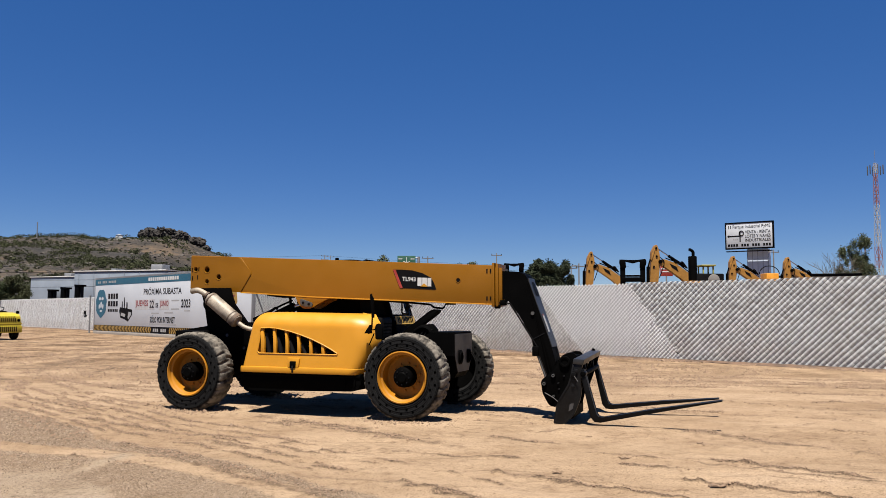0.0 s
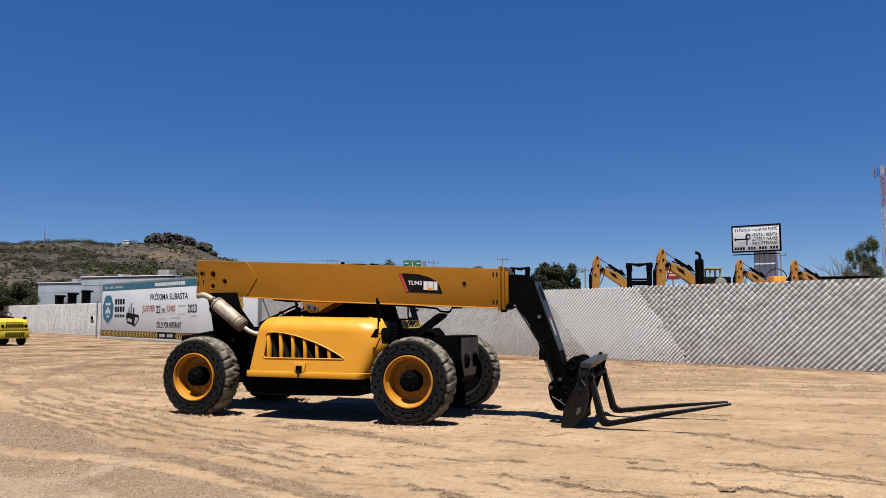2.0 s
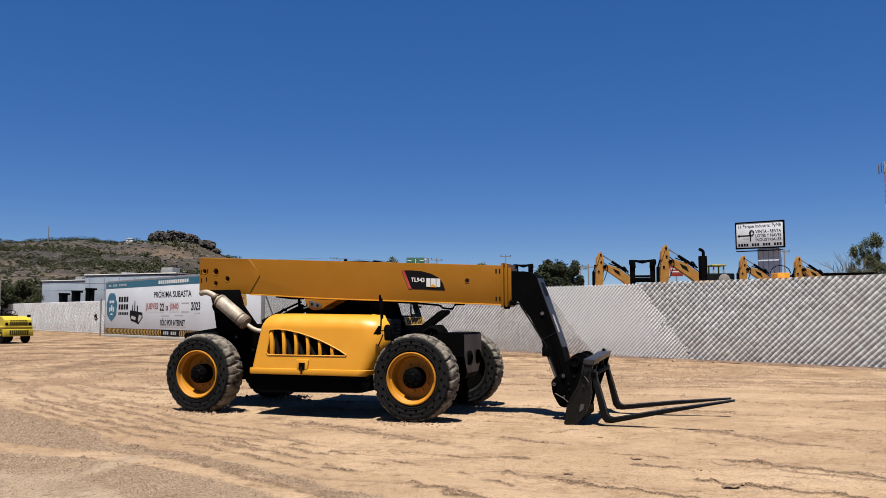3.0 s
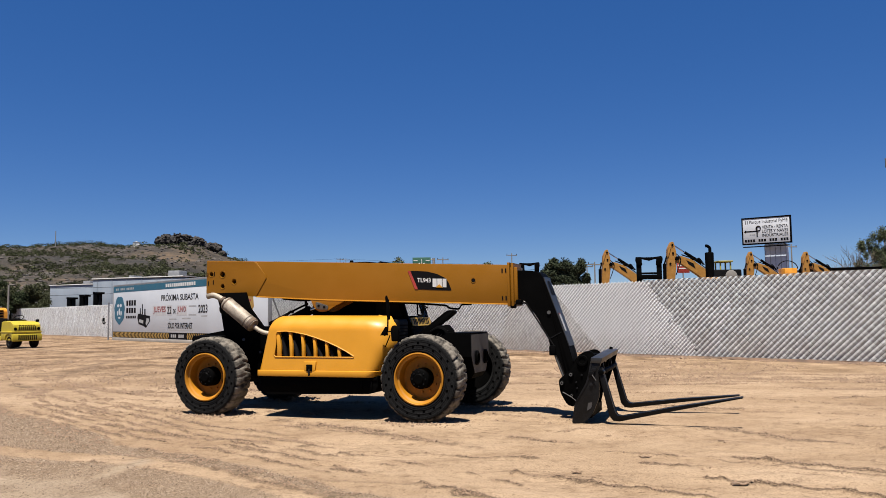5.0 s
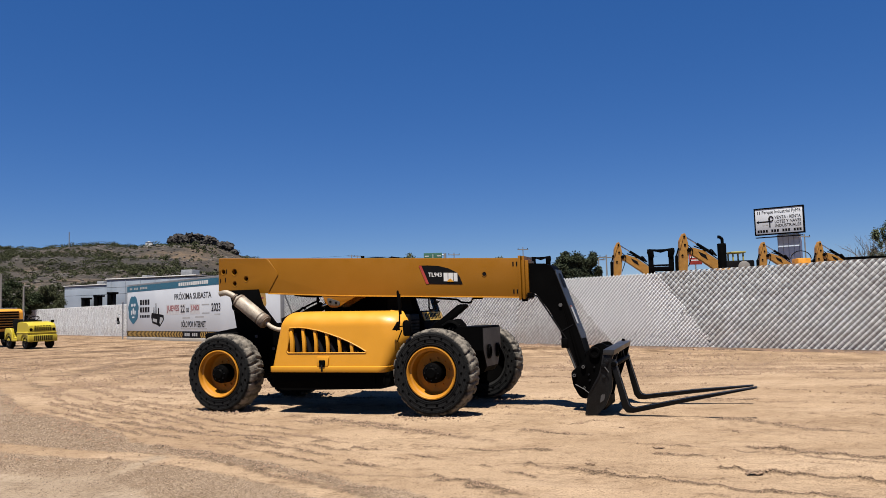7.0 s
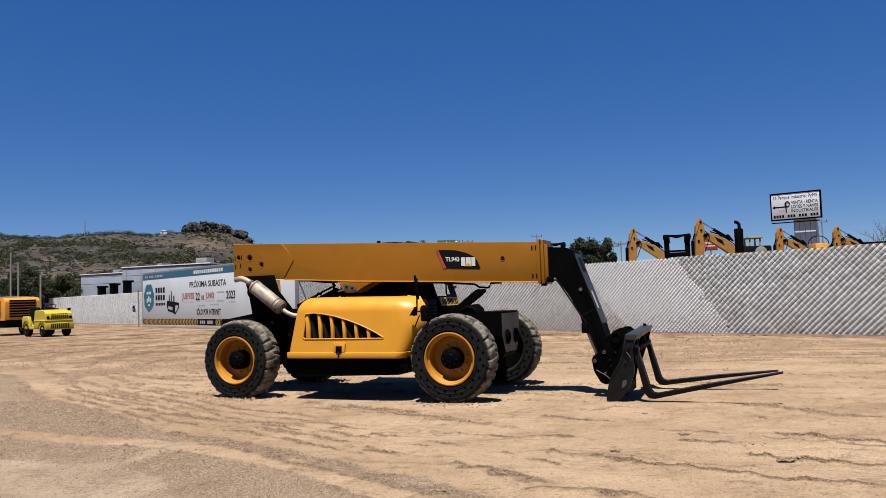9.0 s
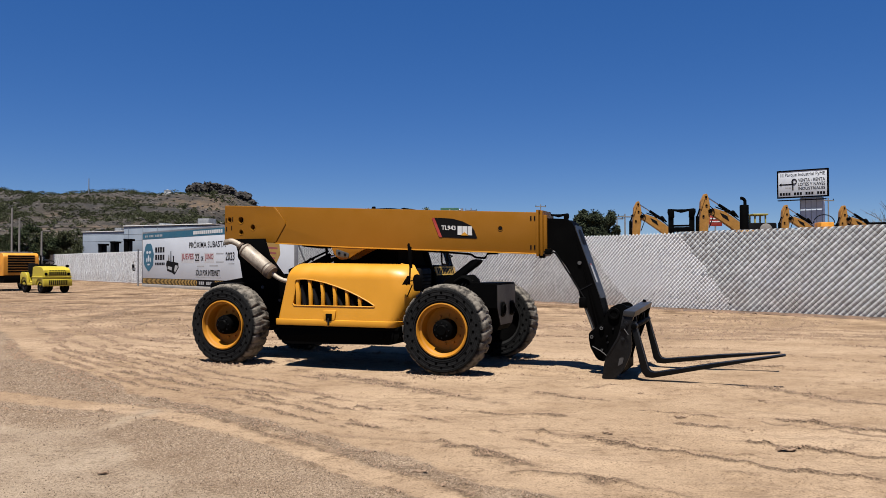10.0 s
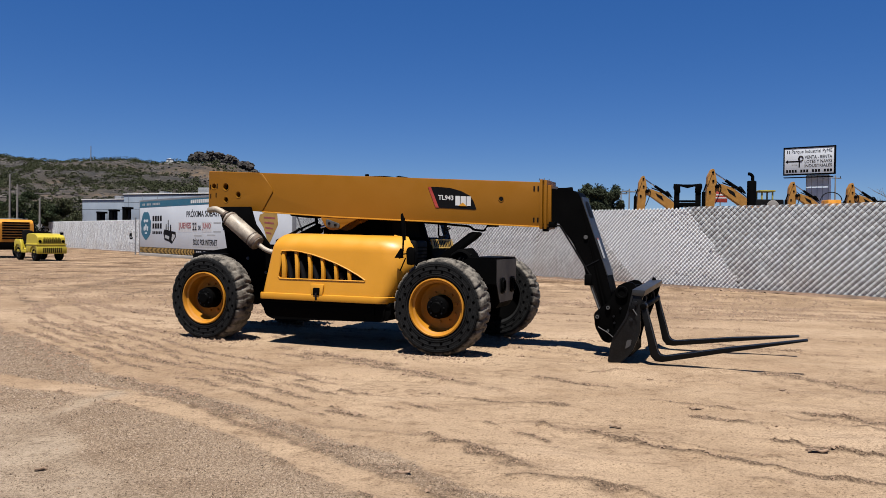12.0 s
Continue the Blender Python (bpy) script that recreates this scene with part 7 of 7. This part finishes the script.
def build_road_sign():
    s = empty("highway_sign", pose(-5.05, 110, 0), "green highway direction sign on a steel pole", "road sign")
    part("panel", box(0, 2.55, 0, 0.08, 7.70, 9.30, 0.02), GREEN, s)
    part("lower_panel", box(0.1, 2.5, 0.02, 0.08, 5.0, 7.60, 0.02), FADED, s)
    for k in range(3):
        part("panel_stripe", box(0.1, 2.5, 0.012, 0.02, 5.4 + 0.75 * k, 5.75 + 0.75 * k, 0), BLUE_GREY, s)
    part("pole", rod((2.98, 0.1, 0), (2.98, 0.1, 9.2), 0.20, seg=14), GALV, s)
    part("arm", rod((2.98, 0.1, 9.0), (0.3, 0.15, 9.0), 0.08, seg=10), GALV, s)
    bm = bmesh.new()
    box(1.25, 1.33, -0.01, 0, 7.9, 9.1, 0, bm)
    pipe([(0.85, -0.005, 8.5), (1.3, -0.005, 8.3), (1.75, -0.005, 8.5)], 0.04, bm, 6)
    for x0, x1, z in ((0.15, 0.7, 8.8), (0.15, 0.6, 8.1), (1.85, 2.4, 8.8), (1.85, 2.3, 8.1)):
        box(x0, x1, -0.01, 0, z, z + 0.12, 0, bm)
    part("sign_bars", bm, WHITE, s)
    part("guy_post", rod((3.6, 0.1, 0), (4.4, 0.1, 0.1), 0.05, seg=6), GALV, s)


build_road_sign()


def build_red_sign():
    s = empty("red_sign", pose(32.0, 110, 0), "small red and white roadside sign", "sign")
    part("panel", box(0, 1.75, 0, 0.1, 6.6, 8.35, 0.02), RED, s)
    part("stripe", box(0.1, 1.65, -0.02, 0, 7.55, 7.75, 0), WHITE, s)
    part("stripe", box(0.1, 1.65, -0.02, 0, 7.15, 7.30, 0), WHITE, s)
    part("post", rod((0.85, 0.1, 0), (0.85, 0.1, 6.7), 0.1, seg=10), GALV, s)


build_red_sign()


def build_lattice_tower():
    tw = empty("radio_mast", pose(80.2, 140, 0, 0, 0, 20) @ Matrix.Diagonal((0.6, 0.6, 0.955, 1.0)), "red and white lattice radio mast with antennas", "radio mast")
    for k in range(15):
        z0, z1 = 2.0 * k, 2.0 * k + 2.0
        w0, w1 = 1.35 - 0.055 * k, 1.35 - 0.055 * (k + 1)
        bm = bmesh.new()
        for i in range(4):
            a, c = radians(45 + 90 * i), radians(135 + 90 * i)
            p, q = (w0 * math.cos(a), w0 * math.sin(a), z0), (w1 * math.cos(a), w1 * math.sin(a), z1)
            p2, q2 = (w0 * math.cos(c), w0 * math.sin(c), z0), (w1 * math.cos(c), w1 * math.sin(c), z1)
            rod(p, q, 0.07, bm, 6)
            rod(p, q2, 0.045, bm, 5)
            rod(p2, q, 0.045, bm, 5)
            rod(q, q2, 0.04, bm, 5)
        part("lattice_bay", bm, FADED_RED if k in (5, 6, 11, 12, 13) else FADED, tw)
    part("spike", rod((0, 0, 30), (0, 0, 32.5), 0.05, seg=8), GALV, tw)
    for i in range(6):
        a = radians(60 * i)
        part("antenna", box(-0.15, 0.15, -0.08, 0.08, 27.8, 29.6, 0.03), DULL_STEEL, tw).matrix_local = pose(2.1 * math.cos(a), 2.1 * math.sin(a), 0, 0, 0, 60 * i)


build_lattice_tower()


def build_pole(x, y, high, arms=1, lamp=False):
    p = empty("utility_pole", pose(x, y, 0, 0, 0, 25), "grey concrete utility pole with crossarms", "utility pole", "utility poles along the road")
    part("shaft", rod((0, 0, 0), (0, 0, high), 0.11, seg=10, r2=0.075), POLE, p)
    for k in range(arms):
        part("crossarm", box(-1.0, 1.0, -0.06, 0.06, high - 0.4 - 0.9 * k, high - 0.28 - 0.9 * k, 0.01), POLE, p)
        for s in (-0.9, 0.0, 0.9):
            part("insulator", rod((s, 0, high - 0.28 - 0.9 * k), (s, 0, high - 0.08 - 0.9 * k), 0.05, seg=8), BLACK, p)
    if lamp:
        part("lamp", box(0, 1.2, -0.08, 0.08, high - 0.1, high + 0.02, 0.02), GALV, p)


for spot in ((17.7, 95, 7.4, 1), (19.4, 110, 8.0, 1), (10.5, 130, 11.2, 1), (6.5, 130, 9.6, 1), (45.9, 105, 10.0, 1), (55.6, 100, 11.2, 1, True), (-44.03, 73, 6.87, 0), (-43.30, 73, 5.89, 0), (-41.14, 73, 4.63, 0), (-28.4, 205, 16.2, 2), (-26.9, 205, 16.0, 1), (-0.9, 125, 10.3, 1), (48.0, 140, 8.5, 1)):
    build_pole(*spot)


def build_wires():
    bm = bmesh.new()
    for k, (a, c) in enumerate((((-90, 78, 6.6), (-20, 92, 6.4)), ((-90, 78, 5.6), (-20, 92, 5.6)), ((-90, 78, 4.7), (-20, 92, 4.9)), ((-28.4, 205, 16.0), (60, 240, 15.5)), ((-28.4, 205, 16.0), (-160, 200, 15.0)), ((17.7, 95, 7.2), (-20, 120, 8.0)), ((17.7, 95, 6.9), (-20, 120, 7.2)))):
        p, q = Vector(a), Vector(c)
        pts = [p.lerp(q, s / 12) - Vector((0, 0, 0.9 * (1 - (s / 6 - 1) ** 2))) for s in range(13)]
        pipe(pts, 0.018, bm, 4)
    tagged(part("power_lines", bm, RUBBER_BLACK), "thin black overhead power lines", "power line", kind="stuff")


build_wires()


# ---- buildings and black frames on the left ----
def build_warehouse():
    w = empty("warehouse", pose(-50.5, 99, 0, 0, 0, -10), "pale grey metal-clad warehouse with a low roof", "building")
    part("wall", box(0, 8, 0, 14, -0.1, 5.6, 0.05), CLADDING, w)
    part("wall", box(7.0, 19, -1.5, 14, -0.1, 6.2, 0.05), CLADDING, w)
    part("roof", prism([(6.9, 6.18), (6.9, 6.30), (19.1, 6.42), (19.1, 6.30)], -1.6, 14.4, 0.02), WHITE, w)
    part("roof", prism([(-0.1, 5.58), (-0.1, 5.66), (7.0, 5.76), (7.0, 5.65)], -0.1, 14.4, 0.02), WHITE, w)
    for k in range(6):
        part("wall_rib", box(7.6 + 2.0 * k, 7.66 + 2.0 * k, -1.54, -1.5, 0, 6.18, 0), CLADDING, w)
    for x, z, s in ((2.5, 5.75, 0.7), (4.6, 5.8, 0.6), (9.0, 6.45, 0.5), (14.5, 6.5, 1.1)):
        part("roof_unit", box(x, x + s * 1.4, 3, 5, z, z + 0.75 * s, 0.05), GALV, w)
    part("downpipe", rod((15.2, -1.65, 0), (15.2, -1.65, 5.6), 0.06, seg=8), GREY_BLACK, w)
    part("blind_window", box(3.5, 5.0, -0.04, 0.02, 3.0, 4.2, 0.01), BLUE_GREY, w)
    s = empty("roof_cluster", pose(-33.5, 104, 0, 0, 0, -10), "row of pale rooftop units and sheds behind the banner", "building")
    part("shed", box(0, 9, 0, 8, -0.1, 5.9, 0.05), CLADDING, s)
    part("shed_roof", prism([(-0.2, 5.85), (0.1, 6.05), (9.1, 6.25), (9.2, 6.05)], -0.3, 8.3, 0.02), WHITE, s)
    for x in (0.4, 2.2, 3.4):
        part("roof_unit", box(x, x + 1.1, 1.0, 2.4, 5.95, 6.7, 0.05), GALV, s)


build_warehouse()


def build_black_frame(x, y, high):
    m = empty("black_mast", pose(x, y, 0, 0, 0, -40), "black steel mast section standing behind the fence", "mast", "black masts behind the fence")
    part("column", box(-0.34, 0.34, -0.25, 0.25, 0, high, 0.03), BLACK, m)
    part("head", prism([(-0.36, high - 0.02), (-0.36, high + 0.14), (0.72, high + 0.10), (0.72, high - 0.06)], -0.28, 0.28, 0.02), BLACK, m)
    part("rail", box(0.40, 0.46, -0.1, 0.1, 0.0, high - 0.1, 0.01), GREY_BLACK, m)


for spot in ((-33.6, 69.6, 3.2), (-32.2, 69.0, 3.38), (-30.8, 68.6, 3.6)):
    build_black_frame(*spot)


# ---- trees ----
def build_tree(x, y, lobes, trunk_high, leaf, size, count, seed, label, trunk_r=0.16):
    rng = np.random.default_rng(seed)
    tree = empty("tree", pose(x, y, 0), label, "tree", "trees beyond the fence")
    bm = pipe([(0, 0, -0.2), (0.06, 0.02, trunk_high * 0.5), (0.0, 0.0, trunk_high)], trunk_r, None, 9, (1.2, 0.9, 0.65))
    for lx, ly, lz, rx, ry, rz in lobes:
        pipe([(0, 0, trunk_high * 0.75), (lx * 0.5, ly * 0.5, (trunk_high + lz) / 2), (lx, ly, lz)], trunk_r * 0.45, bm, 6, (1, 0.7, 0.25))
    part("trunk", bm, BARK, tree)
    small = []
    for lx, ly, lz, rx, ry, rz in lobes:
        for k in range(9):
            d = rng.normal(size=3)
            d /= np.linalg.norm(d)
            s = rng.uniform(0.28, 0.5)
            small.append((lx + d[0] * rx * 0.72, ly + d[1] * ry * 0.72, lz + d[2] * rz * 0.72, rx * s, ry * s, rz * s))
    pts = crown_points(small, max(20, count // len(small)), rng, 0.3)
    v, f = leaves(pts, size, rng)
    raw("crown", v, f, leaf, tree)


def build_bare_tree(x, y, high, seed):
    rng = random.Random(seed)
    tree = empty("bare_tree", pose(x, y, 0), "leafless tree with thin grey branches", "tree")
    bm = bmesh.new()

    def grow(p, way, length, r, depth):
        q = p + way * length
        mid = p.lerp(q, 0.5) + Vector((rng.uniform(-1, 1), rng.uniform(-1, 1), 0)) * length * 0.06
        pipe([p, mid, q], r, bm, 5, (1, 0.85, 0.65))
        if depth:
            for _ in range(3):
                w = (way + Vector((rng.uniform(-0.8, 0.8), rng.uniform(-0.8, 0.8), rng.uniform(-0.1, 0.45)))).normalized()
                grow(p.lerp(q, rng.uniform(0.55, 1.0)), w, length * rng.uniform(0.55, 0.8), r * 0.6, depth - 1)
    for k in range(4):
        grow(Vector((0, 0, 0)), Vector((rng.uniform(-0.5, 0.5), rng.uniform(-0.5, 0.5), 1)).normalized(), high * 0.42, 0.09, 4)
    part("crown", bm, BARK, tree)


build_tree(13.3, 90, [(0.0, 0, 5.0, 2.3, 1.8, 2.1), (0.1, 0, 3.4, 2.2, 1.7, 1.7), (-1.4, 0, 5.6, 1.4, 1.4, 1.5), (0.4, 0.3, 6.5, 1.8, 1.5, 1.5), (1.7, 0, 5.6, 1.3, 1.3, 1.8), (-0.7, 0.2, 6.4, 1.5, 1.4, 1.4), (-2.0, 0, 4.8, 1.1, 1.2, 1.4), (-0.4, 0, 4.4, 2.2, 1.6, 1.5), (1.0, 0, 3.6, 1.8, 1.5, 1.4)], 3.4, LEAF_ROUND, 0.11, 120000, 1, "dense round green tree beyond the fence", 0.22)
for i, (x, y, h, w) in enumerate(((-2.1, 118, 7.0, 1.3), (-0.4, 120, 7.7, 1.4), (1.2, 121, 7.4, 1.2), (2.6, 119, 8.4, 1.2), (4.0, 120, 8.8, 1.3), (6.2, 120, 9.2, 1.5), (7.9, 124, 7.2, 0.9), (9.6, 122, 6.8, 1.0), (-4.2, 122, 9.9, 1.7), (-7.4, 122, 10.2, 1.9))):
    build_tree(x, y, [(0, 0, h - 1.2, w * 0.8, w * 0.8, 1.3), (-0.5 * w, 0.2, h - 2.6, w * 0.8, w * 0.8, 1.4), (0.5 * w, -0.1, h - 2.9, w * 0.85, w * 0.8, 1.5), (0, 0, h - 4.4, w, w, 1.5)], h * 0.55, LEAF_GREY, 0.12, 3600, 30 + i, "grey-green eucalyptus tree beside the road", 0.14)
build_tree(48.0, 90, [(0, 0, 7.6, 1.1, 1.1, 1.9), (-0.3, 0, 5.6, 1.3, 1.2, 1.7), (0.2, 0, 3.8, 1.4, 1.3, 1.5)], 4.5, LEAF_GREY, 0.085, 9000, 60, "grey-green roadside tree with an upright crown", 0.15)
build_tree(50.2, 91, [(0, 0, 8.9, 1.2, 1.2, 2.0), (-0.5, 0, 7.0, 1.4, 1.3, 1.9), (0.5, 0, 5.4, 1.5, 1.3, 2.0), (0.2, 0, 3.6, 1.7, 1.4, 1.5)], 5.0, LEAF_GREY, 0.085, 14000, 61, "tall grey-green roadside tree with loose foliage", 0.18)
build_bare_tree(46.0, 89, 8.0, 5)
build_bare_tree(47.2, 92, 7.2, 8)
for i, (x, y, h, w) in enumerate(((-47.6, 76, 4.6, 2.6), (-44.6, 76.5, 5.5, 2.7), (-41.8, 77, 5.2, 2.3), (-51.5, 77, 4.6, 2.6), (-55.5, 78, 4.4, 2.6), (-60.0, 80, 4.6, 2.8))):
    build_tree(x, y, [(0, 0, h - 1.2, w * 0.7, w * 0.7, 1.2), (-w * 0.6, 0.2, h - 2.1, w * 0.65, w * 0.6, 1.2), (w * 0.6, -0.2, h - 2.2, w * 0.7, w * 0.6, 1.2), (0, 0, h - 3.2, w, w * 0.8, 1.3)], h * 0.4, LEAF if i % 2 else LEAF_DRY, 0.085, 16000, 80 + i, "dark green bushy tree at the foot of the hill", 0.16)


# ---- hill ----
def hill_height(x, y):
    crest = np.interp(x, [-620, -420, -300, -256, -225, -208, -185, -165, -152, -128, -118, -106, -85, -60, -30], [20, 36, 41, 41.5, 38.2, 39.2, 39.6, 37.6, 38.5, 37.0, 33.0, 28.0, 19.0, 8.0, -3.0])
    back = np.interp(y, [180, 215, 260, 330, 395, 412, 470, 640], [-0.06, 0.05, 0.30, 0.66, 0.96, 1.0, 0.93, 0.2])
    n = (fbm(x * 0.02, y * 0.02, 5, 13) - 0.5) * 9 * np.clip(back * 1.6, 0, 1) * np.interp(y, [370, 408], [1, 0.25])
    terrace = 1.6 * np.sin(crest * back * 0.75 + 2 * fbm(x * 0.01, y * 0.01, 2, 3)) * np.interp(y, [370, 405], [1, 0])
    return crest * back + n + terrace * np.clip(back, 0, 1)


def build_hill():
    xs, ys = np.arange(-620, -20, 3.2), np.concatenate([np.arange(180, 420, 3.0), np.arange(420, 650, 14)])
    gx, gy = np.meshgrid(xs, ys)
    v = np.stack([gx, gy, hill_height(gx, gy)], -1).reshape(-1, 3)
    nx, ny = len(xs), len(ys)
    i = (np.arange(ny - 1)[:, None] * nx + np.arange(nx - 1)).ravel()
    tagged(raw("hillside", v.tolist(), np.stack([i, i + 1, i + nx + 1, i + nx], 1).tolist(), HILL, smooth=True), "dry brown hillside dotted with scrub and rock", "hill", kind="structure")
    rng = np.random.default_rng(12)
    pts = []
    while len(pts) < 5200:
        x, y = rng.uniform(-330, -60), rng.uniform(225, 414)
        g = float(fbm(np.array([x * 0.030]), np.array([y * 0.060]), 4, 17)[0])
        crest, band = y > 400, 285 < y < 345 and x > -205
        rocky, grassy = x < -205 and y < 385, 345 <= y <= 398 and x > -205
        need = 0.40 if crest else 0.44 if band else 0.60 if rocky else 0.62 if grassy else 0.52
        if g > need or rng.uniform() < (0.10 if rocky or grassy else 0.16):
            big = rng.uniform()
            r = rng.uniform(0.4, 0.9) if big < (0.25 if crest or band else 0.6) else rng.uniform(0.8, 1.7) if big < 0.75 else rng.uniform(1.6, 3.2) if crest or band else rng.uniform(0.8, 1.4)
            pts.append((x, y, float(hill_height(np.array([x]), np.array([y]))[0]), r))
    pts.append((-156.8, 402.0, float(hill_height(np.array([-156.8]), np.array([402.0]))[0]) + 1.0, 2.3))
    balls = []
    for x, y, z, r in pts:
        q = rng.normal(size=(int(14 + 34 * r), 3))
        q = q / np.linalg.norm(q, axis=1)[:, None] * rng.uniform(0.35, 1.0, (len(q), 1)) ** 0.6
        balls.append(np.array([x, y, z + r * 0.25]) + q * np.array([r, r, r * 0.62]))
    c = np.concatenate(balls)
    v, f = leaves(c, 0.30, rng)
    tagged(raw("hill_scrub", v, f, LEAF_DRY), "olive green scrub bushes over the hillside", "shrubs", kind="stuff")
    # boulders on the slope
    verts, faces = [], []
    ico = bmesh.new()
    bmesh.ops.create_icosphere(ico, subdivisions=1, radius=1)
    iv, jf = np.array([w.co[:] for w in ico.verts]), [tuple(q.index for q in fc.verts) for fc in ico.faces]
    ico.free()
    for _ in range(2600):
        x, y = rng.uniform(-325, -95), rng.uniform(250, 405)
        z = float(hill_height(np.array([x]), np.array([y]))[0])
        s = rng.uniform(0.3, 1.0)
        n = len(verts)
        verts += (iv * rng.uniform(0.6, 1.3, iv.shape) * s * np.array([1.2, 1, 0.8]) + [x, y, z]).tolist()
        faces += [tuple(a + n for a in q) for q in jf]
    tagged(raw("hill_boulders", verts, faces, BOULDER), "pale grey boulders strewn over the slope", "boulders", kind="stuff")


build_hill()


def build_outcrop():
    bm = bmesh.new()
    rng = random.Random(6)
    top = lambda x: float(np.interp(x, [-153, -151, -147, -140, -133, -128, -124, -121, -116], [40.0, 43.6, 44.8, 44.3, 43.2, 41.5, 38.9, 39.2, 33.5]))
    for k in range(150):
        x = rng.uniform(-151.5, -117)
        large = k < 60
        size = [rng.uniform(1.8, 3.4), rng.uniform(1.5, 2.6), rng.uniform(1.6, 3.0)] if large else [rng.uniform(0.5, 1.4), rng.uniform(0.5, 1.2), rng.uniform(0.5, 1.3)]
        z = top(x) - (size[2] * 0.8 if large else 0.5) - (6.0 if large else 7.5) * rng.random() ** 1.5
        m = Matrix.LocRotScale((x, 408 + rng.uniform(-3, 3) - (0 if large else 1.5), z), Euler([rng.uniform(-0.25, 0.25), rng.uniform(-0.25, 0.25), rng.uniform(0, 3)]), size)
        bmesh.ops.create_icosphere(bm, subdivisions=3 if large else 2, radius=1, matrix=m)
    for v in bm.verts:
        p = v.co.copy()
        for f, s in ((0.35, 0.9), (0.9, 0.8), (2.2, 0.5), (4.5, 0.22)):
            v.co += Vector((noise.noise(p * f), noise.noise(p * f + Vector((9, 3, 1))), 0.7 * noise.noise(p * f + Vector((1, 7, 5))))) * s
    ob = part("rock_outcrop", bm, ROCK, None, "", 0.2)
    tagged(ob, "dark jagged rock outcrop crowning the hill", "rock")


build_outcrop()


def build_hill_house():
    h = empty("hilltop_house", pose(-163.0, 403, 38.6, 0, 0, 15), "small white house on the hill crest", "house")
    part("wall", box(0, 3.4, 0, 3.4, -2, 1.5, 0.05), WHITE, h)
    part("roof", prism([(-0.15, 1.46), (1.7, 1.95), (3.55, 1.46)], -0.2, 3.6, 0.03), WHITE, h)
    part("window", box(0.9, 1.7, -0.04, 0.02, 0.3, 1.0, 0.02), BLUE_GREY, h)
    m = empty("radio_pole", pose(-192.5, 382, 30, 0, 0, 0), "thin grey antenna pole on the hillside", "antenna")
    part("shaft", rod((0, 0, 0), (0, 0, 14.2), 0.30, seg=8, r2=0.2), GALV, m)


build_hill_house()
build_fence()
